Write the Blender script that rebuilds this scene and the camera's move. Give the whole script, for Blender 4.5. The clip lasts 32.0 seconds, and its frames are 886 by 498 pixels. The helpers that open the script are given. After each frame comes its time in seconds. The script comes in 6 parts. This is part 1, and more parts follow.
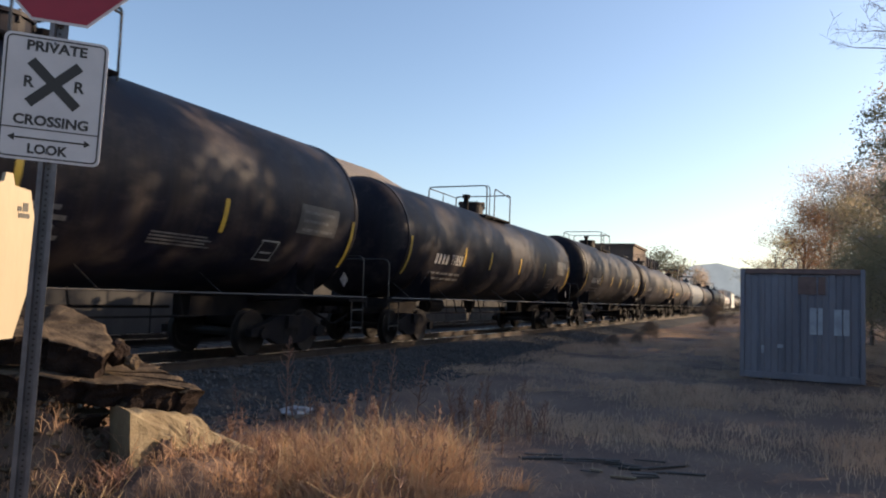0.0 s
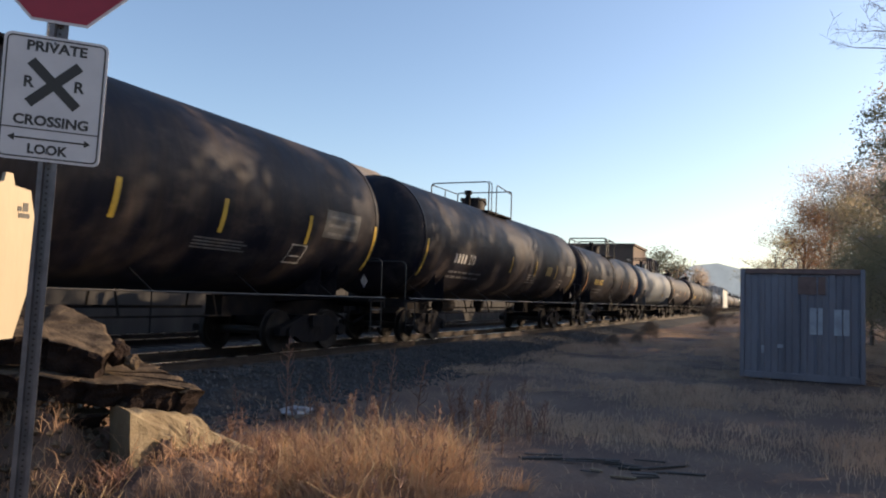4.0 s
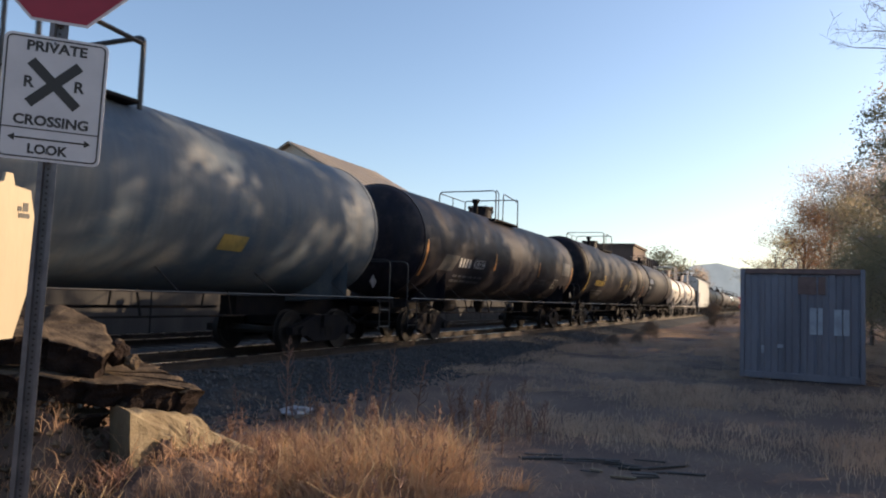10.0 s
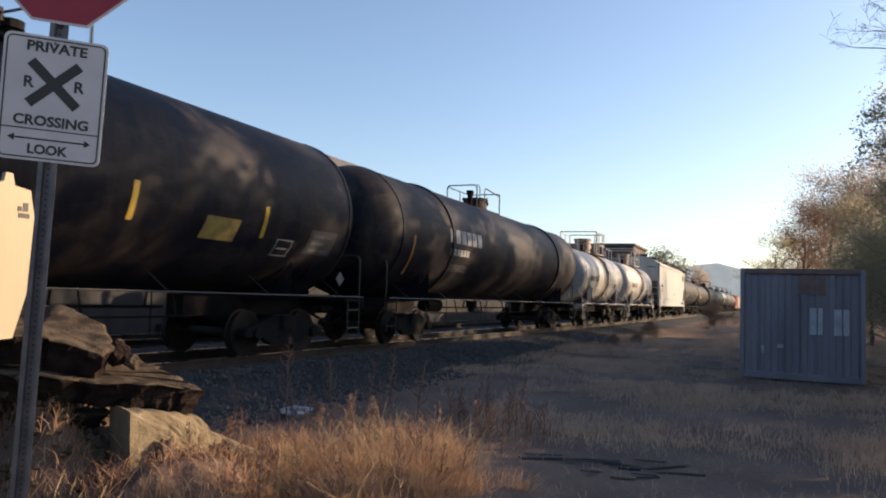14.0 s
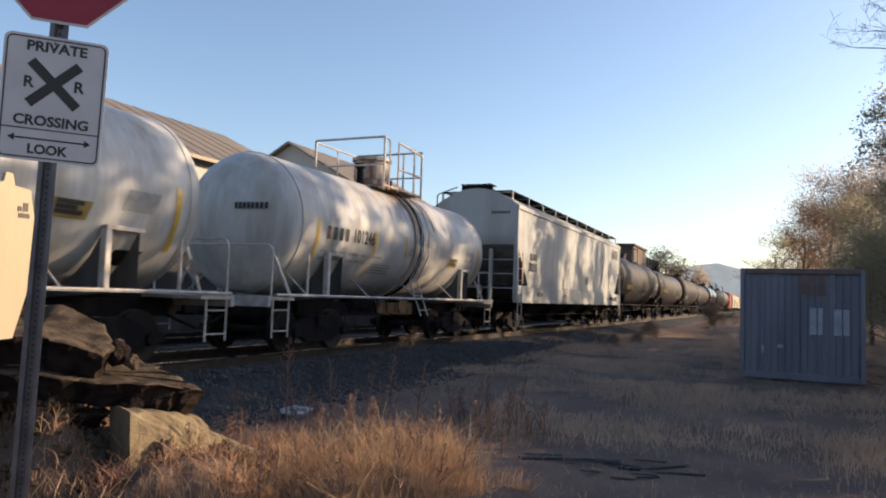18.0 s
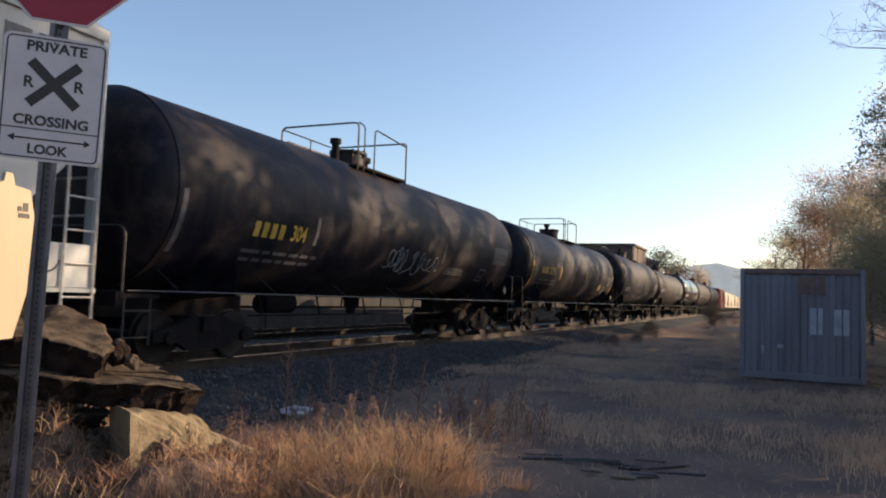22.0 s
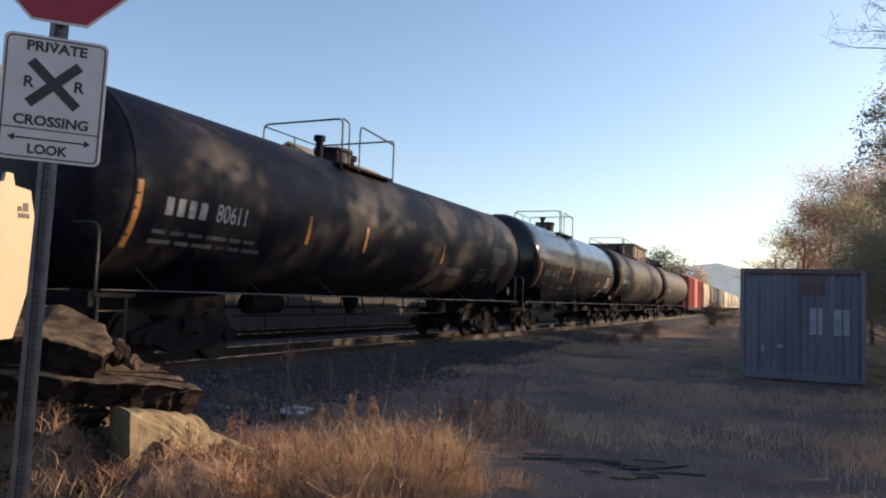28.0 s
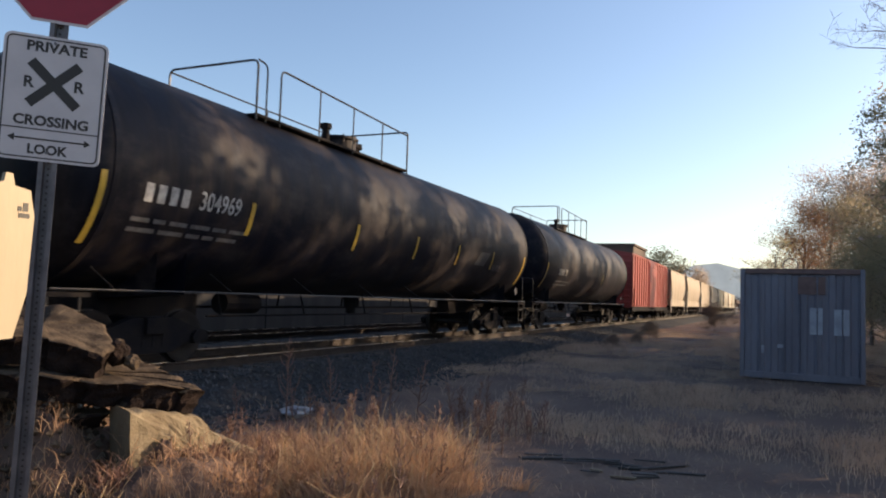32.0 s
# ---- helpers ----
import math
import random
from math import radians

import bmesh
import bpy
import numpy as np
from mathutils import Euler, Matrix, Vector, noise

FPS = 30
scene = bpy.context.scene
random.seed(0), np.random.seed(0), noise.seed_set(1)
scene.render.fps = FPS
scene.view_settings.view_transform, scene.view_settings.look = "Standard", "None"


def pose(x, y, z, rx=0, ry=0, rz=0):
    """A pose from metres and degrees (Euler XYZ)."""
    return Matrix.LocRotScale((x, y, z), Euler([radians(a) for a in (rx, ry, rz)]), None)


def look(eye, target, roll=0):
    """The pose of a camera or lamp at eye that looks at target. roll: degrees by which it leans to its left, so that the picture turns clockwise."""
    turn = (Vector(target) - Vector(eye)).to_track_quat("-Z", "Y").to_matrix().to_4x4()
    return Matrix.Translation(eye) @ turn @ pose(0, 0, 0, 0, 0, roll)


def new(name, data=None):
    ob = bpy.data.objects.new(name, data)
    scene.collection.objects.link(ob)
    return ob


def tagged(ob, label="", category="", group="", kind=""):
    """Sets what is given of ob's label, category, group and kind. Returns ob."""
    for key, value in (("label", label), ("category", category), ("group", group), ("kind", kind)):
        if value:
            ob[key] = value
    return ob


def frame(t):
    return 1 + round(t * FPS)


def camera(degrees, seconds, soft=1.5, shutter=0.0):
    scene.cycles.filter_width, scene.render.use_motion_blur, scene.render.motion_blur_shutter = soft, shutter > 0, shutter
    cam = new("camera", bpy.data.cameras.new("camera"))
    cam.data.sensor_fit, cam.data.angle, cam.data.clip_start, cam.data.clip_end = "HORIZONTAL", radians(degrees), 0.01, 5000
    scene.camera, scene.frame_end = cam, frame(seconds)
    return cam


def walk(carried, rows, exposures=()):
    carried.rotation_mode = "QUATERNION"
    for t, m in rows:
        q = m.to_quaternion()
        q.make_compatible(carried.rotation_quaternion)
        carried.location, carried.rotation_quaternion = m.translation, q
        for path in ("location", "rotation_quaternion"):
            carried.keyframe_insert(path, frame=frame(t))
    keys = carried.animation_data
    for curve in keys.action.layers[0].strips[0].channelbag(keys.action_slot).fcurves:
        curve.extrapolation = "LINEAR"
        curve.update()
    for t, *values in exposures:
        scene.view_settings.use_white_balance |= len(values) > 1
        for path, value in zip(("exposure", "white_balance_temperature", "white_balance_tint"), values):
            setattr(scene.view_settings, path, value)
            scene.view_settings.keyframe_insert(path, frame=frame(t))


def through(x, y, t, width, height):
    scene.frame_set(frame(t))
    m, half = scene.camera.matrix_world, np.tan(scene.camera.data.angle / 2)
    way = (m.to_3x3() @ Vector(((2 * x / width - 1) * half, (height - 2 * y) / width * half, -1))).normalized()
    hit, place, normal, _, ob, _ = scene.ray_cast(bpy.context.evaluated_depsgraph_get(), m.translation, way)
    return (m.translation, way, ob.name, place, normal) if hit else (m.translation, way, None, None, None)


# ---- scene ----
# ---------------------------------------------------------------- camera
cam = camera(62.25, 32.0, soft=2.0, shutter=0.12)
EYE = (0.0, 0.0, 1.65)
YAW, PITCH, ROLL = radians(23.915), radians(3.76), 2.0
TARGET = (-math.sin(YAW) * math.cos(PITCH), math.cos(YAW) * math.cos(PITCH), 1.65 + math.sin(PITCH))
walk(cam, [(0.0, look(EYE, TARGET, ROLL)), (32.0, look(EYE, TARGET, ROLL))], [(0.0, 0.85, 6380, 14), (32.0, 0.85, 6380, 14)])

# ---------------------------------------------------------------- light
SUN_AZ, SUN_EL = radians(50), radians(19)
SUN_DIR = Vector((math.sin(SUN_AZ) * math.cos(SUN_EL), math.cos(SUN_AZ) * math.cos(SUN_EL), math.sin(SUN_EL)))
world = bpy.data.worlds.new("sky")
scene.world = world
world.use_nodes = True
sky = world.node_tree.nodes.new("ShaderNodeTexSky")
sky.sky_type, sky.sun_disc = "NISHITA", False
sky.sun_elevation, sky.sun_rotation = SUN_EL, SUN_AZ
sky.air_density, sky.dust_density, sky.ozone_density = 1.0, 1.05, 1.5
world.node_tree.nodes["Background"].inputs[1].default_value = 0.12
world.node_tree.links.new(sky.outputs[0], world.node_tree.nodes["Background"].inputs[0])
sun = new("sun", bpy.data.lights.new("sun", "SUN"))
sun.data.energy, sun.data.angle, sun.data.color = 5.0, radians(0.5), (1.0, 0.735, 0.45)
sun.matrix_world = look(SUN_DIR * 200, (0, 0, 0))

# ---------------------------------------------------------------- materials
MATS = {}


def mat(name, a, b=None, rough=0.6, metal=0.0, scale=3.0, fine=40.0, stretch=(1, 1, 1), bump=0.15, mix=(0.35, 0.7),
        grain=0.25, per_object=0.0, spec=0.5, glow=0.0, through=0.0, scuff=None):
    """Two colours mixed by a broad noise, darkened and roughened by a fine one, with a fine relief."""
    if name in MATS:
        return MATS[name]
    m = bpy.data.materials.new(name)
    m.use_nodes = True
    nt = m.node_tree
    N, L = nt.nodes.new, nt.links.new
    bsdf = nt.nodes["Principled BSDF"]
    tc, mp = N("ShaderNodeTexCoord"), N("ShaderNodeMapping")
    mp.inputs["Scale"].default_value = stretch
    L(tc.outputs["Object"], mp.inputs[0])
    n1, n2 = N("ShaderNodeTexNoise"), N("ShaderNodeTexNoise")
    n1.inputs["Scale"].default_value, n1.inputs["Detail"].default_value = scale, 6
    n2.inputs["Scale"].default_value, n2.inputs["Detail"].default_value = fine, 3
    L(mp.outputs[0], n1.inputs["Vector"])
    L(mp.outputs[0], n2.inputs["Vector"])
    ramp = N("ShaderNodeValToRGB")
    ramp.color_ramp.elements[0].position, ramp.color_ramp.elements[1].position = mix
    ramp.color_ramp.elements[0].color = (*a, 1)
    ramp.color_ramp.elements[1].color = (*(b or a), 1)
    L(n1.outputs[0], ramp.inputs[0])
    mul = N("ShaderNodeMix")
    mul.data_type, mul.blend_type = "RGBA", "MULTIPLY"
    mul.inputs[0].default_value = grain
    L(ramp.outputs[0], mul.inputs[6])
    L(n2.outputs[0], mul.inputs[7])
    col = mul.outputs[2]
    if scuff:
        # worn, dusty patches with ragged edges, drawn out lengthwise
        n3, edge, sc, mp3 = N("ShaderNodeTexNoise"), N("ShaderNodeMapRange"), N("ShaderNodeMix"), N("ShaderNodeMapping")
        mp3.inputs["Scale"].default_value, mp3.inputs["Rotation"].default_value = (0.8, 0.45, 0.9), (0.35, 0, 0)
        L(tc.outputs["Object"], mp3.inputs[0])
        n3.inputs["Scale"].default_value, n3.inputs["Detail"].default_value, n3.inputs["Roughness"].default_value = 2.2, 9, 0.68
        L(mp3.outputs[0], n3.inputs["Vector"])
        edge.inputs[1].default_value, edge.inputs[2].default_value, edge.inputs[4].default_value = 0.50, 0.72, 0.6
        L(n3.outputs[0], edge.inputs[0])
        sc.data_type = "RGBA"
        L(edge.outputs[0], sc.inputs[0])
        L(col, sc.inputs[6])
        sc.inputs[7].default_value = (*scuff, 1)
        col = sc.outputs[2]
    if per_object:
        oi, hsv, mr = N("ShaderNodeObjectInfo"), N("ShaderNodeHueSaturation"), N("ShaderNodeMapRange")
        mr.inputs[3].default_value, mr.inputs[4].default_value = 1 - per_object, 1 + per_object
        L(oi.outputs["Random"], mr.inputs[0])
        L(mr.outputs[0], hsv.inputs["Value"])
        L(col, hsv.inputs["Color"])
        col = hsv.outputs[0]
    L(col, bsdf.inputs["Base Color"])
    rr = N("ShaderNodeMapRange")
    rr.inputs[3].default_value, rr.inputs[4].default_value = max(0.03, rough - 0.15), min(1, rough + 0.15)
    L(n1.outputs[0], rr.inputs[0])
    L(rr.outputs[0], bsdf.inputs["Roughness"])
    bsdf.inputs["Metallic"].default_value = metal
    bsdf.inputs["Specular IOR Level"].default_value = spec
    if glow:
        L(col, bsdf.inputs["Emission Color"])
        bsdf.inputs["Emission Strength"].default_value = glow
    if bump:
        bp = N("ShaderNodeBump")
        bp.inputs["Strength"].default_value, bp.inputs["Distance"].default_value = bump, 0.02
        L(n2.outputs[0], bp.inputs["Height"])
        L(bp.outputs[0], bsdf.inputs["Normal"])
    if through:
        tr, ad = N("ShaderNodeBsdfTranslucent"), N("ShaderNodeMixShader")
        L(col, tr.inputs[0])
        ad.inputs[0].default_value = through
        L(bsdf.outputs[0], ad.inputs[1])
        L(tr.outputs[0], ad.inputs[2])
        L(ad.outputs[0], nt.nodes["Material Output"].inputs[0])
    MATS[name] = m
    return m


STREAK = (1.0, 1.6, 0.22)
M_BLACK = mat("black_tank_paint", (0.006, 0.007, 0.019), (0.050, 0.037, 0.031), 0.56, 0, 1.3, 9, STREAK, 0.08, (0.42, 0.88), spec=0.20, grain=0.7, scuff=(0.062, 0.050, 0.045))
M_BLACK2 = mat("sooty_tank_paint", (0.007, 0.008, 0.018), (0.060, 0.044, 0.036), 0.58, 0, 1.7, 8, STREAK, 0.1, (0.42, 0.83), spec=0.19, grain=0.75, scuff=(0.062, 0.050, 0.046))
M_GLOSS = mat("glossy_black_paint", (0.006, 0.008, 0.013), (0.015, 0.016, 0.019), 0.19, 0, 1.0, 12, STREAK, 0.03, (0.45, 0.85))
M_BLUE = mat("slate_blue_paint", (0.058, 0.088, 0.128), (0.125, 0.135, 0.145), 0.55, 0, 1.1, 9, STREAK, 0.08, spec=0.28, grain=0.4, scuff=(0.17, 0.165, 0.155))
M_WHITE = mat("white_tank_paint", (0.54, 0.545, 0.54), (0.31, 0.26, 0.205), 0.45, 0, 1.6, 7, STREAK, 0.06, (0.46, 0.85), grain=0.45, scuff=(0.36, 0.32, 0.27))
M_HOPPER = mat("pale_grey_hopper_paint", (0.37, 0.395, 0.405), (0.28, 0.285, 0.27), 0.5, 0, 1.2, 7, STREAK, 0.06, (0.45, 0.85), grain=0.2)
# grey darkened to hold the shade of slope sheets and white-car saddles
M_SHADEGREY = mat("shaded_grey_paint", (0.115, 0.115, 0.12), (0.06, 0.056, 0.052), 0.75, 0, 2.5, 30, STREAK, 0.15)
M_TAN = mat("tan_hopper_paint", (0.33, 0.27, 0.195), (0.20, 0.155, 0.11), 0.6, 0, 1.2, 15, STREAK, 0.06)
M_OLIVE = mat("dusty_olive_paint", (0.10, 0.09, 0.06), (0.20, 0.17, 0.11), 0.6, 0, 1.2, 15, STREAK, 0.06)
M_RED = mat("faded_red_paint", (0.42, 0.055, 0.045), (0.30, 0.05, 0.04), 0.5, 0, 1.3, 16, STREAK, 0.08)
# grimy running gear; also the shade on the hopper chutes
M_UNDER = mat("black_steel_grime_or_shade", (0.009, 0.009, 0.012), (0.021, 0.018, 0.017), 0.8, 0, 4, 50, bump=0.2, spec=0.08)
M_WHEEL = mat("wheel_steel", (0.010, 0.009, 0.010), (0.020, 0.016, 0.014), 0.65, 0.2, 6, 60, spec=0.3)
M_RAILTOP = mat("polished_rail_steel", (0.32, 0.30, 0.28), (0.20, 0.16, 0.13), 0.28, 0.9, 3, 60, bump=0.05)
M_RAILBASE = mat("rusty_rail_steel", (0.035, 0.022, 0.016), (0.02, 0.015, 0.012), 0.8, 0, 5, 60)
M_BLACKRAIL = mat("black_handrail_paint", (0.02, 0.02, 0.022), (0.04, 0.035, 0.03), 0.45, 0.1, 6, 60)
M_WHITERAIL = mat("white_handrail_paint", (0.55, 0.54, 0.52), (0.36, 0.30, 0.25), 0.5, 0, 6, 60)
M_RUST = mat("rust_stain", (0.30, 0.145, 0.075), (0.19, 0.095, 0.055), 0.8, 0, 5, 50)
M_WASH = mat("faint_rust_wash", (0.42, 0.33, 0.26), (0.33, 0.22, 0.15), 0.7, 0, 3, 20, STREAK)
M_CREAM = mat("grimy_cream_paint", (0.50, 0.45, 0.38), (0.24, 0.12, 0.075), 0.6, 0, 4, 20, STREAK, mix=(0.40, 0.58))
M_YELLOW = mat("yellow_reflective_tape", (0.56, 0.37, 0.05), (0.38, 0.26, 0.05), 0.4, 0, 6, 60, grain=0.15)
M_OLDYEL = mat("dull_yellow_panel", (0.30, 0.22, 0.06), (0.19, 0.145, 0.055), 0.5, 0, 6, 60)
M_ORANGE = mat("faded_orange_tape", (0.55, 0.25, 0.06), (0.36, 0.17, 0.06), 0.5, 0, 6, 60)
M_STENCIL = mat("white_stencil_paint", (0.46, 0.46, 0.46), (0.22, 0.22, 0.22), 0.6, 0, 9, 70)
M_FADED = mat("faded_white_stencil", (0.12, 0.12, 0.13), (0.06, 0.06, 0.065), 0.6, 0, 9, 70)
M_PANEL = mat("grey_data_panel", (0.030, 0.031, 0.036), (0.06, 0.06, 0.062), 0.5, 0, 9, 70)
M_SMUDGE = mat("worn_grey_stencil", (0.34, 0.34, 0.33), (0.26, 0.25, 0.24), 0.6, 0, 9, 70)
M_DKLET = mat("black_stencil_paint", (0.014, 0.014, 0.016), (0.035, 0.035, 0.036), 0.6, 0, 9, 70)
M_SPRAY = mat("sprayed_paint", (0.26, 0.26, 0.27), (0.15, 0.15, 0.16), 0.6, 0, 9, 70)
M_YLET = mat("yellow_stencil_paint", (0.55, 0.38, 0.05), (0.36, 0.25, 0.05), 0.6, 0, 9, 70)
M_SIGNW = mat("white_sign_sheeting", (0.50, 0.50, 0.53), (0.43, 0.43, 0.46), 0.4, 0, 5, 80, bump=0.02, grain=0.08)
M_SIGNB = mat("black_sign_print", (0.018, 0.018, 0.02), None, 0.45, 0, 5, 80, bump=0.02, grain=0.1)
M_SIGNR = mat("red_sign_sheeting", (0.25, 0.003, 0.030), (0.20, 0.003, 0.026), 0.4, 0, 5, 80, bump=0.02, grain=0.1)
M_GALV = mat("galvanised_steel", (0.17, 0.175, 0.20), (0.10, 0.105, 0.12), 0.5, 0.6, 8, 90, bump=0.08)
M_HOLE = mat("dark_hole", (0.035, 0.036, 0.04), None, 0.9, 0, 5, 40, bump=0)
M_PLY = mat("pale_yellow_board", (0.375, 0.31, 0.21), (0.30, 0.245, 0.16), 0.6, 0, 2.5, 40, (1, 1, 0.2), 0.06, grain=0.12)
M_GROUND = mat("dry_earth", (0.142, 0.106, 0.095), (0.25, 0.188, 0.150), 0.95, 0, 0.55, 22, bump=0.5, grain=0.5, spec=0.05)
M_BALLAST = mat("grey_ballast", (0.042, 0.045, 0.050), (0.075, 0.074, 0.074), 0.9, 0, 2.0, 28, bump=0.6, grain=0.6, spec=0.1)
M_STONE = mat("ballast_stone", (0.055, 0.059, 0.066), (0.11, 0.108, 0.106), 0.85, 0, 5, 40, bump=0.3, spec=0.15)
M_TIE = mat("weathered_tie_wood", (0.05, 0.04, 0.033), (0.09, 0.075, 0.06), 0.9, 0, 4, 40, (0.4, 5, 5), 0.3, per_object=0.25)
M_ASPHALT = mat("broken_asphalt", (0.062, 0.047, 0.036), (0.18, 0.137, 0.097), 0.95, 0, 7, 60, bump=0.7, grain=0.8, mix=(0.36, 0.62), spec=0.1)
# broken asphalt, darkened further for slab sides turned from the sun
M_DARKASPH = mat("dark_broken_asphalt", (0.014, 0.010, 0.010), (0.040, 0.027, 0.022), 0.95, 0, 7, 60, bump=0.9, grain=0.6, spec=0.1)
M_CONC = mat("old_concrete", (0.25, 0.20, 0.125), (0.15, 0.112, 0.07), 0.9, 0, 6, 55, bump=0.5, grain=0.45)
M_SOIL = mat("loose_brown_soil", (0.085, 0.052, 0.040), (0.19, 0.118, 0.082), 0.95, 0, 3, 35, bump=0.7, grain=0.5)
M_CONT = mat("grey_container_paint", (0.20, 0.203, 0.245), (0.150, 0.150, 0.182), 0.6, 0.1, 1.5, 20, STREAK, 0.08)
M_CONTRUST = mat("container_rust", (0.20, 0.13, 0.115), (0.13, 0.085, 0.08), 0.8, 0, 4, 40)
M_CONTPALE = mat("pale_decal", (0.40, 0.44, 0.50), (0.26, 0.28, 0.33), 0.5, 0, 4, 40)
M_SIDING = mat("white_metal_siding", (0.42, 0.42, 0.41), (0.34, 0.33, 0.31), 0.5, 0, 0.6, 10, STREAK, 0.05)
M_ROOF = mat("brown_metal_roof", (0.19, 0.16, 0.125), (0.25, 0.21, 0.16), 0.55, 0.1, 0.5, 12, bump=0.05)
M_BRICK = mat("dark_brown_brick", (0.085, 0.06, 0.05), (0.13, 0.09, 0.07), 0.85, 0, 0.8, 12)
M_DARKWALL = mat("dark_backing_concrete", (0.036, 0.036, 0.038), (0.062, 0.06, 0.058), 0.9, 0, 0.8, 12, STREAK, 0.2, spec=0.15)
M_WIN = mat("dusty_glass", (0.25, 0.25, 0.23), (0.35, 0.33, 0.28), 0.25, 0, 0.8, 12, bump=0.02)
M_BARK = mat("grey_bark", (0.075, 0.06, 0.05), (0.13, 0.11, 0.09), 0.9, 0, 5, 40, (3, 3, 0.6), 0.5)


def leafmat(name, a, b, through=0.6, scale=0.8):
    return mat(name, a, b, 0.7, 0, scale, 23, bump=0, mix=(0.3, 0.7), grain=0.3, through=through)


M_LEAFG = leafmat("faded_green_leaf", (0.36, 0.33, 0.20), (0.46, 0.38, 0.25), 0.66)
M_LEAFB = leafmat("brown_autumn_leaf", (0.45, 0.36, 0.285), (0.54, 0.45, 0.36), 0.72)
M_LEAFO = leafmat("orange_autumn_leaf", (0.54, 0.285, 0.145), (0.47, 0.27, 0.155), 0.66)
M_LEAFY = leafmat("yellow_autumn_leaf", (0.40, 0.345, 0.20), (0.34, 0.30, 0.18), 0.65)
M_GRASS = leafmat("dry_golden_grass", (0.70, 0.47, 0.29), (0.42, 0.24, 0.145), 0.5, 5.0)
M_RUSSET = leafmat("russet_dead_grass", (0.33, 0.175, 0.13), (0.15, 0.08, 0.065), 0.22, 5.0)
M_GRASS2 = leafmat("dull_dry_grass", (0.66, 0.495, 0.365), (0.48, 0.352, 0.258), 0.38)
M_WEED = leafmat("dried_weed", (0.27, 0.165, 0.13), (0.19, 0.115, 0.09), 0.25)
M_LEAFD = leafmat("dark_dead_leaf", (0.19, 0.145, 0.11), (0.12, 0.095, 0.075), 0.2)
M_SEED = leafmat("pale_seed_head", (0.50, 0.38, 0.23), (0.40, 0.29, 0.17), 0.4)
# glow and pale colour stand in for the haze before the hill
M_HILL = mat("haze_glow_hill", (0.58, 0.56, 0.49), (0.49, 0.48, 0.42), 1.0, 0, 0.004, 0.03, bump=0, glow=0.31)
M_WOODS = mat("far_woods", (0.13, 0.075, 0.05), (0.09, 0.07, 0.05), 1.0, 0, 0.15, 1.2, bump=0)
M_PLANK = mat("grey_scrap_wood", (0.075, 0.07, 0.068), (0.035, 0.032, 0.03), 0.9, 0, 4, 40, (0.5, 4, 4), 0.3, per_object=0.3)
M_BAG = mat("white_plastic_scrap", (0.36, 0.37, 0.39), (0.24, 0.25, 0.27), 0.5, 0, 6, 40)


# ---------------------------------------------------------------- mesh helpers
def finish(name, bm, material, smooth=False):
    me = bpy.data.meshes.new(name)
    bm.normal_update()
    bm.to_mesh(me)
    bm.free()
    me.materials.append(material)
    if smooth:
        me.polygons.foreach_set("use_smooth", [True] * len(me.polygons))
        me.set_sharp_from_angle(angle=radians(35))
    return me


def part(name, bm, material, parent=None, label="", smooth=False, at=None):
    """One mesh object, from a bmesh or from a ready mesh, under a thing or a part."""
    me = bm if isinstance(bm, bpy.types.Mesh) else finish(name, bm, material, smooth)
    ob = new(name, me)
    if parent is not None:
        ob.parent = parent
    if at is not None:
        ob.location = at
    if label:
        ob["label"] = label
    return ob


def thing(name, label, category, group="", kind="", m=None):
    ob = new(name)
    ob.empty_display_size = 0.2
    if m is not None:
        ob.matrix_basis = m
    return tagged(ob, label, category, group, kind)


def box(bm, x0, x1, y0, y1, z0, z1, bev=0.0, m=None):
    r = bmesh.ops.create_cube(bm, size=1.0)
    vs = r["verts"]
    for v in vs:
        v.co = Vector((x0 + (v.co.x + 0.5) * (x1 - x0), y0 + (v.co.y + 0.5) * (y1 - y0), z0 + (v.co.z + 0.5) * (z1 - z0)))
    if bev:
        es = {e for v in vs for e in v.link_edges}
        out = bmesh.ops.bevel(bm, geom=list(es), offset=bev, segments=1, affect="EDGES")
        vs = list({v for f in out["faces"] for v in f.verts} | {v for v in vs if v.is_valid})
    if m is not None:
        for v in vs:
            v.co = m @ v.co
    return vs


def cyl(bm, p0, p1, r0, r1=None, n=10, caps=True):
    p0, p1 = Vector(p0), Vector(p1)
    r1 = r0 if r1 is None else r1
    d = p1 - p0
    q = d.to_track_quat("Z", "Y")
    rings = []
    for p, r in ((p0, r0), (p1, r1)):
        rings.append([bm.verts.new(p + q @ Vector((r * math.cos(2 * math.pi * k / n), r * math.sin(2 * math.pi * k / n), 0))) for k in range(n)])
    for k in range(n):
        bm.faces.new((rings[0][k], rings[0][(k + 1) % n], rings[1][(k + 1) % n], rings[1][k]))
    if caps:
        bm.faces.new(rings[0][::-1])
        bm.faces.new(rings[1])


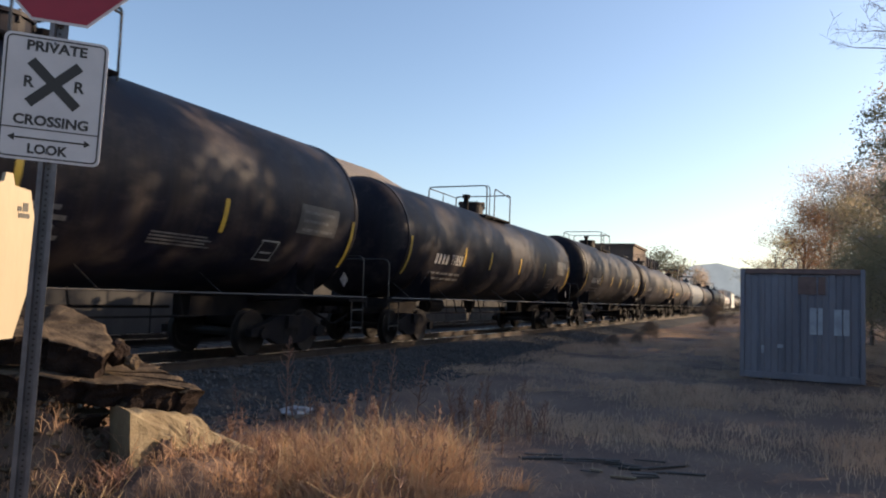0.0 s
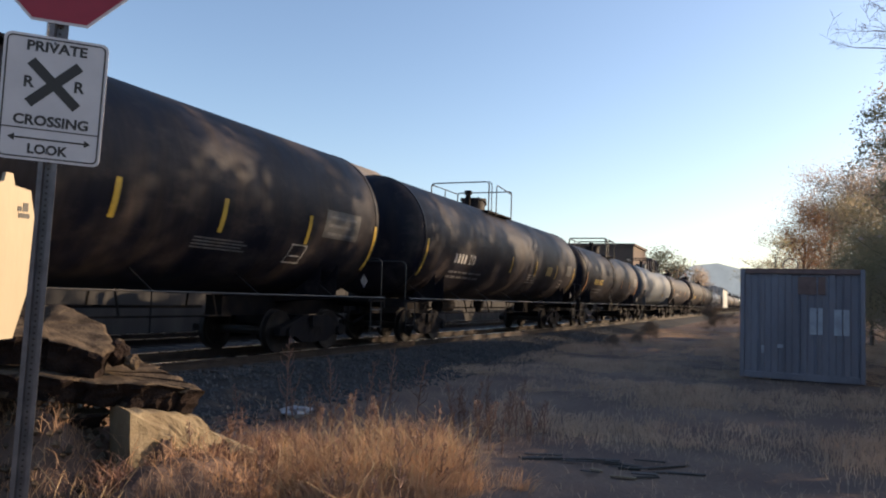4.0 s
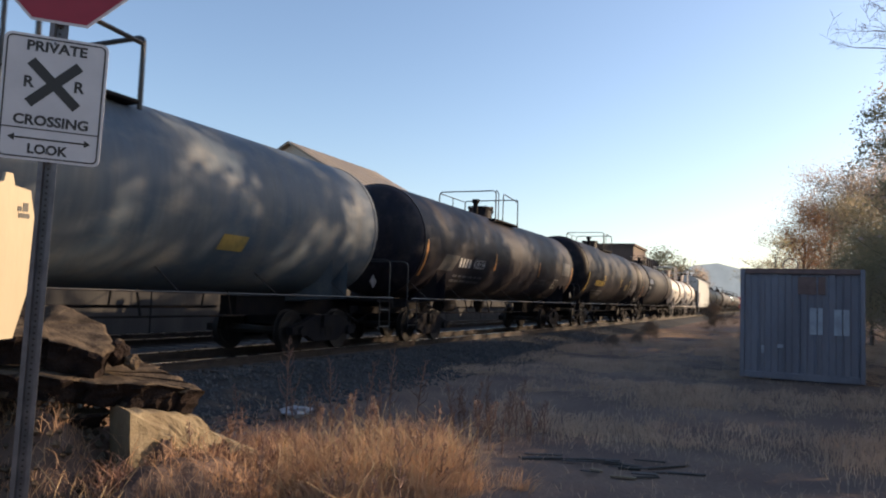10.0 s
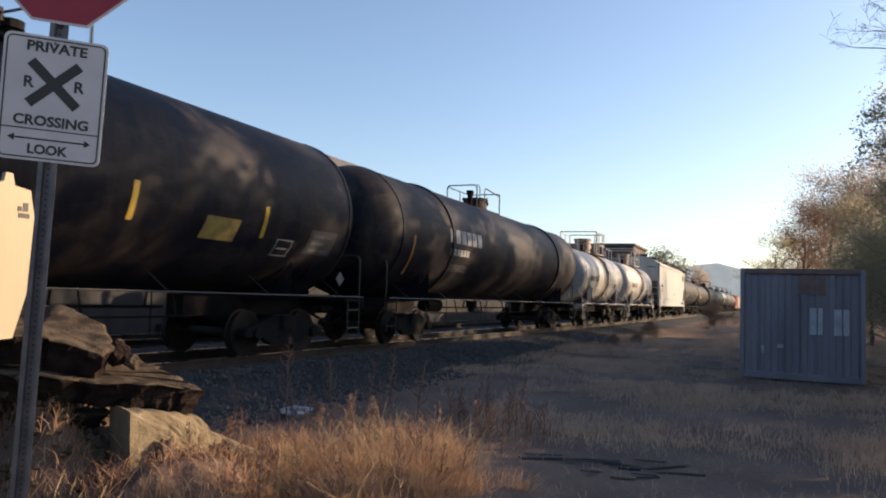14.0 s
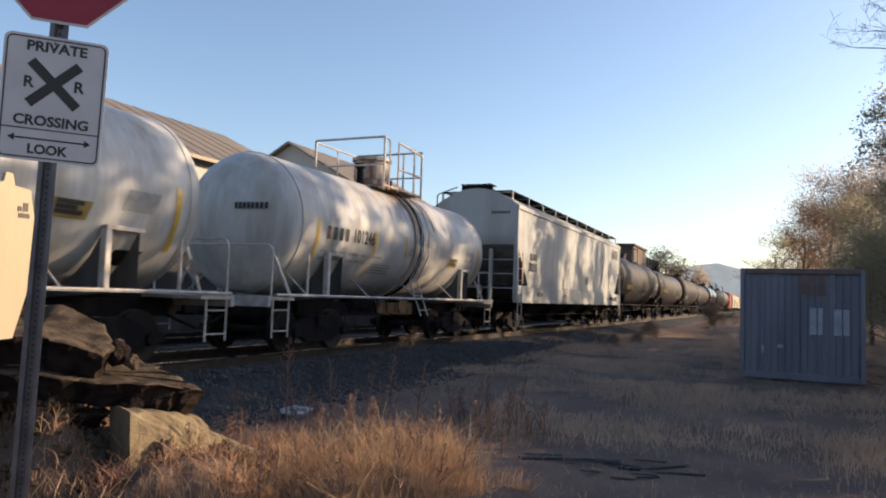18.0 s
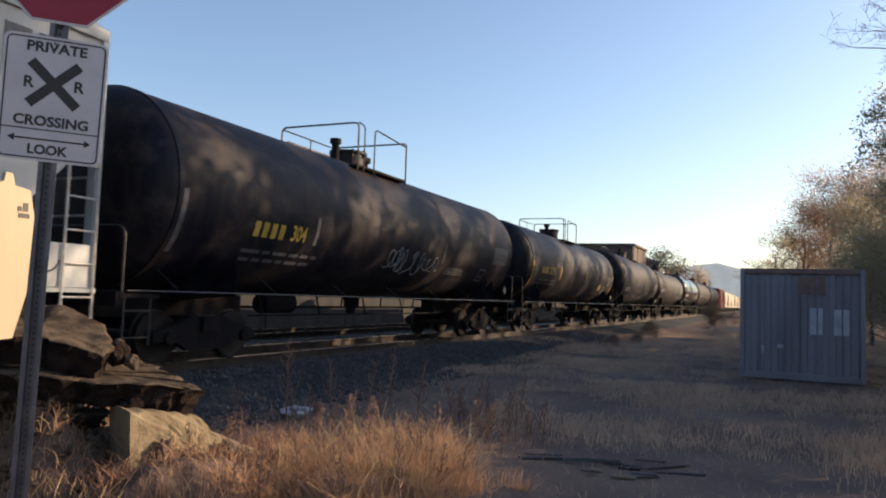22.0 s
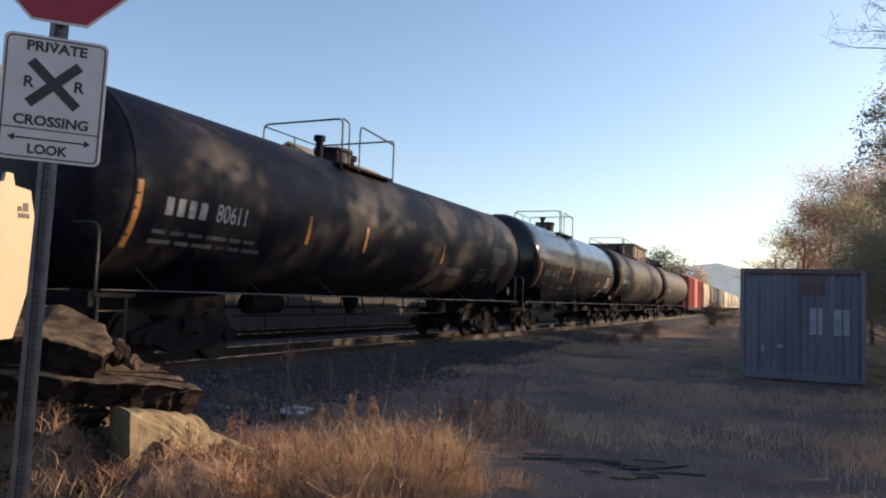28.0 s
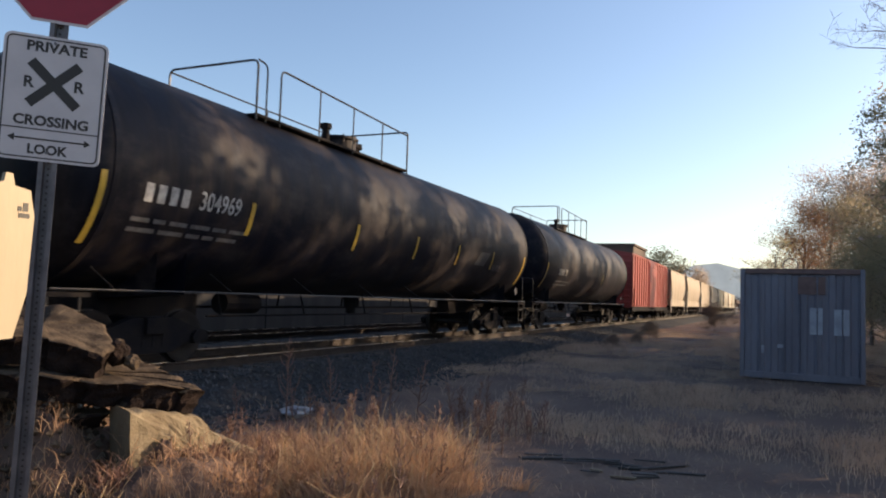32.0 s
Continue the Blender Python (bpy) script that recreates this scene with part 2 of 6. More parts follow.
def tube(bm, pts, r, n=6):
    """A bent pipe through the points."""
    pts = [Vector(p) for p in pts]
    rings = []
    for i, p in enumerate(pts):
        d = (pts[min(i + 1, len(pts) - 1)] - pts[max(i - 1, 0)]).normalized()
        q = d.to_track_quat("Z", "Y")
        rr = r[i] if isinstance(r, (list, tuple)) else r
        rings.append([bm.verts.new(p + q @ Vector((rr * math.cos(2 * math.pi * k / n), rr * math.sin(2 * math.pi * k / n), 0))) for k in range(n)])
    for a, b in zip(rings, rings[1:]):
        # keep neighbouring rings from twisting against each other
        off = min(range(n), key=lambda o: sum((a[k].co - b[(k + o) % n].co).length for k in range(n)))
        for k in range(n):
            bm.faces.new((a[k], a[(k + 1) % n], b[(k + 1 + off) % n], b[(k + off) % n]))
    bm.faces.new(rings[0][::-1])
    bm.faces.new(rings[-1])


def rounded(pts, r=0.15, n=4):
    """The polyline with its corners rounded."""
    pts = [Vector(p) for p in pts]
    out = [pts[0]]
    for a, b, c in zip(pts, pts[1:], pts[2:]):
        u, w = (a - b), (c - b)
        k = min(r, u.length * 0.45, w.length * 0.45)
        s, e = b + u.normalized() * k, b + w.normalized() * k
        for i in range(n + 1):
            t = i / n
            out.append(s.lerp(b, t).lerp(b.lerp(e, t), t))
    out.append(pts[-1])
    return out


def lathe_y(bm, prof, zc, n=40, x=0.0):
    """Profile of (y, r) turned round the axis along y at height zc."""
    rings = []
    for y, r in prof:
        if r < 1e-4:
            rings.append([bm.verts.new((x, y, zc))])
        else:
            rings.append([bm.verts.new((x + r * math.cos(2 * math.pi * k / n), y, zc + r * math.sin(2 * math.pi * k / n))) for k in range(n)])
    for a, b in zip(rings, rings[1:]):
        for k in range(n):
            if len(a) == 1:
                bm.faces.new((a[0], b[(k + 1) % n], b[k]))
            elif len(b) == 1:
                bm.faces.new((a[k], a[(k + 1) % n], b[0]))
            else:
                bm.faces.new((a[k], a[(k + 1) % n], b[(k + 1) % n], b[k]))


CACHE = {}


def cached(key, build):
    if key not in CACHE:
        CACHE[key] = build()
    return CACHE[key]


def text_mesh(body, size, bold=0.0):
    cu = bpy.data.curves.new("lettering", "FONT")
    cu.body, cu.size, cu.align_x, cu.align_y, cu.resolution_u = body, size, "CENTER", "CENTER", 3
    cu.offset = bold
    ob = new("lettering", cu)
    dg = bpy.context.evaluated_depsgraph_get()
    me = bpy.data.meshes.new_from_object(ob.evaluated_get(dg))
    bpy.data.objects.remove(ob)
    bpy.data.curves.remove(cu)
    return me


def flat_text(name, body, size, material, parent, m, bold=0.0, squeeze=1.0):
    me = text_mesh(body, size, bold)
    me.transform(m @ Matrix.Diagonal((squeeze, 1, 1, 1)))
    me.materials.clear()
    me.materials.append(material)
    return part(name, me, None, parent)


def wrap_pt(R, zc, y, z, lift=0.012):
    """A point of the tank's camera side at height z, lifted off the shell."""
    a = math.asin(max(-0.999, min(0.999, (z - zc) / R)))
    return Vector(((R + lift) * math.cos(a), y, zc + (R + lift) * math.sin(a)))


def wrap_text(body, size, y, z, R, zc, material, parent, bold=0.004, squeeze=0.80):
    """Lettering that follows the shell, its left end at y."""
    me = text_mesh(body, size, bold)
    left = min(v.co.x for v in me.vertices)
    for v in me.vertices:
        v.co = wrap_pt(R, zc, y + (v.co.x - left) * squeeze, z + v.co.y)
    me.materials.clear()
    me.materials.append(material)
    return part("lettering", me, None, parent)


def wrap_rects(name, rects, R, zc, material, parent, label="", slant=0.0):
    """Thin patches (y0, y1, z0, z1) that follow the curve of the shell, all of one marking."""
    bm = bmesh.new()
    for y0, y1, z0, z1 in rects:
        n = max(2, int((z1 - z0) / 0.12) + 1)
        rows = []
        for i in range(n + 1):
            z = z0 + (z1 - z0) * i / n
            o = slant * (i / n - 0.5)
            rows.append((bm.verts.new(wrap_pt(R, zc, y0 + o, z)), bm.verts.new(wrap_pt(R, zc, y1 + o, z))))
        for a, b in zip(rows, rows[1:]):
            bm.faces.new((a[0], a[1], b[1], b[0]))
    return part(name, bm, material, parent, label)


# ---------------------------------------------------------------- railcars
RAIL_X, RAIL_Z, SPEED = -9.58, 0.45, 9.24
CARS, WHEELSETS = [], []


def side_frame_mesh(sx):
    bm = bmesh.new()
    x0, x1 = sorted((sx * 0.93, sx * 1.07))
    prof = [(-1.2, 0.5), (-1.2, 0.36), (-0.72, 0.34), (-0.42, 0.2), (0.42, 0.2), (0.72, 0.34), (1.2, 0.36), (1.2, 0.5), (0.75, 0.62), (0.42, 0.74), (-0.42, 0.74), (-0.75, 0.62)]
    a = [bm.verts.new((x0, y, z)) for y, z in prof]
    b = [bm.verts.new((x1, y, z)) for y, z in prof]
    for k in range(12):
        bm.faces.new((a[k], a[(k + 1) % 12], b[(k + 1) % 12], b[k]))
    bm.faces.new(a[::-1])
    bm.faces.new(b)
    for y in (-0.89, 0.89):
        cyl(bm, (sx * 1.02, y, 0.42), (sx * 1.14, y, 0.42), 0.11, n=10)
    for y in (-0.2, 0.0, 0.2):
        cyl(bm, (sx * 1.0, y, 0.3), (sx * 1.0, y, 0.55), 0.078, n=8)
    return finish("side_frame", bm, M_UNDER)


def truck_mesh():
    bm = bmesh.new()
    box(bm, -1.15, 1.15, -0.2, 0.2, 0.5, 0.74)
    cyl(bm, (0, 0, 0.72), (0, 0, 0.86), 0.2, n=12)
    for y in (-0.35, 0.35):
        box(bm, -0.85, 0.85, y - 0.05, y + 0.05, 0.34, 0.46)
        box(bm, -0.1, 0.1, min(y, 0), max(y, 0), 0.42, 0.55)
    return finish("truck", bm, M_UNDER)


def wheel_mesh():
    bm = bmesh.new()
    for s in (-1, 1):
        prof = [(0.0, 0.13), (0.03, 0.13), (0.05, 0.30), (0.02, 0.36), (0.02, 0.42), (0.12, 0.415), (0.13, 0.445), (0.155, 0.44), (0.155, 0.36), (0.11, 0.30), (0.13, 0.13), (0.16, 0.1)]
        rings = []
        n = 24
        for d, r in prof:
            x = s * (0.84 - d)
            rings.append([bm.verts.new((x, r * math.cos(2 * math.pi * k / n), r * math.sin(2 * math.pi * k / n))) for k in range(n)])
        for p, q in zip(rings, rings[1:]):
            for k in range(n):
                bm.faces.new((p[k], p[(k + 1) % n], q[(k + 1) % n], q[k]))
        bm.faces.new(rings[0])
        for k in range(4):
            a = k * math.pi / 2
            cyl(bm, (s * 0.842, 0.07 * math.cos(a), 0.07 * math.sin(a)), (s * 0.86, 0.07 * math.cos(a), 0.07 * math.sin(a)), 0.02, n=5)
    cyl(bm, (-0.8, 0, 0), (0.8, 0, 0), 0.085, n=10)
    cyl(bm, (-1.1, 0, 0), (1.1, 0, 0), 0.06, n=8)
    bmesh.ops.recalc_face_normals(bm, faces=bm.faces)
    return finish("wheelset", bm, M_WHEEL, True)


def running_gear(car, half, turning):
    """Trucks with their wheelsets, and the couplers."""
    for y in (-(half - 2.75), half - 2.75):
        t = part("truck", cached("truck", truck_mesh), None, car, at=(0, y, 0))
        for sx in (-1, 1):
            part("side_frame", cached(("frame", sx), lambda: side_frame_mesh(sx)), None, t)
        for dy in (-0.89, 0.89):
            w = part("wheelset", cached("wheel", wheel_mesh), None, t, at=(0, dy, 0.42))
            if turning:
                WHEELSETS.append((w, dy))
    for s in (-1, 1):
        def coupler():
            bm = bmesh.new()
            box(bm, -0.1, 0.1, -0.75, 0.0, -0.09, 0.09, 0.02)
            box(bm, -0.17, 0.1, -0.02, 0.16, -0.15, 0.15, 0.03)
            box(bm, 0.08, 0.18, -0.1, 0.12, -0.13, 0.13, 0.03)
            return finish("coupler", bm, M_UNDER)
        c = part("coupler", cached("coupler", coupler), None, car, at=(0, s * (half - 0.12), 0.88))
        if s < 0:
            c.rotation_euler = (0, 0, math.pi)
        bm = bmesh.new()
        y = s * (half - 0.25)
        tube(bm, [(0.25, y - s * 0.5, 0.75), (0.3, y - s * 0.1, 0.6), (0.28, y + s * 0.2, 0.5)], 0.03)
        part("brake_hose", bm, M_UNDER, car)


def ladder(bm, x, y0, y1, z0, z1, r=0.018, step=0.38, x1=None):
    x1 = x if x1 is None else x1
    cyl(bm, (x, y0, z0), (x1, y0, z1), r, n=6)
    cyl(bm, (x, y1, z0), (x1, y1, z1), r, n=6)
    z = z0 + 0.12
    while z < z1:
        k = (z - z0) / (z1 - z0)
        cyl(bm, (x + (x1 - x) * k, y0, z), (x + (x1 - x) * k, y1, z), r * 0.8, n=5)
        z += step


def top_works(car, p, y0=-1.4, y1=1.0, w=1.06, z=None, h=0.97, r=0.022, long=False, cage=False, white=False):
    """Platform, railing, manway and valves on the tank's crown."""
    top = p["zc"] + p["R"]
    z = top - 0.22 if z is None else z
    mr = M_WHITERAIL if white else M_BLACKRAIL
    ms = p["paint"]
    for sx in (-1, 1):
        bm = bmesh.new()
        box(bm, min(sx * 0.48, sx * (w + 0.02)), max(sx * 0.48, sx * (w + 0.02)), y0, y1, z - 0.045, z + 0.015, 0.012)
        part("platform", bm, M_UNDER if not white else M_CREAM, car)
    zt = z + h
    bm = bmesh.new()
    tube(bm, rounded([(-w, y0, z), (-w, y0, zt), (w, y0, zt), (w, y0, z - 0.12)], 0.03 if cage else 0.14), r)
    part("end_railing", bm, mr, car)
    bm = bmesh.new()
    tube(bm, rounded([(-w, y1, z), (-w, y1, zt), (w, y1, zt), (w, y1, z - 0.12)], 0.03 if cage else 0.10), r)
    part("end_railing", bm, mr, car)
    bm = bmesh.new()
    tube(bm, rounded([(-w, y0 + 0.05, zt - 0.04), (-w, y1 - 0.05, zt - 0.04)], 0.1), r * 0.8)
    tube(bm, [(-w, (y0 + y1) / 2, z), (-w, (y0 + y1) / 2, zt - 0.04)], r * 0.8)
    part("side_railing", bm, mr, car)
    bm = bmesh.new()
    ya = y0 + 0.75 if not long else y0 + 0.7
    tube(bm, rounded([(w, y1, zt - 0.1), (w, ya, zt), (w, ya, z - 0.1)], 0.03 if cage else 0.14), r * 0.9)
    tube(bm, rounded([(w, y0, zt), (w, y0 + 0.28, zt - 0.03), (w, y0 + 0.28, z - 0.1)], 0.16), r * 0.8)
    if long:
        for k in (1, 2, 3):
            y = ya + (y1 - ya) * k / 4
            tube(bm, [(w, y, z - 0.1), (w, y, zt - 0.02 * k)], r * 0.8)
    if cage:
        for zz in (z + 0.5,):
            tube(bm, [(w, ya, zz), (w, y1, zz)], r * 0.8)
            tube(bm, [(w, y1, zz), (-w, y1, zz)], r * 0.8)
            tube(bm, [(w, y0, zz), (-w, y0, zz)], r * 0.8)
        tube(bm, [(w, y1 - 0.45, z), (w, y1 - 0.45, zt)], r)
        tube(bm, [(w * 0.45, y1, z), (w * 0.45, y1, zt)], r)
    part("side_railing", bm, mr, car)
    ym = (y0 + y1) / 2 + 0.1 if not long else -0.9
    bm = bmesh.new()
    prof = [(0, 0.42), (0.36, 0.42), (0.36, 0.47), (0.42, 0.47), (0.43, 0.3), (0.47, 0.0)]
    n = 24
    rings = [[bm.verts.new((rr * math.cos(2 * math.pi * k / n), ym + rr * math.sin(2 * math.pi * k / n), top - 0.07 + d)) for k in range(n)] for d, rr in prof]
    for a, b in zip(rings, rings[1:]):
        for k in range(n):
            bm.faces.new((a[k], a[(k + 1) % n], b[(k + 1) % n], b[k]))
    bm.faces.new(rings[-1])
    for k in range(8):
        a = k * math.pi / 4
        cyl(bm, (0.44 * math.cos(a), ym + 0.44 * math.sin(a), top + 0.2), (0.44 * math.cos(a), ym + 0.44 * math.sin(a), top + 0.38), 0.025, n=5)
    part("manway", bm, ms if not white else M_CREAM, car)
    if white:
        bm = bmesh.new()
        cyl(bm, (0, ym, top + 0.22), (0, ym, top + 0.74), 0.46, n=24)
        cyl(bm, (0, ym, top + 0.70), (0, ym, top + 0.78), 0.52, n=24)
        part("valve_bonnet", bm, M_CREAM, car, "rust-streaked cream valve bonnet")
    for dy, rr, hh in ((-0.75, 0.09, 0.5), (0.6, 0.12, 0.28)):
        bm = bmesh.new()
        cyl(bm, (0.1, ym + dy, top - 0.06), (0.1, ym + dy, top + hh), rr, n=10)
        cyl(bm, (0.1, ym + dy, top + hh - 0.08), (0.1, ym + dy, top + hh + 0.04), rr * 1.5, n=10)
        part("valve", bm, M_UNDER, car)


def tank_car(c, L, half, paint, R=1.52, zc=2.68, label="", strips=(), tape=None, marks=None, digits="", digit_mat=None, mark_y=-5.2,
             mark_z=2.2, panels=(), rings=(), works=None, head=0.62, mid_ladder=False, ladder_y=-1.2, white=False, sideways=(), turning=True, end_mark=False, belly=False):
    car = thing("tank_car", label, "tank car", "cars of the passing freight train")
    p = dict(R=R, zc=zc, paint=paint)
    h = L / 2

    def shell():
        bm = bmesh.new()
        prof = [(-h - head, 0.0)]
        for k in range(1, 9):
            a = k / 8 * math.pi / 2
            prof.append((-h - head * math.cos(a), R * math.sin(a) ** 0.8))
        ys = [-h + L * k / 10 for k in range(1, 10)]
        prof += [(y, R) for y in ys]
        prof += [(-y, r) for y, r in reversed(prof[:9])]
        lathe_y(bm, prof, zc, 48)
        bmesh.ops.recalc_face_normals(bm, faces=bm.faces)
        return finish("tank_shell", bm, paint, True)
    part("tank_shell", cached(("shell", L, R, zc, paint.name, head), shell), None, car)

    for y in (-h, h) + tuple(rings):
        def band(lift=0.012 if abs(y) == h else 0.05):
            bm = bmesh.new()
            lathe_y(bm, [(-0.05, R - 0.01), (-0.05, R + lift), (0.05, R + lift), (0.05, R - 0.01)], zc, 48)
            bmesh.ops.recalc_face_normals(bm, faces=bm.faces)
            return finish("weld_band", bm, bandmat, True)
        bandmat = paint if not (white and abs(y) < h) else (M_WASH if y < 0.3 else M_UNDER)
        part("weld_band", cached(("band", abs(y) == h, R, zc, bandmat.name), band), None, car, at=(0, y, 0))
    # stub sills, saddles and end platforms
    for s in (-1, 1):
        bm = bmesh.new()
        y0, y1 = sorted((s * (half - 0.45), s * (half - 4.6)))
        box(bm, -0.2, 0.2, y0, y1, 0.72, 1.1)
        part("stub_sill", bm, M_UNDER, car)
        bm = bmesh.new()
        ys = s * (half - 2.75)
        seg = 10
        low = [(1.35 * (2 * k / seg - 1)) for k in range(seg + 1)]
        a = [[bm.verts.new((x, ys + d, 0.98 + 0.12 * abs(x) / 1.35)) for x in low] for d in (-0.3, 0.3)]
        b = [[bm.verts.new((x, ys + d, zc - math.sqrt(max(0.01, (R + 0.03) ** 2 - x * x)))) for x in low] for d in (-0.3, 0.3)]
        for k in range(seg):
            bm.faces.new((a[0][k], a[0][k + 1], b[0][k + 1], b[0][k]))
            bm.faces.new((a[1][k + 1], a[1][k], b[1][k], b[1][k + 1]))
            bm.faces.new((a[0][k + 1], a[0][k], a[1][k], a[1][k + 1]))
        # a white car's saddle is darkened to hold the shadow under the tank
        part("saddle", bm, paint if not white else M_SHADEGREY, car)
        bm = bmesh.new()
        ye0, ye1 = sorted((s * (half - 0.5), s * (half - 1.25)))
        box(bm, -1.45, 1.45, ye0, ye1, 1.04, 1.1)
        box(bm, -1.45, 1.45, s * (half - 0.5) - 0.04, s * (half - 0.5) + 0.04, 0.92, 1.12)
        part("end_platform", bm, M_UNDER if not white else M_WHITERAIL, car)
        bm = bmesh.new()
        ye = s * (half - 0.6)
        tube(bm, rounded([(-1.4, ye, 1.1), (-1.4, ye, 2.05), (1.4, ye, 2.05), (1.4, ye, 1.1)], 0.18), 0.02)
        part("end_handrail", bm, M_BLACKRAIL if not white else M_WHITERAIL, car)
        for sx in (-1, 1):
            bm = bmesh.new()
            ladder(bm, sx * 1.43, s * (half - 0.62), s * (half - 1.1), 0.36, 1.1)
            part("step", bm, M_BLACKRAIL if not white else M_WHITERAIL, car)
        if white:
            for sx in (-1, 1):
                bm = bmesh.new()
                x0, x1 = sorted((sx * 1.30, sx * 1.42))
                box(bm, x0, x1, ys - 0.34, ys - 0.24, 1.12, 2.0, 0.01)
                box(bm, x0, x1, ys - 0.34, ys + 0.34, 1.96, 2.03, 0.01)
                part("saddle_plate", bm, M_WHITERAIL, car)
                bm = bmesh.new()
                tube(bm, [(sx * 1.40, s * (half - 1.2), 1.1), (sx * 0.9, s * (h + 0.35), 2.1)], 0.03)
                part("diagonal_brace", bm, M_WHITERAIL, car)
                bm = bmesh.new()
                tube(bm, [(sx * 1.42, s * (half - 1.7), 1.1), (sx * 1.42, s * (half - 1.7), 1.95)], 0.028)
                part("grab_post", bm, M_WHITERAIL, car)
        if s > 0:
            bm = bmesh.new()
            m = Matrix.Translation((1.42, half - 1.45, 1.5)) @ Matrix.Rotation(math.pi / 4, 4, "X")
            box(bm, -0.01, 0.01, -0.11, 0.11, -0.11, 0.11, 0.0, m)
            part("placard", bm, M_FADED, car)
    # long side handrails at sill height with their brackets
    for sx in (-1, 1):
        bm = bmesh.new()
        cyl(bm, (sx * 1.5, -half + 0.6, 1.14), (sx * 1.5, half - 0.6, 1.14), 0.016 if not white else 0.03, n=6)
        k = -half + 1.6
        while k < half - 1.4:
            tube(bm, [(sx * 1.5, k, 1.14), (sx * 1.0, k, zc - math.sqrt(R * R - 1.0))], 0.010 if not white else 0.016)
            k += 2.4
        part("side_handrail", bm, M_BLACKRAIL if not white else M_WHITERAIL, car)
    # brake gear and outlet under the belly
    bm = bmesh.new()
    cyl(bm, (0.2, -half + 5.2, 0.95), (0.2, -half + 6.2, 0.95), 0.2, n=12)
    cyl(bm, (-0.3, -half + 4.6, 0.86), (-0.3, half - 4.6, 0.86), 0.03, n=6)
    cyl(bm, (0.42, -half + 4.6, 0.72), (0.42, half - 4.6, 0.72), 0.022, n=6)
    for k in range(5):
        y = -half + 5 + k * (2 * half - 10) / 4
        tube(bm, [(-0.3, y, 0.86), (-0.25, y, zc - R + 0.05)], 0.02)
        tube(bm, [(0.42, y, 0.72), (0.3, y, zc - R + 0.05)], 0.02)
    part("brake_gear", bm, M_UNDER, car)
    bm = bmesh.new()
    cyl(bm, (0, 0, zc - R + 0.1), (0, 0, zc - R - 0.28), 0.22, 0.18, n=12)
    cyl(bm, (0, 0, zc - R - 0.26), (0, 0, zc - R - 0.42), 0.12, n=10)
    part("bottom_outlet", bm, M_UNDER, car)
    if belly:
        bm = bmesh.new()
        box(bm, -0.3, 0.3, -half + 3, half - 3, 0.68, 1.0)
        part("centre_sill", bm, M_UNDER, car)
    top_works(car, p, **(works or {}), white=white)
    if white:
        rnd = random.Random(int(c))
        for k in range(26):
            y = rnd.gauss(0.2, 0.55)
            zz = zc + R * rnd.uniform(0.25, 0.85)
            wrap_rects("rust_streak", [(y, y + rnd.uniform(0.025, 0.11), zz, zc + R * 0.985)], R - 0.008, zc, M_WASH if k % 3 else M_RUST, car, slant=rnd.uniform(-0.05, 0.05))
        for k in range(8):
            bm = bmesh.new()
            x = 0.25 + 0.09 * k
            d = -h - head * math.sqrt(max(0.0, 1 - (math.hypot(x, 0.25) / R) ** 2.5)) - 0.02
            box(bm, x, x + 0.06, d - 0.012, d + 0.004, zc + 0.2, zc + 0.32)
            part("stencil_mark", bm, M_DKLET, car)
    if mid_ladder:
        bm = bmesh.new()
        for y in (ladder_y, ladder_y + 0.42):
            pts = [(1.52, y, 0.7)] + [wrap_pt(R, zc, y, zz, 0.09) for zz in (zc - 0.9, zc - 0.3, zc + 0.3, zc + 0.8, zc + 1.2, zc + 1.36)]
            tube(bm, pts, 0.018)
        for k in range(9):
            z = 0.85 + k * 0.36
            q = wrap_pt(R, zc, 0, max(z, zc - 0.9), 0.09)
            x = q.x if z > zc - 0.9 else 1.52 - (1.52 - q.x) * (z - 0.7) / (zc - 0.9 - 0.7)
            cyl(bm, (x, ladder_y, z), (x, ladder_y + 0.42, z), 0.014, n=5)
        part("side_ladder", bm, M_BLACKRAIL if not white else M_WHITERAIL, car)
    # markings of the camera side
    for k, y in enumerate(strips):
        big = abs(y) > h - 0.8
        wrap_rects("reflective_strip", [(y - 0.05, y + 0.05, 1.75 if big else 2.12, 2.7 if big else 2.66)], R, zc, tape or M_YELLOW, car)
    if marks:
        sz = 0.40
        y = mark_y
        for k in range(marks):
            yy = y + k * 0.235
            rects = [(yy + 0.02, yy + 0.165, mark_z - 0.11, mark_z + 0.15)]
            wrap_rects("stencil_mark", rects, R, zc, digit_mat or M_STENCIL, car)
        if digits:
            wrap_text(digits, sz, y + marks * 0.235 + 0.16, mark_z + 0.02, R, zc, digit_mat or M_STENCIL, car, 0.010 if white else 0.005)
        for row, dz in enumerate((0.36, 0.50)):
            q = y - 0.1
            rnd = random.Random(int(c * 10) + row)
            while q < y + 2.0:
                w = rnd.uniform(0.2, 0.5)
                wrap_rects("stencil_line", [(q, q + w, mark_z - dz - 0.03, mark_z - dz + 0.03)], R, zc, M_FADED if digit_mat is not M_DKLET else M_SMUDGE, car)
                q += w + 0.08
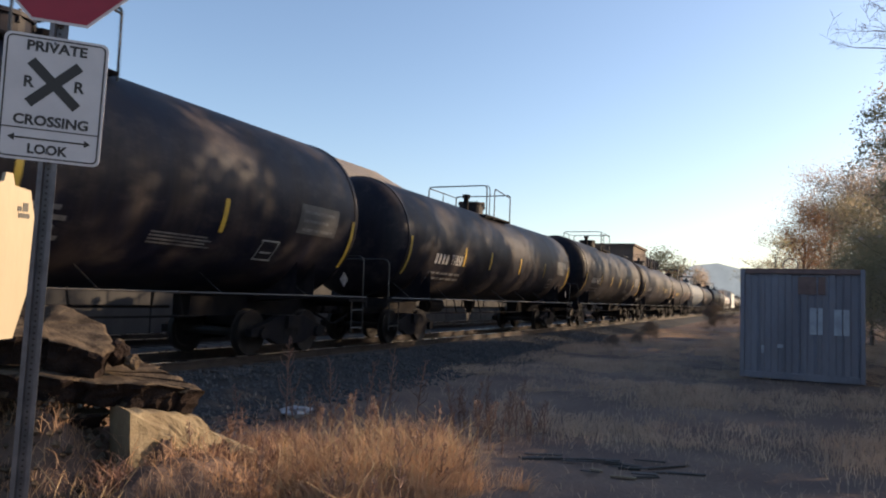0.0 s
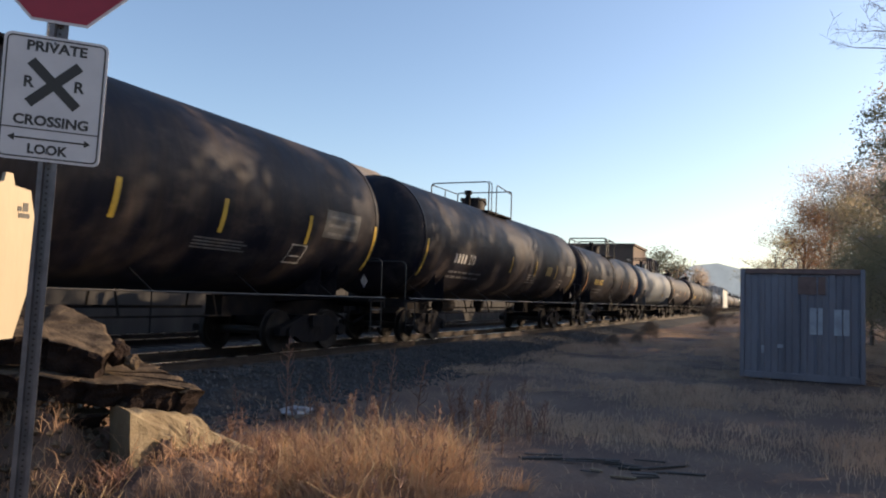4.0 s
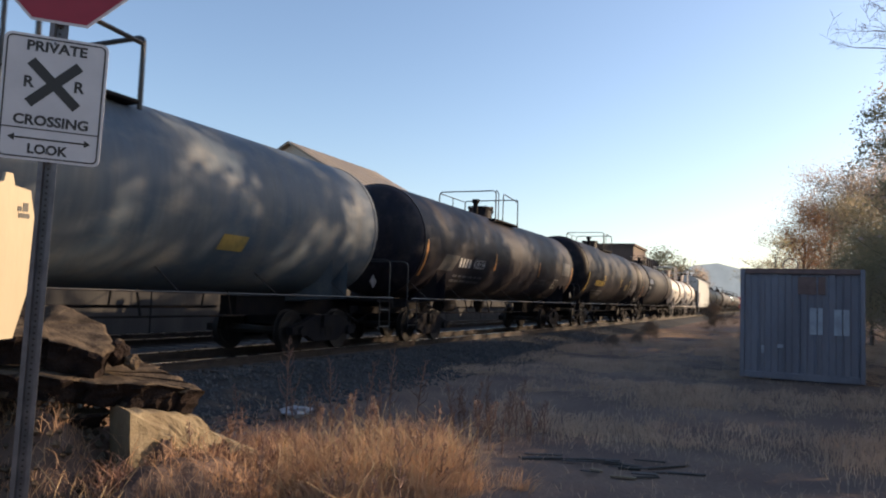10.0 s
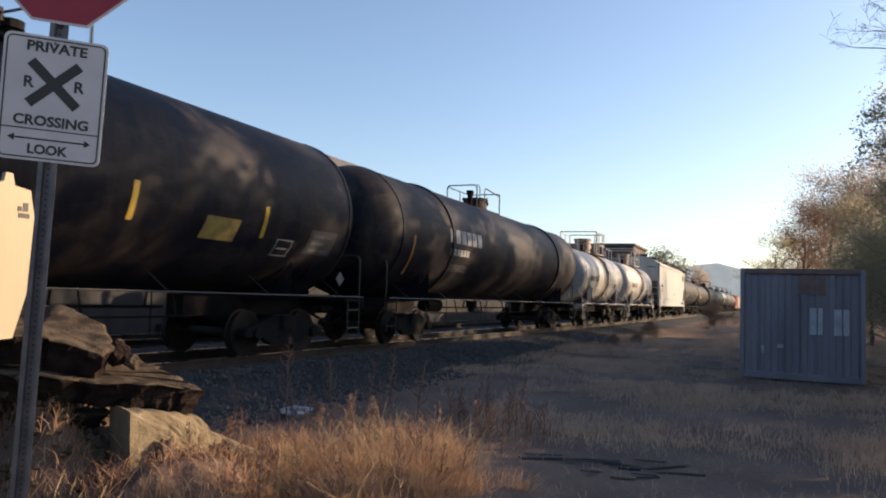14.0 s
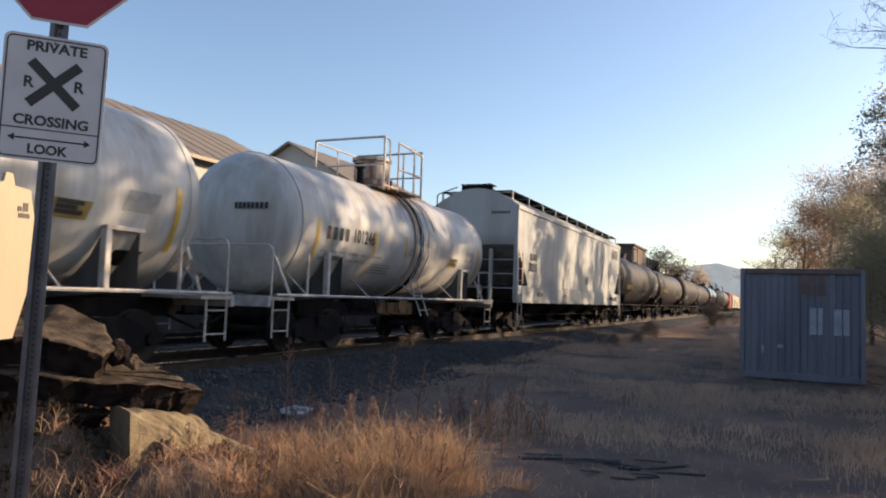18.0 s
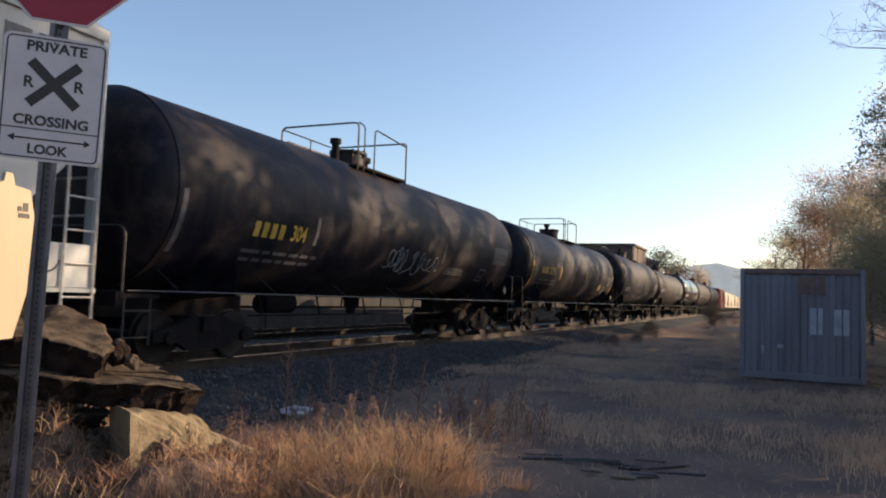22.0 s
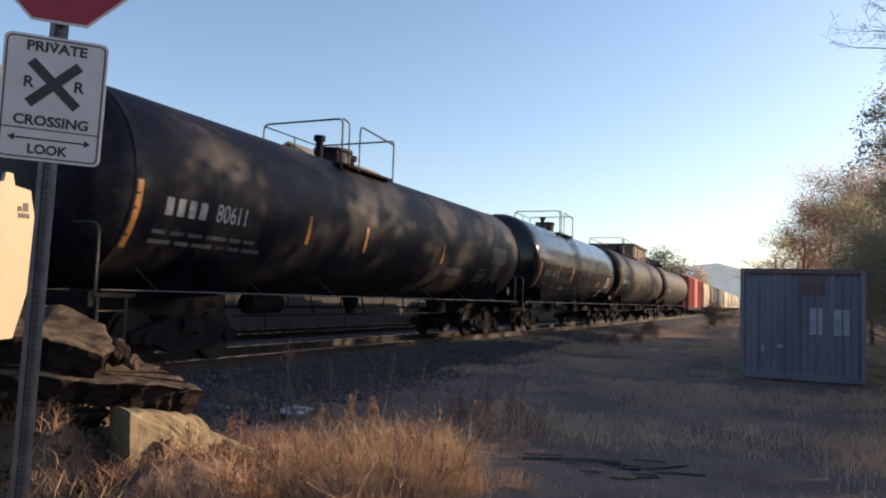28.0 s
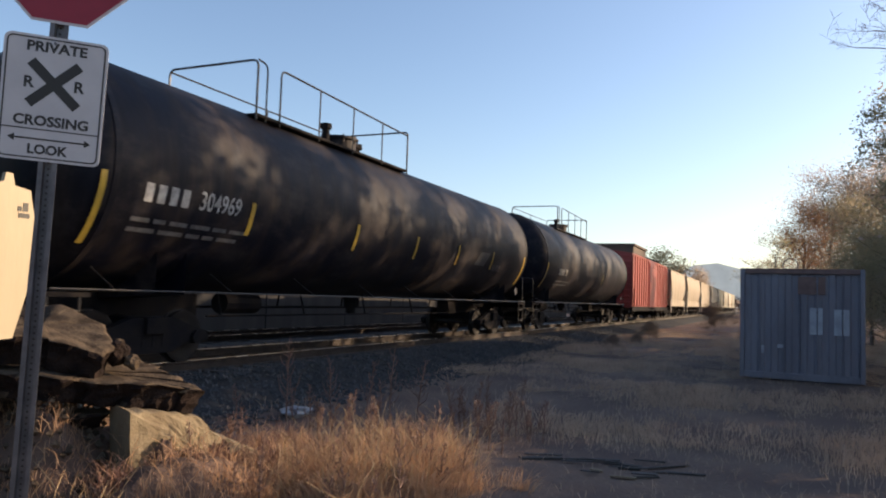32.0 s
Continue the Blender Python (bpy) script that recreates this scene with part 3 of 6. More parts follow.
    for y0, y1, z0, z1, kind in panels:
        if kind == "grid":
            wrap_rects("data_panel", [(y0, y1, z0, z1)], R, zc, M_PANEL if not white else M_SMUDGE, car, slant=0.08)
            for a in range(3):
                za = z0 + (z1 - z0) * (a + 0.3) / 3.3
                wrap_rects("stencil_line", [(y0 + 0.12, y1 - 0.15 - 0.2 * (a % 2), za, za + 0.06)], R + 0.006, zc, M_FADED if not white else M_DKLET, car)
        elif kind == "blocks":
            n = 6
            for a in range(n):
                w = (y1 - y0) / n
                wrap_rects("brand_block", [(y0 + a * w, y0 + a * w + w * 0.78, z0, z1)], R, zc, M_STENCIL, car)
        elif kind == "frame":
            t, y0 = 0.024, (y0 + y1) / 2 - 0.24
            y1 = y0 + 0.48
            wrap_rects("stencil_box", [(y0, y1, z0, z0 + t), (y0, y1, z1 - t, z1), (y0, y0 + t, z0, z1), (y1 - t, y1, z0, z1), (y0 + 0.08, y1 - 0.1, z0 + 0.12, z0 + 0.15)], R, zc, M_SMUDGE, car, slant=0.06)
        elif kind == "lines":
            for a in range(4):
                za = z0 + (z1 - z0) * a / 4
                wrap_rects("stencil_line", [(y0, y1 - 0.12 * (a % 2), za, za + (z1 - z0) / 4 * 0.5)], R, zc, M_FADED if not white else M_SMUDGE, car)
        elif kind == "yellow":
            wrap_rects("warning_panel", [(y0, y1, z0, z1)], R, zc, M_OLDYEL, car, "dull yellow warning panel", slant=0.06)
            for a in range(3 if white else 0):
                za = z0 + (z1 - z0) * (0.2 + 0.26 * a)
                wrap_rects("stencil_line", [(y0 + 0.08, y1 - 0.1 - 0.1 * (a % 2), za, za + 0.06)], R + 0.005, zc, M_DKLET, car)
        elif kind == "patch":
            wrap_rects("paint_patch", [(y0, y1, z0, z1)], R, zc, M_PANEL, car, "grey repaint patch", slant=0.3)
        elif kind == "data":
            wrap_rects("data_panel", [(y0, y1, z0, z1)], R, zc, M_SPRAY, car, "grey data panel with dark ruled lines", slant=0.08)
            for a in range(7):
                za = z0 + (z1 - z0) * (a + 0.5) / 7.5
                wrap_rects("ruled_line", [(y0 + 0.05, y1 - 0.05, za, za + 0.018)], R + 0.006, zc, M_DKLET, car)
            for a in range(2):
                ya = y0 + (y1 - y0) * (0.3 + 0.35 * a)
                wrap_rects("ruled_line", [(ya, ya + 0.025, z0 + 0.03, z1 - 0.03)], R + 0.006, zc, M_DKLET, car)
        elif kind == "smudge":
            wrap_rects("grime_patch", [(y0, y1, z0, z1)], R - 0.006, zc, M_SMUDGE, car, "grey grime patch", slant=0.1)
        elif kind == "black":
            wrap_rects("placard_holder", [(y0, y1, z0, z1)], R, zc, M_UNDER, car, "black placard holder", slant=0.12)
        elif kind == "bracket":
            bm = bmesh.new()
            pts = [wrap_pt(R, zc, 0, z0 + (z1 - z0) * k / 4, 0.01) for k in range(5)]
            for k in range(4):
                v = [bm.verts.new(Vector((q.x + o, yy, q.z))) for q in (pts[k], pts[k + 1]) for o, yy in ((0.0, y0), (0.10, y0), (0.10, y1), (0.0, y1))]
                for i in range(3):
                    bm.faces.new((v[i], v[i + 1], v[i + 5], v[i + 4]))
            part("side_bracket", bm, M_FADED, car, "pale steel side bracket")
        elif kind == "white":
            wrap_rects("paint_patch", [(y0, y1, z0, z1)], R, zc, M_STENCIL, car, "white paint patch", slant=0.35)
    for pts in sideways:
        bm = bmesh.new()
        tube(bm, [wrap_pt(R, zc, y, z, 0.012) for y, z in pts], 0.014, 4)
        part("graffiti_stroke", bm, M_SPRAY, car, "pale sprayed graffiti line")
    running_gear(car, half, turning)
    CARS.append((car, c))
    return car


def scribble(seed, y0, y1, z, h, n):
    """Looping sprayed handwriting in n strokes."""
    rnd = random.Random(seed)
    out = []
    w = (y1 - y0) / n
    for k in range(n):
        y, a, f = y0 + w * k, rnd.uniform(0, 6.28), rnd.choice((1.0, 1.5, 2.0))
        hh, c = h * rnd.uniform(0.5, 1.0), rnd.uniform(0.12, 0.3) * w + 0.08
        pts = []
        for i in range(22):
            t = i / 21
            pts.append((y + w * 1.15 * t + c * math.cos(a + 6.28 * f * t), z + hh * math.sin(a + 6.28 * f * t) + 0.1 * h * math.sin(3 * t + k)))
        out.append(pts)
    return out


def hopper_car(c, body, half, paint, label, big=False, bulge=0.0, turning=True, wid=1.6, ztop=4.55):
    """Covered hopper: sloped ends, open end platforms, roof walk and bottom chutes."""
    car = thing("hopper_car", label, "hopper car", "cars of the passing freight train")
    h = body / 2

    def sides():
        bm = bmesh.new()
        def xs(z):
            return wid - 0.02 + bulge * math.sin(math.pi * (z - 1.72) / (ztop - 1.72))
        cols = 12
        zs = [1.72 + (ztop - 1.72) * k / 8 for k in range(9)]
        def ends(z):
            return h if z >= 3.2 else h - 1.4 * (3.2 - z) / 1.48
        grid = {}
        for sx in (-1, 1):
            for j, z in enumerate(zs):
                for i in range(cols + 1):
                    grid[sx, i, j] = bm.verts.new((sx * xs(z), -ends(z) + 2 * ends(z) * i / cols, z))
            for j in range(8):
                for i in range(cols):
                    q = (grid[sx, i, j], grid[sx, i + 1, j], grid[sx, i + 1, j + 1], grid[sx, i, j + 1])
                    bm.faces.new(q if sx > 0 else q[::-1])
        for i in (0, cols):
            for j in range(8):
                q = (grid[-1, i, j], grid[1, i, j], grid[1, i, j + 1], grid[-1, i, j + 1])
                f = bm.faces.new(q if i == 0 else q[::-1])
                # slope sheets below the end panel face down; their shade is in the colour
                f.material_index = 1 if zs[j + 1] < 3.3 else 0
        return finish("hopper_body", bm, paint, True)
    body_mesh = sides()
    body_mesh.materials.append(M_SHADEGREY if big else paint)
    part("hopper_body", body_mesh, None, car)
    bm = bmesh.new()
    seg = 12
    rows = []
    for y in (-h - 0.02, h + 0.02):
        rows.append([bm.verts.new((wid * (2 * k / seg - 1), y, ztop - 0.02 + (0.62 if big else 0.4) * (1 - (2 * k / seg - 1) ** 2))) for k in range(seg + 1)])
    for k in range(seg):
        bm.faces.new((rows[0][k], rows[0][k + 1], rows[1][k + 1], rows[1][k]))
    for row in rows:
        low = [bm.verts.new((v.co.x, v.co.y, ztop - 0.06)) for v in (row[0], row[-1])]
        bm.faces.new(row + [low[1], low[0]])
    part("roof", bm, paint, car, smooth=True)
    for sx in (-1, 1):
        bm = bmesh.new()
        x0, x1 = sorted((sx * (wid - 0.06), sx * (wid + 0.03)))
        box(bm, x0, x1, -h, h, ztop - 0.16, ztop, 0.01)
        part("top_chord", bm, paint, car)
        bm = bmesh.new()
        x0, x1 = sorted((sx * (wid - 0.1), sx * (wid + 0.015)))
        box(bm, x0, x1, -h, h, 1.15, 1.71, 0.015)
        box(bm, min(sx * (wid - 0.1), sx * (wid + 0.05)), max(sx * (wid - 0.1), sx * (wid + 0.05)), -h, h, 1.1, 1.15)
        part("side_sill", bm, paint, car)
        for sy in (-1, 1):
            bm = bmesh.new()
            y0, y1 = sorted((sy * h, sy * (h - 0.09)))
            x0, x1 = sorted((sx * (wid - 0.12), sx * (wid + 0.02)))
            box(bm, x0, x1, y0, y1, 1.1, ztop)
            part("corner_post", bm, paint, car)
            bm = bmesh.new()
            ladder(bm, sx * (wid + 0.05), sy * (h - 0.05), sy * (h - 0.5), 0.5, 2.85, step=0.42)
            part("corner_ladder", bm, M_WHITERAIL, car)
        if big:
            for k in range(9):
                bm = bmesh.new()
                x = sx * (0.7 + 0.075 * k)
                box(bm, x - 0.03, x + 0.03, -h, h, 5.02, 5.05)
                part("roof_walk_slat", bm, M_UNDER, car, "dark steel grating bar")
            n = 10
            for k in range(n + 1):
                bm = bmesh.new()
                y = -h + 0.1 + (body - 0.2) * k / n
                xe = sx * 1.34
                box(bm, xe - 0.025, xe + 0.025, y - 0.035, y + 0.035, ztop - 0.05, 5.05)
                box(bm, min(sx * 0.66, xe), max(sx * 0.66, xe), y - 0.03, y + 0.03, 4.98, 5.02)
                part("walk_bracket", bm, M_WHITERAIL, car)
    if big:
        for k in range(8):
            bm = bmesh.new()
            y = -h + 1.2 + k * (body - 2.4) / 7
            box(bm, -0.45, 0.45, y - 0.5, y + 0.5, 5.0, 5.22, 0.03)
            part("roof_hatch", bm, paint, car)
    for sy in (-1, 1):
        bm = bmesh.new()
        y0, y1 = sorted((sy * (half - 0.5), sy * (h - 2.4)))
        box(bm, -0.25, 0.25, y0, y1, 0.72, 1.12)
        y0, y1 = sorted((sy * (h + 0.02), sy * (h - 1.6)))
        box(bm, -wid + 0.1, wid - 0.1, y0, y1, 1.1, 1.15)
        part("end_sill", bm, M_UNDER, car)
        if big:
            bm = bmesh.new()
            y0, y1 = sorted((sy * (h + 0.12), sy * (h - 0.55)))
            for k in range(6):
                x = -0.55 + 0.2 * k
                box(bm, x, x + 0.14, y0, y1, 5.26, 5.29)
            box(bm, -0.6, 0.6, sy * (h - 0.1) - 0.03, sy * (h - 0.1) + 0.03, 5.1, 5.26)
            part("end_walk", bm, M_UNDER, car, "dark steel walkway at the roof's end")
            bm = bmesh.new()
            tube(bm, rounded([(-1.5, sy * (h + 0.06), 4.4), (-1.5, sy * (h + 0.06), 4.95), (-0.7, sy * (h + 0.06), 5.2)], 0.1), 0.02)
            part("end_grab", bm, M_UNDER, car)
            for k in range(7):
                bm = bmesh.new()
                ys = sorted((sy * h, sy * (h + 0.006)))
                box(bm, 0.62 + 0.1 * k, 0.69 + 0.1 * k, ys[0], ys[1], 4.22, 4.32)
                part("stencil_mark", bm, M_DKLET, car)
            bm = bmesh.new()
            for sx in (-0.55, 0.55):
                box(bm, sx - 0.06, sx + 0.06, sy * (h - 0.25) - 0.06, sy * (h - 0.25) + 0.06, 1.15, 3.05)
            for z in (1.6, 2.1, 2.6):
                cyl(bm, (-wid + 0.1, sy * (h - 0.05), z), (wid - 0.1, sy * (h - 0.05), z), 0.02, n=6)
            part("end_frame", bm, paint, car)
    bays = 4 if big else 3
    for k in range(bays):
        bm = bmesh.new()
        y = (k - (bays - 1) / 2) * (body - 6.0) / bays
        w0, w1 = (body - 6.0) / bays * 0.46, 0.45
        top = [bm.verts.new((sx * 1.35, y + sy * w0, 1.25)) for sx, sy in ((-1, -1), (1, -1), (1, 1), (-1, 1))]
        low = [bm.verts.new((sx * 0.5, y + sy * w1, 0.42)) for sx, sy in ((-1, -1), (1, -1), (1, 1), (-1, 1))]
        for i in range(4):
            bm.faces.new((top[i], low[i], low[(i + 1) % 4], top[(i + 1) % 4]))
        bm.faces.new(low[::-1])
        box(bm, -0.62, 0.62, y - 0.5, y + 0.5, 0.3, 0.42, 0.02)
        bmesh.ops.recalc_face_normals(bm, faces=bm.faces)
        # near-black colour puts in the shade under the hopper body
        part("discharge_chute", bm, M_UNDER, car)
    bm = bmesh.new()
    cyl(bm, (0.9, -h + 3.2, 0.62), (0.9, h - 3.2, 0.62), 0.03, n=6)
    part("gate_rod", bm, M_UNDER, car)
    running_gear(car, half, turning)
    CARS.append((car, c))
    return car


def box_car(c, body, half, paint, label):
    car = thing("box_car", label, "box car", "cars of the passing freight train")
    h, w, z0, z1 = body / 2, 1.58, 0.95, 4.5
    bm = bmesh.new()
    box(bm, -w, w, -h, h, z0, z1, 0.01)
    part("car_body", bm, paint, car)
    bm = bmesh.new()
    rows = [[bm.verts.new((w * x, y, z1 + 0.22 * (1 - abs(x)))) for x in (-1.02, 0, 1.02)] for y in (-h - 0.03, h + 0.03)]
    for k in range(2):
        bm.faces.new((rows[0][k], rows[0][k + 1], rows[1][k + 1], rows[1][k]))
    bm.faces.new(rows[0][::-1])
    bm.faces.new(rows[1])
    part("roof", bm, paint, car)
    for sx in (-1, 1):
        n = 18
        for k in range(n + 1):
            y = -h + 0.12 + (body - 0.24) * k / n
            if abs(y) < 1.8:
                continue
            bm = bmesh.new()
            x0, x1 = sorted((sx * w, sx * (w + 0.07)))
            box(bm, x0, x1, y - 0.09, y + 0.09, z0 + 0.1, z1 - 0.1, 0.02)
            part("side_post", bm, paint, car)
        for sy in (-1, 1):
            bm = bmesh.new()
            x0, x1 = sorted((sx * (w + 0.02), sx * (w + 0.1)))
            y0, y1 = sorted((sy * 0.02, sy * 1.6))
            box(bm, x0, x1, y0, y1, z0 + 0.05, z1 - 0.25, 0.02)
            for k in range(5):
                z = z0 + 0.4 + k * 0.65
                box(bm, x0 if sx < 0 else x1, (x0 - 0.03) if sx < 0 else (x1 + 0.03), y0 + 0.05, y1 - 0.05, z, z + 0.08)
            part("sliding_door", bm, paint, car)
        bm = bmesh.new()
        x0, x1 = sorted((sx * (w - 0.1), sx * (w + 0.06)))
        box(bm, x0, x1, -h, h, z0 - 0.22, z0 + 0.08)
        part("side_sill", bm, M_UNDER, car)
    for sy in (-1, 1):
        for k in range(9):
            bm = bmesh.new()
            z = z0 + 0.25 + k * 0.38
            y0, y1 = sorted((sy * h, sy * (h + 0.05)))
            box(bm, -w + 0.1, w - 0.1, y0, y1, z, z + 0.16, 0.02)
            part("end_rib", bm, paint, car)
        bm = bmesh.new()
        ladder(bm, 1.63, sy * (h - 0.1), sy * (h - 0.55), 0.5, 2.2)
        part("corner_ladder", bm, M_UNDER, car)
    bm = bmesh.new()
    box(bm, -0.25, 0.25, -half + 0.5, half - 0.5, 0.7, 1.0)
    part("centre_sill", bm, M_UNDER, car)
    running_gear(car, half, True)
    CARS.append((car, c))
    return car


BIG = dict(R=1.68, zc=2.82)
BIGW = dict(y0=-2.2, y1=0.15)
SIX = (-7.8, -4.2, -2.0, 1.05, 4.15, 7.8)
DATA = ((6.0, 7.3, 2.3, 2.85, "grid"), (5.0, 5.7, 1.75, 2.1, "frame"), (2.6, 3.9, 1.85, 2.05, "lines"))


def the_train():
    tank_car(5.3, 16.0, 9.45, M_BLACK, R=1.66, zc=2.8, label="grimy black steel tank car with yellow reflective strips", strips=(-7.8, -3.2, 0.4, 4.0, 7.9), mid_ladder=True, works=dict(y0=-0.18, y1=2.22),
             panels=DATA + ((-0.5, 1.2, 1.75, 2.25, "lines"),))
    tank_car(24.05, 15.9, 9.3, M_BLACK, R=1.53, zc=2.67, label="black steel tank car with yellow strips, white number", strips=SIX, marks=4, digits="71858", mark_y=-6.25, mark_z=2.22, panels=DATA[:2])
    tank_car(43.15, 16.1, 9.4, M_BLACK2, R=1.64, zc=2.78, works=dict(y0=-2.2, y1=0.2), label="sooty black tank car with yellow strips and white number", strips=(-7.9, -4.4, -1.6, 0.95, 3.1, 5.5, 8.0), marks=4, digits="54522", mark_y=-6.6, mark_z=2.3, panels=DATA)
    tank_car(61.9, 16.1, 9.3, M_BLACK, R=1.61, zc=2.75, works=dict(y0=-2.1, y1=0.25), label="black steel tank car with yellow panel and strips", strips=(-7.9, -1.0, 1.85, 4.8, 7.7), marks=4, digits="210", mark_y=-6.0, mark_z=2.3, panels=((6.4, 7.2, 2.3, 2.75, "grid"), (5.6, 6.2, 1.8, 2.1, "frame"), (1.1, 2.2, 1.85, 2.2, "lines"), (3.35, 4.1, 2.2, 2.55, "yellow")))
    thick = dict(r=0.04, y0=-1.15, y1=1.3)
    tank_car(80.35, 15.3, 9.25, M_BLACK, R=1.51, zc=2.65, label="black tank car with orange strips and faded yellow number", tape=M_ORANGE, strips=(-7.5, 2.0, 4.6, 7.5), marks=4, digits="400812", digit_mat=M_YLET,
             mark_y=-5.7, mark_z=2.25, panels=DATA[:2], works=thick, mid_ladder=True)
    tank_car(99.05, 15.6, 9.35, M_BLUE, R=1.51, zc=2.65, label="slate blue-grey steel tank car with rust stains", tape=M_RUST, strips=(-7.7,), panels=((2.85, 3.5, 1.86, 2.12, "yellow"), (-7.42, -7.30, 1.45, 2.25, "bracket")), works=thick)
    tank_car(117.35, 15.7, 9.2, M_BLACK, R=1.51, zc=2.65, label="black tank car with orange strips and white slanted number", tape=M_ORANGE, strips=(-7.7, -2.4, 2.6, 7.7), marks=4, digits="408154", mark_y=-5.4, mark_z=2.2, panels=DATA + ((-6.6, -5.6, 1.95, 2.4, "patch"),))
    tank_car(135.2, 14.5, 8.75, M_BLACK2, R=1.65, zc=2.79, works=dict(y0=-1.2, y1=1.2), label="sooty black tank car with dull yellow strips", strips=(-7.1, -3.2, 1.6, 4.5), marks=8, digits="", digit_mat=M_YLET, mark_y=-5.4, mark_z=2.2, panels=((3.05, 3.85, 2.0, 2.36, "yellow"), (5.0, 5.4, 1.85, 2.15, "frame"), (5.9, 6.8, 1.95, 2.4, "grid")))
    tank_car(153.6, 17.2, 9.6, M_BLACK2, R=1.62, zc=2.77, label="black insulated tank car with raised jacket bands", rings=(-5.6, 5.6), tape=M_ORANGE, strips=(-8.0,), head=1.1,
             works=dict(y0=-1.2, y1=1.1, w=0.55, z=4.3, h=0.75), panels=((-5.8, -3.3, 2.72, 3.1, "blocks"), (-5.7, -4.3, 2.38, 2.56, "blocks"), (-5.7, -4.2, 1.95, 2.15, "lines")))
    w = dict(y0=-0.95, y1=1.15, w=1.0, z=3.9, h=1.18, r=0.03, cage=True)
    for c, d in ((170.3, "101267"), (182.9, "101246")):
        tank_car(c, 9.6, 6.3, M_WHITE, R=1.42, zc=2.56, label="dirty white tank car with rust-streaked dome and handrails", strips=(-4.3, -1.95, -0.4, 4.5), marks=4, digits=d, digit_mat=M_DKLET, mark_y=-4.0, mark_z=2.42,
                 panels=((2.35, 2.95, 2.05, 2.3, "yellow"), (-2.0, -0.9, 1.7, 1.95, "lines"), (3.5, 4.1, 2.25, 2.55, "smudge"), (3.55, 4.05, 1.5, 1.72, "black"), (-0.2, 0.15, 2.2, 2.4, "smudge")), rings=(0.1, 0.45), white=True, works=w, mid_ladder=True, ladder_y=0.35, belly=True)
    car = hopper_car(200.42, 19.45, 11.0, M_HOPPER, "pale grey covered hopper car with sloped ends", big=True)
    side = Matrix.Translation((1.585, 0, 0)) @ Matrix(((0, 0, 1, 0), (1, 0, 0, 0), (0, 1, 0, 0), (0, 0, 0, 1)))
    for k in range(4):
        bm = bmesh.new()
        y = -8.1 + 0.22 * k
        box(bm, 1.58, 1.592, y, y + 0.15, 2.67, 2.93)
        part("stencil_mark", bm, M_DKLET, car)
    flat_text("lettering", "78211", 0.42, M_DKLET, car, side @ Matrix.Translation((-7.75, 2.4, 0.012)), 0.014)
    lines = [(-8.3 + 0.62 * k, 0.5 - 0.06 * (k % 3), 2.1 - 0.11 * r, 0.035) for k in range(3) for r in range(2)]
    lines += [(4.4, 0.5, 2.62 - 0.12 * r, 0.03) for r in range(4)] + [(6.3, 0.55, 2.75 - 0.10 * r, 0.035) for r in range(5)] + [(2.2, 0.4, 2.5 - 0.1 * r, 0.03) for r in range(2)]
    for y, w, z, t in lines:
        bm = bmesh.new()
        box(bm, 1.582, 1.594, y, y + w, z, z + t)
        part("stencil_line", bm, M_SMUDGE, car)
    for k in range(4):
        # big worn brand letters, drawn as plain blocks
        bm = bmesh.new()
        y = 7.45 + 0.43 * k
        box(bm, 1.582, 1.594, y, y + 0.34, 3.68, 4.2, 0.005)
        part("brand_block", bm, M_FADED, car, "worn dark grey brand block")
    for pts in scribble(12, 6.6, 9.0, 1.43, 0.13, 7):
        bm = bmesh.new()
        tube(bm, [(1.622, y, z) for y, z in pts], 0.011, 4)
        part("graffiti_stroke", bm, M_DKLET, car, "dark sprayed graffiti line")
    for y0, y1, z0, z1, m in ((-9.0, -8.9, 1.8, 2.7, M_ORANGE), (1.0, 1.3, 2.05, 2.35, M_OLIVE), (-7.2, -6.4, 1.35, 1.5, M_FADED), (-3.2, -2.8, 1.4, 1.5, M_RED)):
        bm = bmesh.new()
        x = 1.585 if z0 > 1.7 else 1.615
        box(bm, x, x + 0.008, y0, y1, z0, z1)
        part("paint_patch", bm, m, car)
    tank_car(219.3, 15.4, 9.1, M_BLACK2, R=1.61, zc=2.75, works=dict(y0=-1.75, y1=0.65), label="sooty black tank car with yellow number, pale graffiti", tape=M_FADED, strips=(-7.6, -4.0, 2.2), marks=4, digits="304", digit_mat=M_YLET, mark_y=-5.9, mark_z=2.25,
             panels=DATA, sideways=scribble(5, -0.9, 1.9, 2.05, 0.30, 6))
    tank_car(237.6, 15.6, 9.2, M_BLACK, R=1.55, zc=2.69, works=dict(y0=-1.6, y1=0.8), label="black tank car with yellow number and strips", strips=(-7.7, -3.6, 1.2, 7.7), marks=4, digits="202932", digit_mat=M_YLET, mark_y=-6.5, mark_z=2.4,
             panels=((4.4, 5.0, 1.85, 2.12, "yellow"), (5.6, 6.1, 1.75, 2.05, "frame"), (6.4, 7.2, 2.1, 2.6, "grid")))
    tank_car(256.0, 14.6, 9.15, M_BLACK2, R=1.66, zc=2.8, label="black tank car with pale sprayed loops and number", tape=M_FADED, strips=(-7.1, -4.6, -2.2, 1.0, 7.1), marks=4, digits="208", mark_y=-6.3, mark_z=2.1,
             panels=((5.4, 6.6, 2.25, 2.7, "grid"), (5.0, 5.6, 1.7, 2.0, "frame"), (2.6, 3.6, 1.8, 2.1, "lines")), sideways=scribble(7, -2.2, 1.0, 1.85, 0.34, 8))
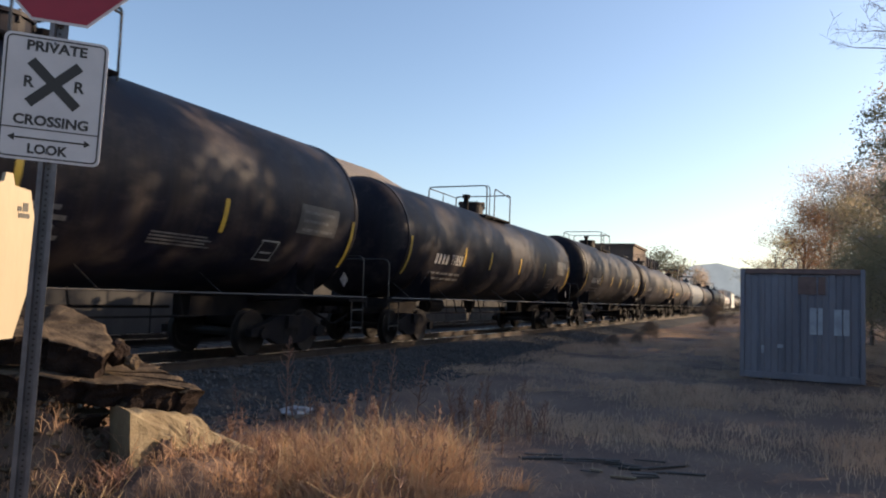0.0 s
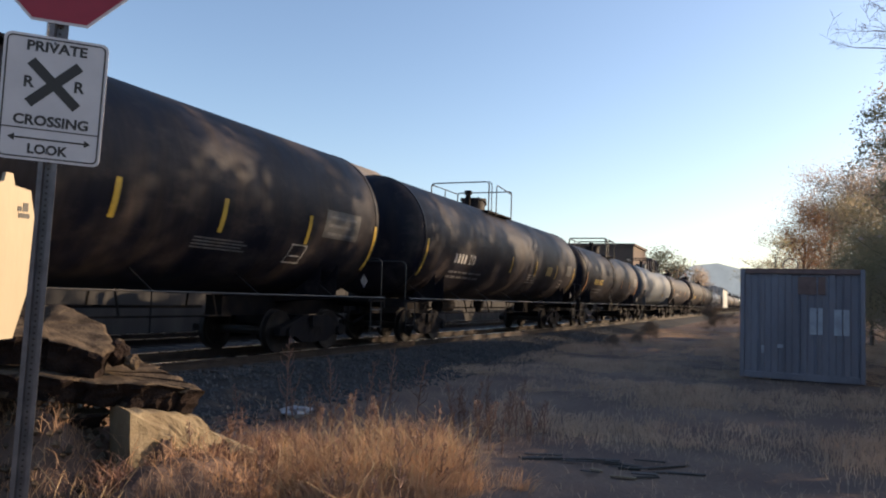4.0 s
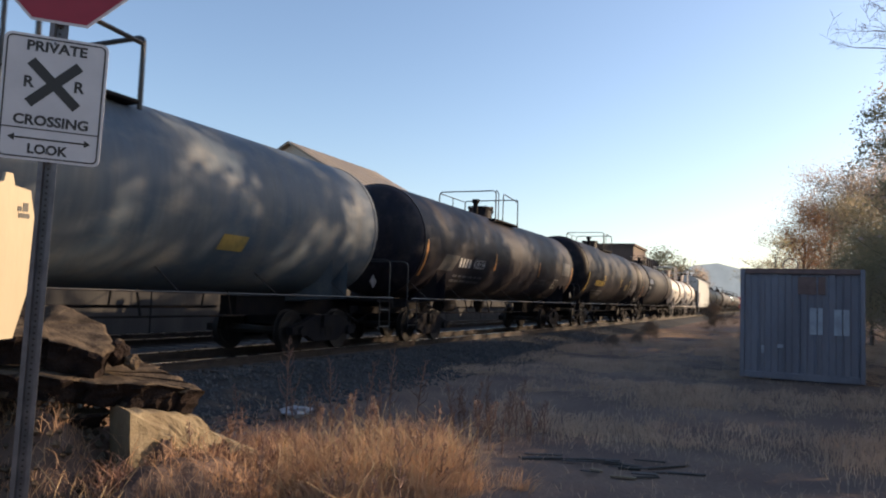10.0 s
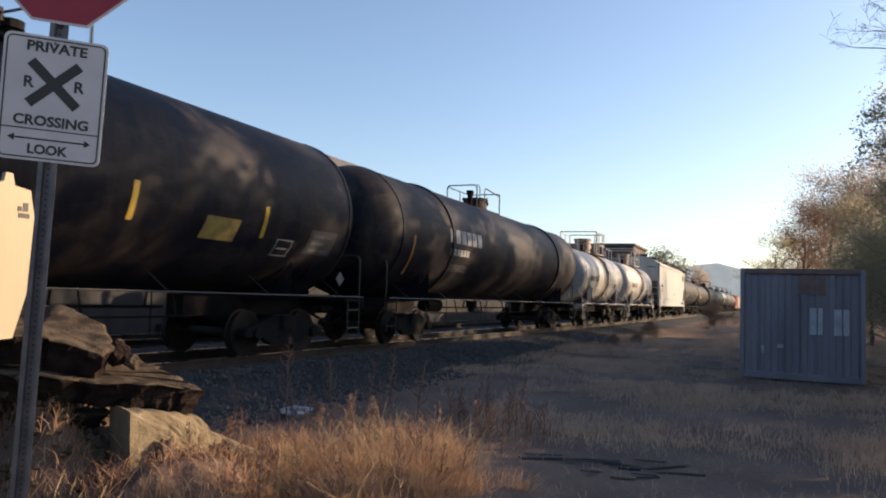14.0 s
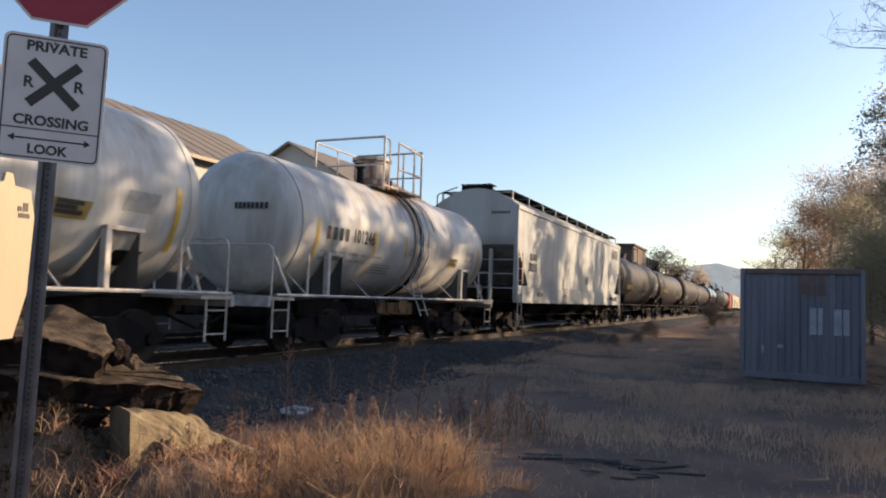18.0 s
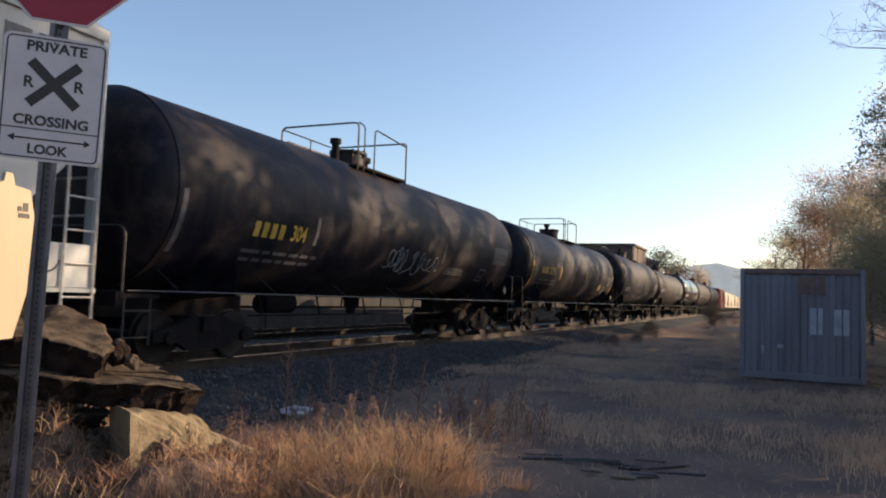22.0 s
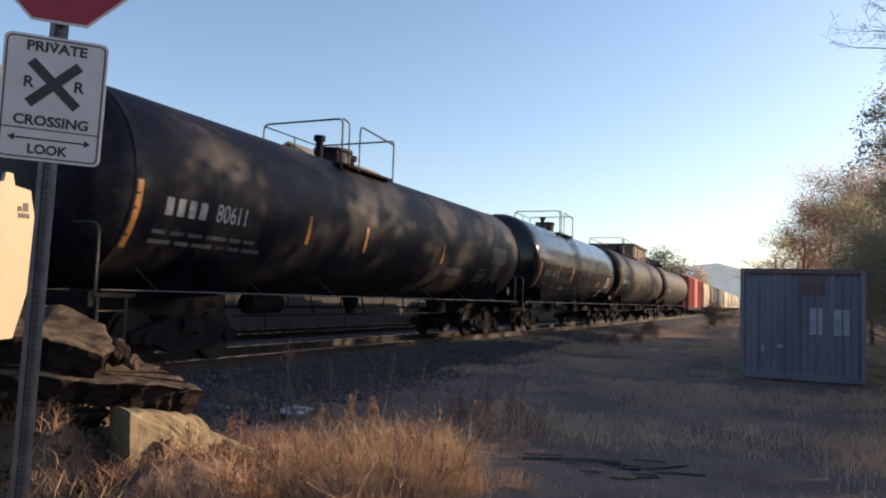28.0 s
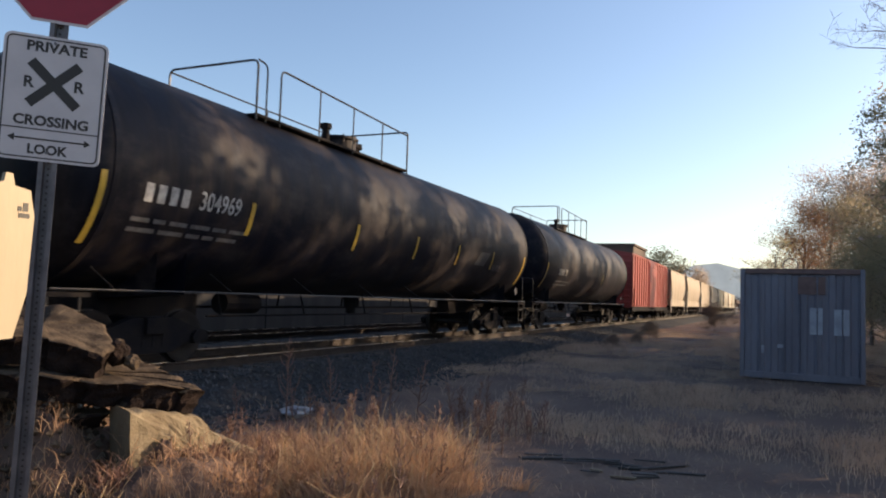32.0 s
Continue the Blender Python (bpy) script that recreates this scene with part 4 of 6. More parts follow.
    tank_car(274.7, 16.9, 9.5, M_BLACK2, R=1.57, zc=2.71, works=dict(y0=-2.4, y1=0.0), label="grimy black tank car with white number", strips=(-8.4, -4.2, -2.0, 2.2), tape=M_ORANGE, marks=4, digits="80611", mark_y=-7.9, mark_z=2.38, panels=DATA + ((5.0, 5.8, 1.7, 2.0, "patch"),))
    tank_car(292.95, 14.7, 9.05, M_GLOSS, label="glossy black tank car with white number, side ladder", tape=M_ORANGE, strips=(-6.95, -4.25, -1.9, 1.15, 4.75, 7.15), marks=4, digits="56676", mark_y=-6.35, mark_z=2.3,
             panels=((3.5, 4.15, 2.0, 2.28, "yellow"), (5.6, 6.6, 2.0, 2.55, "data"), (4.65, 5.45, 1.55, 1.85, "frame"), (-3.3, -2.5, 1.72, 1.86, "lines"), (0.3, 1.4, 1.7, 1.85, "lines")), mid_ladder=True, works=BIGW, **BIG)
    tank_car(311.7, 18.0, 10.3, M_BLACK2, label="long black tank car with white number, yellow strips", strips=(-9.2, -6.15, -2.7, 0.2, 2.85, 5.65, 8.8), marks=4, digits="304969", mark_y=-8.5, mark_z=2.5,
             panels=((4.4, 5.2, 2.2, 2.6, "patch"), (5.8, 6.6, 2.1, 2.3, "lines")), works=dict(y0=-5.4, y1=0.7, z=4.42, h=1.0, long=True), R=1.74, zc=2.88)
    tank_car(332.3, 17.6, 10.2, M_BLACK, label="dusty black tank car with long roof railing", strips=(-8.7, 2.0), marks=4, digits="30", mark_y=-6.9, mark_z=2.4, works=dict(y0=-5.0, y1=0.7, z=4.42, h=1.0, long=True), R=1.76, zc=2.9)
    box_car(352.9, 17.9, 10.3, M_RED, "faded red ribbed steel box car")
    y = 363.3
    for L, paint, label, bulge in ((14.6, M_TAN, "cream cylindrical covered hopper car", 0.12), (18.6, M_TAN, "dirty cream rounded covered hopper car", 0.14), (19.2, M_TAN, "pale tan covered hopper car", 0.0),
                                   (18.2, M_TAN, "tan covered hopper car", 0.12), (18.6, M_OLIVE, "dusty brown covered hopper car", 0.05), (18.6, M_OLIVE, "dusty olive hopper car", 0.1),
                                   (18.6, M_TAN, "tan rounded hopper car", 0.12), (18.6, M_OLIVE, "dusty dark hopper car", 0.05)):
        hopper_car(y + L / 2, L - 2.4, L / 2, paint, label, bulge=bulge, turning=False, ztop=4.4)
        y += L


def motions():
    for car, c in CARS:
        walk(car, [(t, pose(RAIL_X, c - SPEED * t, RAIL_Z)) for t in (0.0, 8.0, 16.0, 24.0, 32.0)])
    spin = [(k * 0.0333333 * 2, k) for k in range(481)]
    for w, dy in WHEELSETS:
        walk(w, [(t, pose(0, dy, 0.42, math.degrees(SPEED * t / 0.42) % 360, 0, 0)) for t, k in spin])


# ---------------------------------------------------------------- ground and track
def ground_height(x, y):
    z = 0.06 * noise.noise((x * 0.35, y * 0.35, 3.0)) + 0.03 * noise.noise((x * 1.3, y * 1.3, 7.0))
    d = math.hypot(x + 3.6, (y - 6.0) * 0.8)
    z += 0.10 * math.exp(-(d / 1.6) ** 2)
    near = max(0.0, 1 - math.hypot(x, y) / 120)
    return z * near if -60 < x else 0.0


def spread(lo, hi, step, far, grow=1.28):
    out = [lo + step * k for k in range(int((hi - lo) / step) + 1)]
    s, v = step, out[-1]
    while v < far:
        s *= grow
        v += s
        out.append(v)
    s, v = step, out[0]
    pre = []
    while v > -far:
        s *= grow
        v -= s
        pre.append(v)
    return pre[::-1] + out


def ground():
    xs, ys = spread(-8.0, 6.0, 0.25, 4500), spread(1.0, 26.0, 0.3, 4500)
    vs = [(x, y, ground_height(x, y)) for y in ys for x in xs]
    n = len(xs)
    fs = [(j * n + i, j * n + i + 1, (j + 1) * n + i + 1, (j + 1) * n + i) for j in range(len(ys) - 1) for i in range(n - 1)]
    me = bpy.data.meshes.new("ground")
    me.from_pydata(vs, [], fs)
    me.materials.append(M_GROUND)
    me.polygons.foreach_set("use_smooth", [True] * len(me.polygons))
    tagged(new("ground", me), "dry earth verge with sparse dead grass", "ground", kind="structure")


TRACKS = (RAIL_X, RAIL_X - 4.3)


def track_bed():
    bm = bmesh.new()
    prof = [(-17.2, -0.1), (-15.9, 0.26), (-12.0, 0.26), (-11.7, 0.2), (-11.3, 0.26), (-7.9, 0.26), (-7.3, 0.16), (-6.1, -0.1)]
    ys = [-60 + 1.0 * k for k in range(120)] + [60 + 8 * k for k in range(70)]
    rows = [[bm.verts.new((x + 0.08 * noise.noise((y * 0.6, x, 1)), y, z + 0.03 * noise.noise((x * 2, y * 0.8, 5)))) for x, z in prof] for y in ys]
    for a, b in zip(rows, rows[1:]):
        for k in range(len(prof) - 1):
            bm.faces.new((a[k], a[k + 1], b[k + 1], b[k]))
    bed = tagged(part("track_bed", bm, M_BALLAST, smooth=True), "grey crushed stone ballast bed under two tracks", "track bed", kind="structure")
    # loose stones
    rnd = random.Random(4)
    verts, faces = [], []
    ico = [(0, 0, 1), (0.9, 0, 0.1), (0.1, 0.9, 0), (-0.9, 0.1, 0.1), (0, -0.9, -0.1), (0.1, 0, -0.8)]
    tri = [(0, 1, 2), (0, 2, 3), (0, 3, 4), (0, 4, 1), (5, 2, 1), (5, 3, 2), (5, 4, 3), (5, 1, 4)]
    for k in range(16000):
        y = 4 + 40 * rnd.random() ** 1.6
        x = rnd.uniform(-8.9, -5.7) if rnd.random() < 0.85 else rnd.uniform(-12.4, -8.9)
        z = 0.26 if x < -7.9 else (0.26 - (x + 7.9) / 0.6 * 0.1 if x < -7.3 else max(ground_height(x, y), 0.16 - (x + 7.3) / 1.2 * 0.26))
        if x > -6.2 and rnd.random() < 0.5:
            continue
        s = rnd.uniform(0.022, 0.055)
        a = rnd.uniform(0, 6.28)
        ca, sa = math.cos(a), math.sin(a)
        b = len(verts)
        for vx, vy, vz in ico:
            vx, vy, vz = vx * rnd.uniform(0.7, 1.2), vy * rnd.uniform(0.7, 1.2), vz * rnd.uniform(0.5, 0.9)
            verts.append((x + s * (ca * vx - sa * vy), y + s * (sa * vx + ca * vy), z + s * (vz + 0.25)))
        faces += [(b + i, b + j, b + l) for i, j, l in tri]
    me = bpy.data.meshes.new("ballast_stones")
    me.from_pydata(verts, [], faces)
    me.materials.append(M_STONE)
    tagged(new("ballast_stones", me), "loose grey ballast stones on the track shoulder", "ballast", kind="stuff")
    for k, tx in enumerate(TRACKS):
        line = thing("track", "railway track of steel rails on wooden ties", "track", kind="structure", m=pose(tx, 0, 0))
        for sx in (-1, 1):
            bm = bmesh.new()
            x = sx * 0.755
            prof = [(-0.075, 0.27), (0.075, 0.27), (0.075, 0.285), (0.012, 0.30), (0.012, 0.40), (0.036, 0.41), (0.036, 0.44), (-0.036, 0.44), (-0.036, 0.41), (-0.012, 0.40), (-0.012, 0.30), (-0.075, 0.285)]
            ends = [[bm.verts.new((x + px, y, pz)) for px, pz in prof] for y in (-60, 620)]
            for i in range(12):
                bm.faces.new((ends[0][i], ends[0][(i + 1) % 12], ends[1][(i + 1) % 12], ends[1][i]))
            rail = part("rail", bm, M_RAILBASE, line)
            bm = bmesh.new()
            box(bm, x - 0.034, x + 0.034, -60, 620, 0.441, 0.449)
            part("rail_head", bm, M_RAILTOP, rail, "polished running surface")

        def tie():
            b2 = bmesh.new()
            box(b2, -1.3, 1.3, -0.11, 0.11, 0.08, 0.272, 0.012)
            return finish("tie", b2, M_TIE)
        for n in range(120 if k == 0 else 60):
            t = part("tie", cached("tie", tie), None, line, at=(random.uniform(-0.04, 0.04), -6 + 0.55 * n, random.uniform(-0.01, 0.01)))
            t.rotation_euler = (0, 0, random.uniform(-0.02, 0.02))


# ---------------------------------------------------------------- sign post
def crossing_sign():
    """Private crossing sign with a stop sign above it on a leaning perforated post."""
    m = Matrix(((0.7476, 0.0879, 0.6584, -3.2303), (0.6634, -0.0489, -0.7467, 2.4729), (-0.0334, 0.9949, -0.0949, 2.5537), (0, 0, 0, 1)))
    root = thing("crossing_sign", "white private crossing sign and red stop sign on steel post", "road sign", m=m)
    # post: U channel with flanges and punched holes
    bm = bmesh.new()
    prof = [(-0.042, -0.006), (-0.020, -0.006), (-0.016, -0.034), (0.016, -0.034), (0.020, -0.006), (0.042, -0.006), (0.042, -0.010), (0.024, -0.010), (0.020, -0.038), (-0.020, -0.038), (-0.024, -0.010), (-0.042, -0.010)]
    ends = [[bm.verts.new((x, y, z)) for x, z in prof] for y in (-2.9, 1.1)]
    for k in range(12):
        bm.faces.new((ends[0][k], ends[0][(k + 1) % 12], ends[1][(k + 1) % 12], ends[1][k]))
    bm.faces.new(ends[0])
    bm.faces.new(ends[1][::-1])
    bmesh.ops.recalc_face_normals(bm, faces=bm.faces)
    post = part("post", bm, M_GALV, root)
    def hole():
        b2 = bmesh.new()
        cyl(b2, (0, 0, -0.0339), (0, 0, -0.0325), 0.0055, n=8)
        return finish("punched_hole", b2, M_HOLE)
    for k in range(100):
        part("punched_hole", cached("hole", hole), None, post, at=(0, -2.2 + 0.0305 * k, 0))

    def plate(name, w, h, r, z, material, thick=0.004):
        b = bmesh.new()
        loop = []
        for cx, cy, a0 in ((w / 2 - r, h / 2 - r, 0), (-w / 2 + r, h / 2 - r, 90), (-w / 2 + r, -h / 2 + r, 180), (w / 2 - r, -h / 2 + r, 270)):
            for k in range(7):
                a = radians(a0 + 15 * k)
                loop.append((cx + r * math.cos(a), cy + r * math.sin(a)))
        f = [b.verts.new((x, y, z)) for x, y in loop]
        g = [b.verts.new((x, y, z - thick)) for x, y in loop]
        b.faces.new(f)
        b.faces.new(g[::-1])
        for k in range(len(loop)):
            b.faces.new((f[k], g[k], g[(k + 1) % len(loop)], f[(k + 1) % len(loop)]))
        return b
    board = part("sign_board", plate("sign_board", 0.466, 0.615, 0.035, 0.0, M_SIGNW), M_SIGNW, root)
    # black border as a ring between two rounded outlines
    b = bmesh.new()
    loops = []
    for inset, r in ((0.012, 0.028), (0.019, 0.022)):
        w, h = 0.466 - 2 * inset, 0.615 - 2 * inset
        loop = []
        for cx, cy, a0 in ((w / 2 - r, h / 2 - r, 0), (-w / 2 + r, h / 2 - r, 90), (-w / 2 + r, -h / 2 + r, 180), (w / 2 - r, -h / 2 + r, 270)):
            for k in range(7):
                a = radians(a0 + 15 * k)
                loop.append(b.verts.new((cx + r * math.cos(a), cy + r * math.sin(a), 0.0012)))
        loops.append(loop)
    for k in range(28):
        b.faces.new((loops[0][k], loops[0][(k + 1) % 28], loops[1][(k + 1) % 28], loops[1][k]))
    part("border", b, M_SIGNB, board)
    for body, x, y, s, sq in (("PRIVATE", 0.001, 0.250, 0.067, 1.08), ("CROSSING", 0.001, -0.112, 0.068, 1.03), ("LOOK", -0.008, -0.252, 0.064, 0.99), ("R", -0.114, 0.073, 0.076, 1.0), ("R", 0.110, 0.073, 0.076, 1.0)):
        flat_text("lettering", body, s, M_SIGNB, board, Matrix.Translation((x, y, 0.0012)), 0.0024, sq)
    for a in (43.6, -43.6):
        b = bmesh.new()
        z = 0.0016 if a > 0 else 0.0019
        box(b, -0.150, 0.150, -0.024, 0.024, 0.0004, z, 0, Matrix.Translation((0.0, 0.075, 0)) @ Matrix.Rotation(radians(a), 4, "Z"))
        part("cross_bar", b, M_SIGNB, board)
    b = bmesh.new()
    box(b, -0.213, 0.213, -0.155, -0.149, 0.0004, 0.0014)
    part("rule", b, M_SIGNB, board)
    b = bmesh.new()
    box(b, -0.16, 0.16, -0.204, -0.196, 0.0004, 0.0014)
    for s in (-1, 1):
        v = [b.verts.new(q) for q in ((s * 0.185, -0.200, 0.0014), (s * 0.155, -0.181, 0.0014), (s * 0.155, -0.219, 0.0014))]
        b.faces.new(v if s < 0 else v[::-1])
    part("arrow", b, M_SIGNB, board)
    for y in (0.275, -0.262):
        b = bmesh.new()
        cyl(b, (-0.008, y, -0.03), (-0.008, y, 0.006), 0.008, n=8)
        part("bolt", b, M_GALV, root)
    # stop sign: white rim, red field
    for name, rad, z, material in (("stop_plate", 0.330, 0.0, M_SIGNW), ("stop_field", 0.316, 0.0015, M_SIGNR)):
        b = bmesh.new()
        loop = [(rad * math.cos(radians(22.5 + 45 * k)), 0.681 + rad * math.sin(radians(22.5 + 45 * k))) for k in range(8)]
        f = [b.verts.new((x, y, z)) for x, y in loop]
        g = [b.verts.new((x, y, z - (0.004 if z == 0 else 0.0012))) for x, y in loop]
        b.faces.new(f)
        b.faces.new(g[::-1])
        for k in range(8):
            b.faces.new((f[k], g[k], g[(k + 1) % 8], f[(k + 1) % 8]))
        part(name, b, material, root)


def yellow_board():
    """Pale yellow board with cut corners on its own post, turned to the sun."""
    root = thing("yellow_board_sign", "pale yellow board with cut corners on a thin post", "sign board", m=Matrix.Translation((-2.35, 1.6, 0)))
    b = bmesh.new()
    out = [(-0.30, 1.62), (-0.28, 1.85), (-0.10, 1.92), (0.01, 1.98), (0.04, 1.99), (0.045, 2.02), (0.07, 2.02), (0.08, 1.98), (0.14, 1.97), (0.16, 1.88), (0.15, 1.61), (0.11, 1.46), (-0.01, 1.45), (-0.11, 1.54)]
    f = [b.verts.new((0, a, z)) for a, z in out]
    g = [b.verts.new((-0.018, a, z)) for a, z in out]
    b.faces.new(f)
    b.faces.new(g[::-1])
    n = len(out)
    for k in range(n):
        b.faces.new((f[k], g[k], g[(k + 1) % n], f[(k + 1) % n]))
    bmesh.ops.recalc_face_normals(b, faces=b.faces)
    board = part("board", b, M_PLY, root)
    for a, z, ww, hh in ((0.10, 1.872, 0.04, 0.016), (0.095, 1.895, 0.014, 0.016), (0.115, 1.895, 0.018, 0.03)):
        b = bmesh.new()
        box(b, 0.0005, 0.002, a, a + ww, z, z + hh)
        part("sticker", b, M_DKLET, board)
    b = bmesh.new()
    box(b, -0.06, -0.02, -0.02, 0.02, -0.05, 1.95)
    part("post", b, M_GALV, root)


# ---------------------------------------------------------------- broken asphalt heap
def slab(name, pts, thick, material, seed, rough=0.05, sub=5, edge=None, relief=1.0):
    """A broken slab: an outline of (x, y, z) corners, thickened downwards, with ragged sides."""
    b = bmesh.new()
    P = [Vector(p) for p in pts]
    ring = []
    for a, c in zip(P, P[1:] + P[:1]):
        k = max(2, int((c - a).length / 0.045))
        ring += [a.lerp(c, i / k) for i in range(k)]
    cen = sum(P, Vector()) / len(P)

    def jag(q, amp):
        s = Vector((seed * 3.1, 0, 0))
        return Vector((noise.noise(q * 6 + s), noise.noise(q * 6 + s + Vector((9, 4, 1))), 0)) * amp + Vector((noise.noise(q * 19 + s), noise.noise(q * 19 - s), 0)) * amp * 0.5
    ring = [q + jag(q, rough * 1.2) + Vector((0, 0, 0.02 * noise.noise(q * 9))) for q in ring]
    layers = []
    for s in (1.0, 0.94, 0.85, 0.75, 0.65, 0.55, 0.44, 0.33, 0.21, 0.1):
        layers.append([b.verts.new(cen.lerp(q, s) + Vector((0, 0, relief * (0.022 * noise.noise(cen.lerp(q, s) * 5) + 0.010 * noise.noise(cen.lerp(q, s) * 16)) if s < 1 else -0.012))) for q in ring])
    mid = b.verts.new(cen)
    n = len(ring)
    for o, i in zip(layers, layers[1:]):
        for k in range(n):
            b.faces.new((o[k], o[(k + 1) % n], i[(k + 1) % n], i[k]))
    for k in range(n):
        b.faces.new((layers[-1][k], layers[-1][(k + 1) % n], mid))
    prev = layers[0]
    for j in range(1, sub + 1):
        cur = []
        for q in ring:
            p = q - Vector((0, 0, thick * j / sub))
            d = q - cen
            d.z = 0
            cur.append(b.verts.new(p + jag(p * 1.3, rough) - d.normalized() * (0.02 * j)))
        for k in range(n):
            b.faces.new((prev[k], cur[k], cur[(k + 1) % n], prev[(k + 1) % n]))
        prev = cur
    b.faces.new(prev[::-1])
    bmesh.ops.recalc_face_normals(b, faces=b.faces)
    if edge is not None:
        # steep and lower faces take the dark asphalt, their shade put in as colour
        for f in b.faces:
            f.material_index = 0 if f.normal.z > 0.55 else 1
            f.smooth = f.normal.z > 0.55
    ob = part(name, b, material)
    if edge is not None:
        ob.data.materials.append(edge)
    return ob


def mound_height(x, y):
    """The earth heap under the slabs, with a bank of soil before it."""
    d = max(abs(x + 6.2) / 1.7, abs(y - 4.75) / 1.05)
    return 0.80 * max(0.0, 1 - d ** 2.2) + 0.32 * math.exp(-((x + 5.05) / 0.5) ** 2 - ((y - 3.95) / 0.36) ** 2)


def rubble():
    tag = dict(category="asphalt slab", group="broken asphalt slabs in the heap")
    tagged(slab("asphalt_slab", [(-6.6, 4.1, 1.46), (-5.85, 4.54, 1.47), (-5.63, 4.59, 1.46), (-5.18, 4.63, 1.31), (-4.87, 4.45, 1.18), (-4.75, 4.24, 1.10), (-5.13, 4.00, 1.23), (-5.9, 3.55, 1.30)], 0.24, M_ASPHALT, 1, edge=M_DARKASPH, relief=0.4), "thick broken asphalt slab tilted on the heap", **tag)
    tagged(slab("asphalt_slab", [(-6.5, 4.3, 0.96), (-5.75, 4.74, 0.98), (-5.27, 4.86, 1.03), (-5.08, 4.90, 1.03), (-4.22, 4.88, 0.82), (-4.35, 4.54, 0.87), (-4.46, 4.38, 0.89), (-4.80, 4.12, 0.90), (-5.08, 3.94, 0.97), (-5.9, 3.5, 0.98)], 0.20, M_ASPHALT, 2, 0.075, edge=M_DARKASPH, relief=0.35), "wide broken asphalt slab jutting from the heap", **tag)
    tagged(slab("asphalt_slab", [(-5.6, 4.2, 0.66), (-5.06, 4.56, 0.65), (-4.79, 4.31, 0.62), (-5.17, 4.00, 0.61)], 0.12, M_ASPHALT, 3, edge=M_DARKASPH), "small broken asphalt slab low in the heap", **tag)
    for k, (x, y, z, r) in enumerate(((-4.90, 4.50, 1.10, 0.10), (-4.78, 4.55, 1.03, 0.06), (-5.02, 4.62, 1.16, 0.05))):
        bm = bmesh.new()
        bmesh.ops.create_icosphere(bm, subdivisions=3, radius=r)
        for v in bm.verts:
            q = v.co / r
            v.co *= 1 + 0.35 * noise.noise(q * 1.6 + Vector((k * 7, 0, 0))) + 0.2 * noise.noise(q * 4 + Vector((k * 7, 3, 0)))
        tagged(part("asphalt_chunk", bm, M_DARKASPH if k == 0 else M_ASPHALT, at=(x, y, z)), "small asphalt chunk lying on the slabs", "asphalt chunk", "broken asphalt slabs in the heap")
    b = bmesh.new()
    face = [Vector(p) for p in ((-4.36, 4.16, 0.71), (-4.34, 4.41, 0.69), (-4.30, 4.68, 0.64), (-4.28, 4.85, 0.57), (-4.24, 5.00, 0.43), (-4.13, 5.40, 0.24), (-4.10, 5.43, -0.07), (-4.29, 4.79, 0.02), (-4.36, 4.20, 0.16))]
    ring = []
    for p, q in zip(face, face[1:] + face[:1]):
        k = max(2, int((q - p).length / 0.06))
        ring += [p.lerp(q, i / k) + Vector((0, 0, 0.030 * noise.noise(p.lerp(q, i / k) * 14) + 0.02 * noise.noise(p.lerp(q, i / k) * 31))) for i in range(k)]
    def rough_at(q, amp):
        return Vector((0.8, -0.5, 0.3)) * amp * (noise.noise(q * 7) + 0.6 * noise.noise(q * 18))
    rows = []
    for d in (0.0, 0.04, 0.25, 0.55):
        rows.append([b.verts.new(q + Vector((-0.85, 0.42, 0)) * d + Vector((0, 0, -0.01 if d == 0.0 else 0.0)) + rough_at(q + Vector((d * 3, 0, 0)), 0.010)) for q in ring])
    cen = sum(ring, Vector()) / len(ring)
    last = rows[0]
    for s in (0.88, 0.74, 0.6, 0.45, 0.3, 0.15):
        cur = [b.verts.new(cen.lerp(q, s) + rough_at(cen.lerp(q, s), 0.026)) for q in ring]
        for k in range(len(ring)):
            b.faces.new((last[k], last[(k + 1) % len(ring)], cur[(k + 1) % len(ring)], cur[k]))
        last = cur
    b.faces.new(last)
    for o, i in zip(rows, rows[1:]):
        for k in range(len(ring)):
            b.faces.new((o[k], o[(k + 1) % len(ring)], i[(k + 1) % len(ring)], i[k]))
    b.faces.new(rows[-1][::-1])
    bmesh.ops.recalc_face_normals(b, faces=b.faces)
    tagged(part("concrete_block", b, M_CONC), "pale broken concrete block at the heap's foot", "concrete block")
    for k in range(5):
        bm = bmesh.new()
        bmesh.ops.create_icosphere(bm, subdivisions=2, radius=0.026)
        for v in bm.verts:
            v.co *= 1 + 0.4 * noise.noise(v.co * 30 + Vector((k, 0, 0)))
        tagged(part("white_stone", bm, M_BAG, at=(-5.42 + 0.11 * k, 4.13 + 0.07 * k, 0.675)), "small pale stone lying on the slab", "stone", "pale stones on the heap")
    # crumbled soil clinging to the broken face of the block
    for k, (x, y, z, rx, ry, rz) in enumerate(((-4.27, 4.44, 0.27, 0.09, 0.12, 0.20), (-4.22, 4.60, 0.19, 0.10, 0.10, 0.17), (-4.17, 5.00, 0.27, 0.06, 0.05, 0.12), (-4.13, 4.80, 0.10, 0.11, 0.14, 0.13), (-4.30, 4.24, 0.14, 0.10, 0.11, 0.13), (-4.02, 5.1, 0.08, 0.1, 0.14, 0.11), (-4.1, 4.45, 0.10, 0.12, 0.16, 0.12))):
        bm = bmesh.new()
        bmesh.ops.create_icosphere(bm, subdivisions=3, radius=1.0)
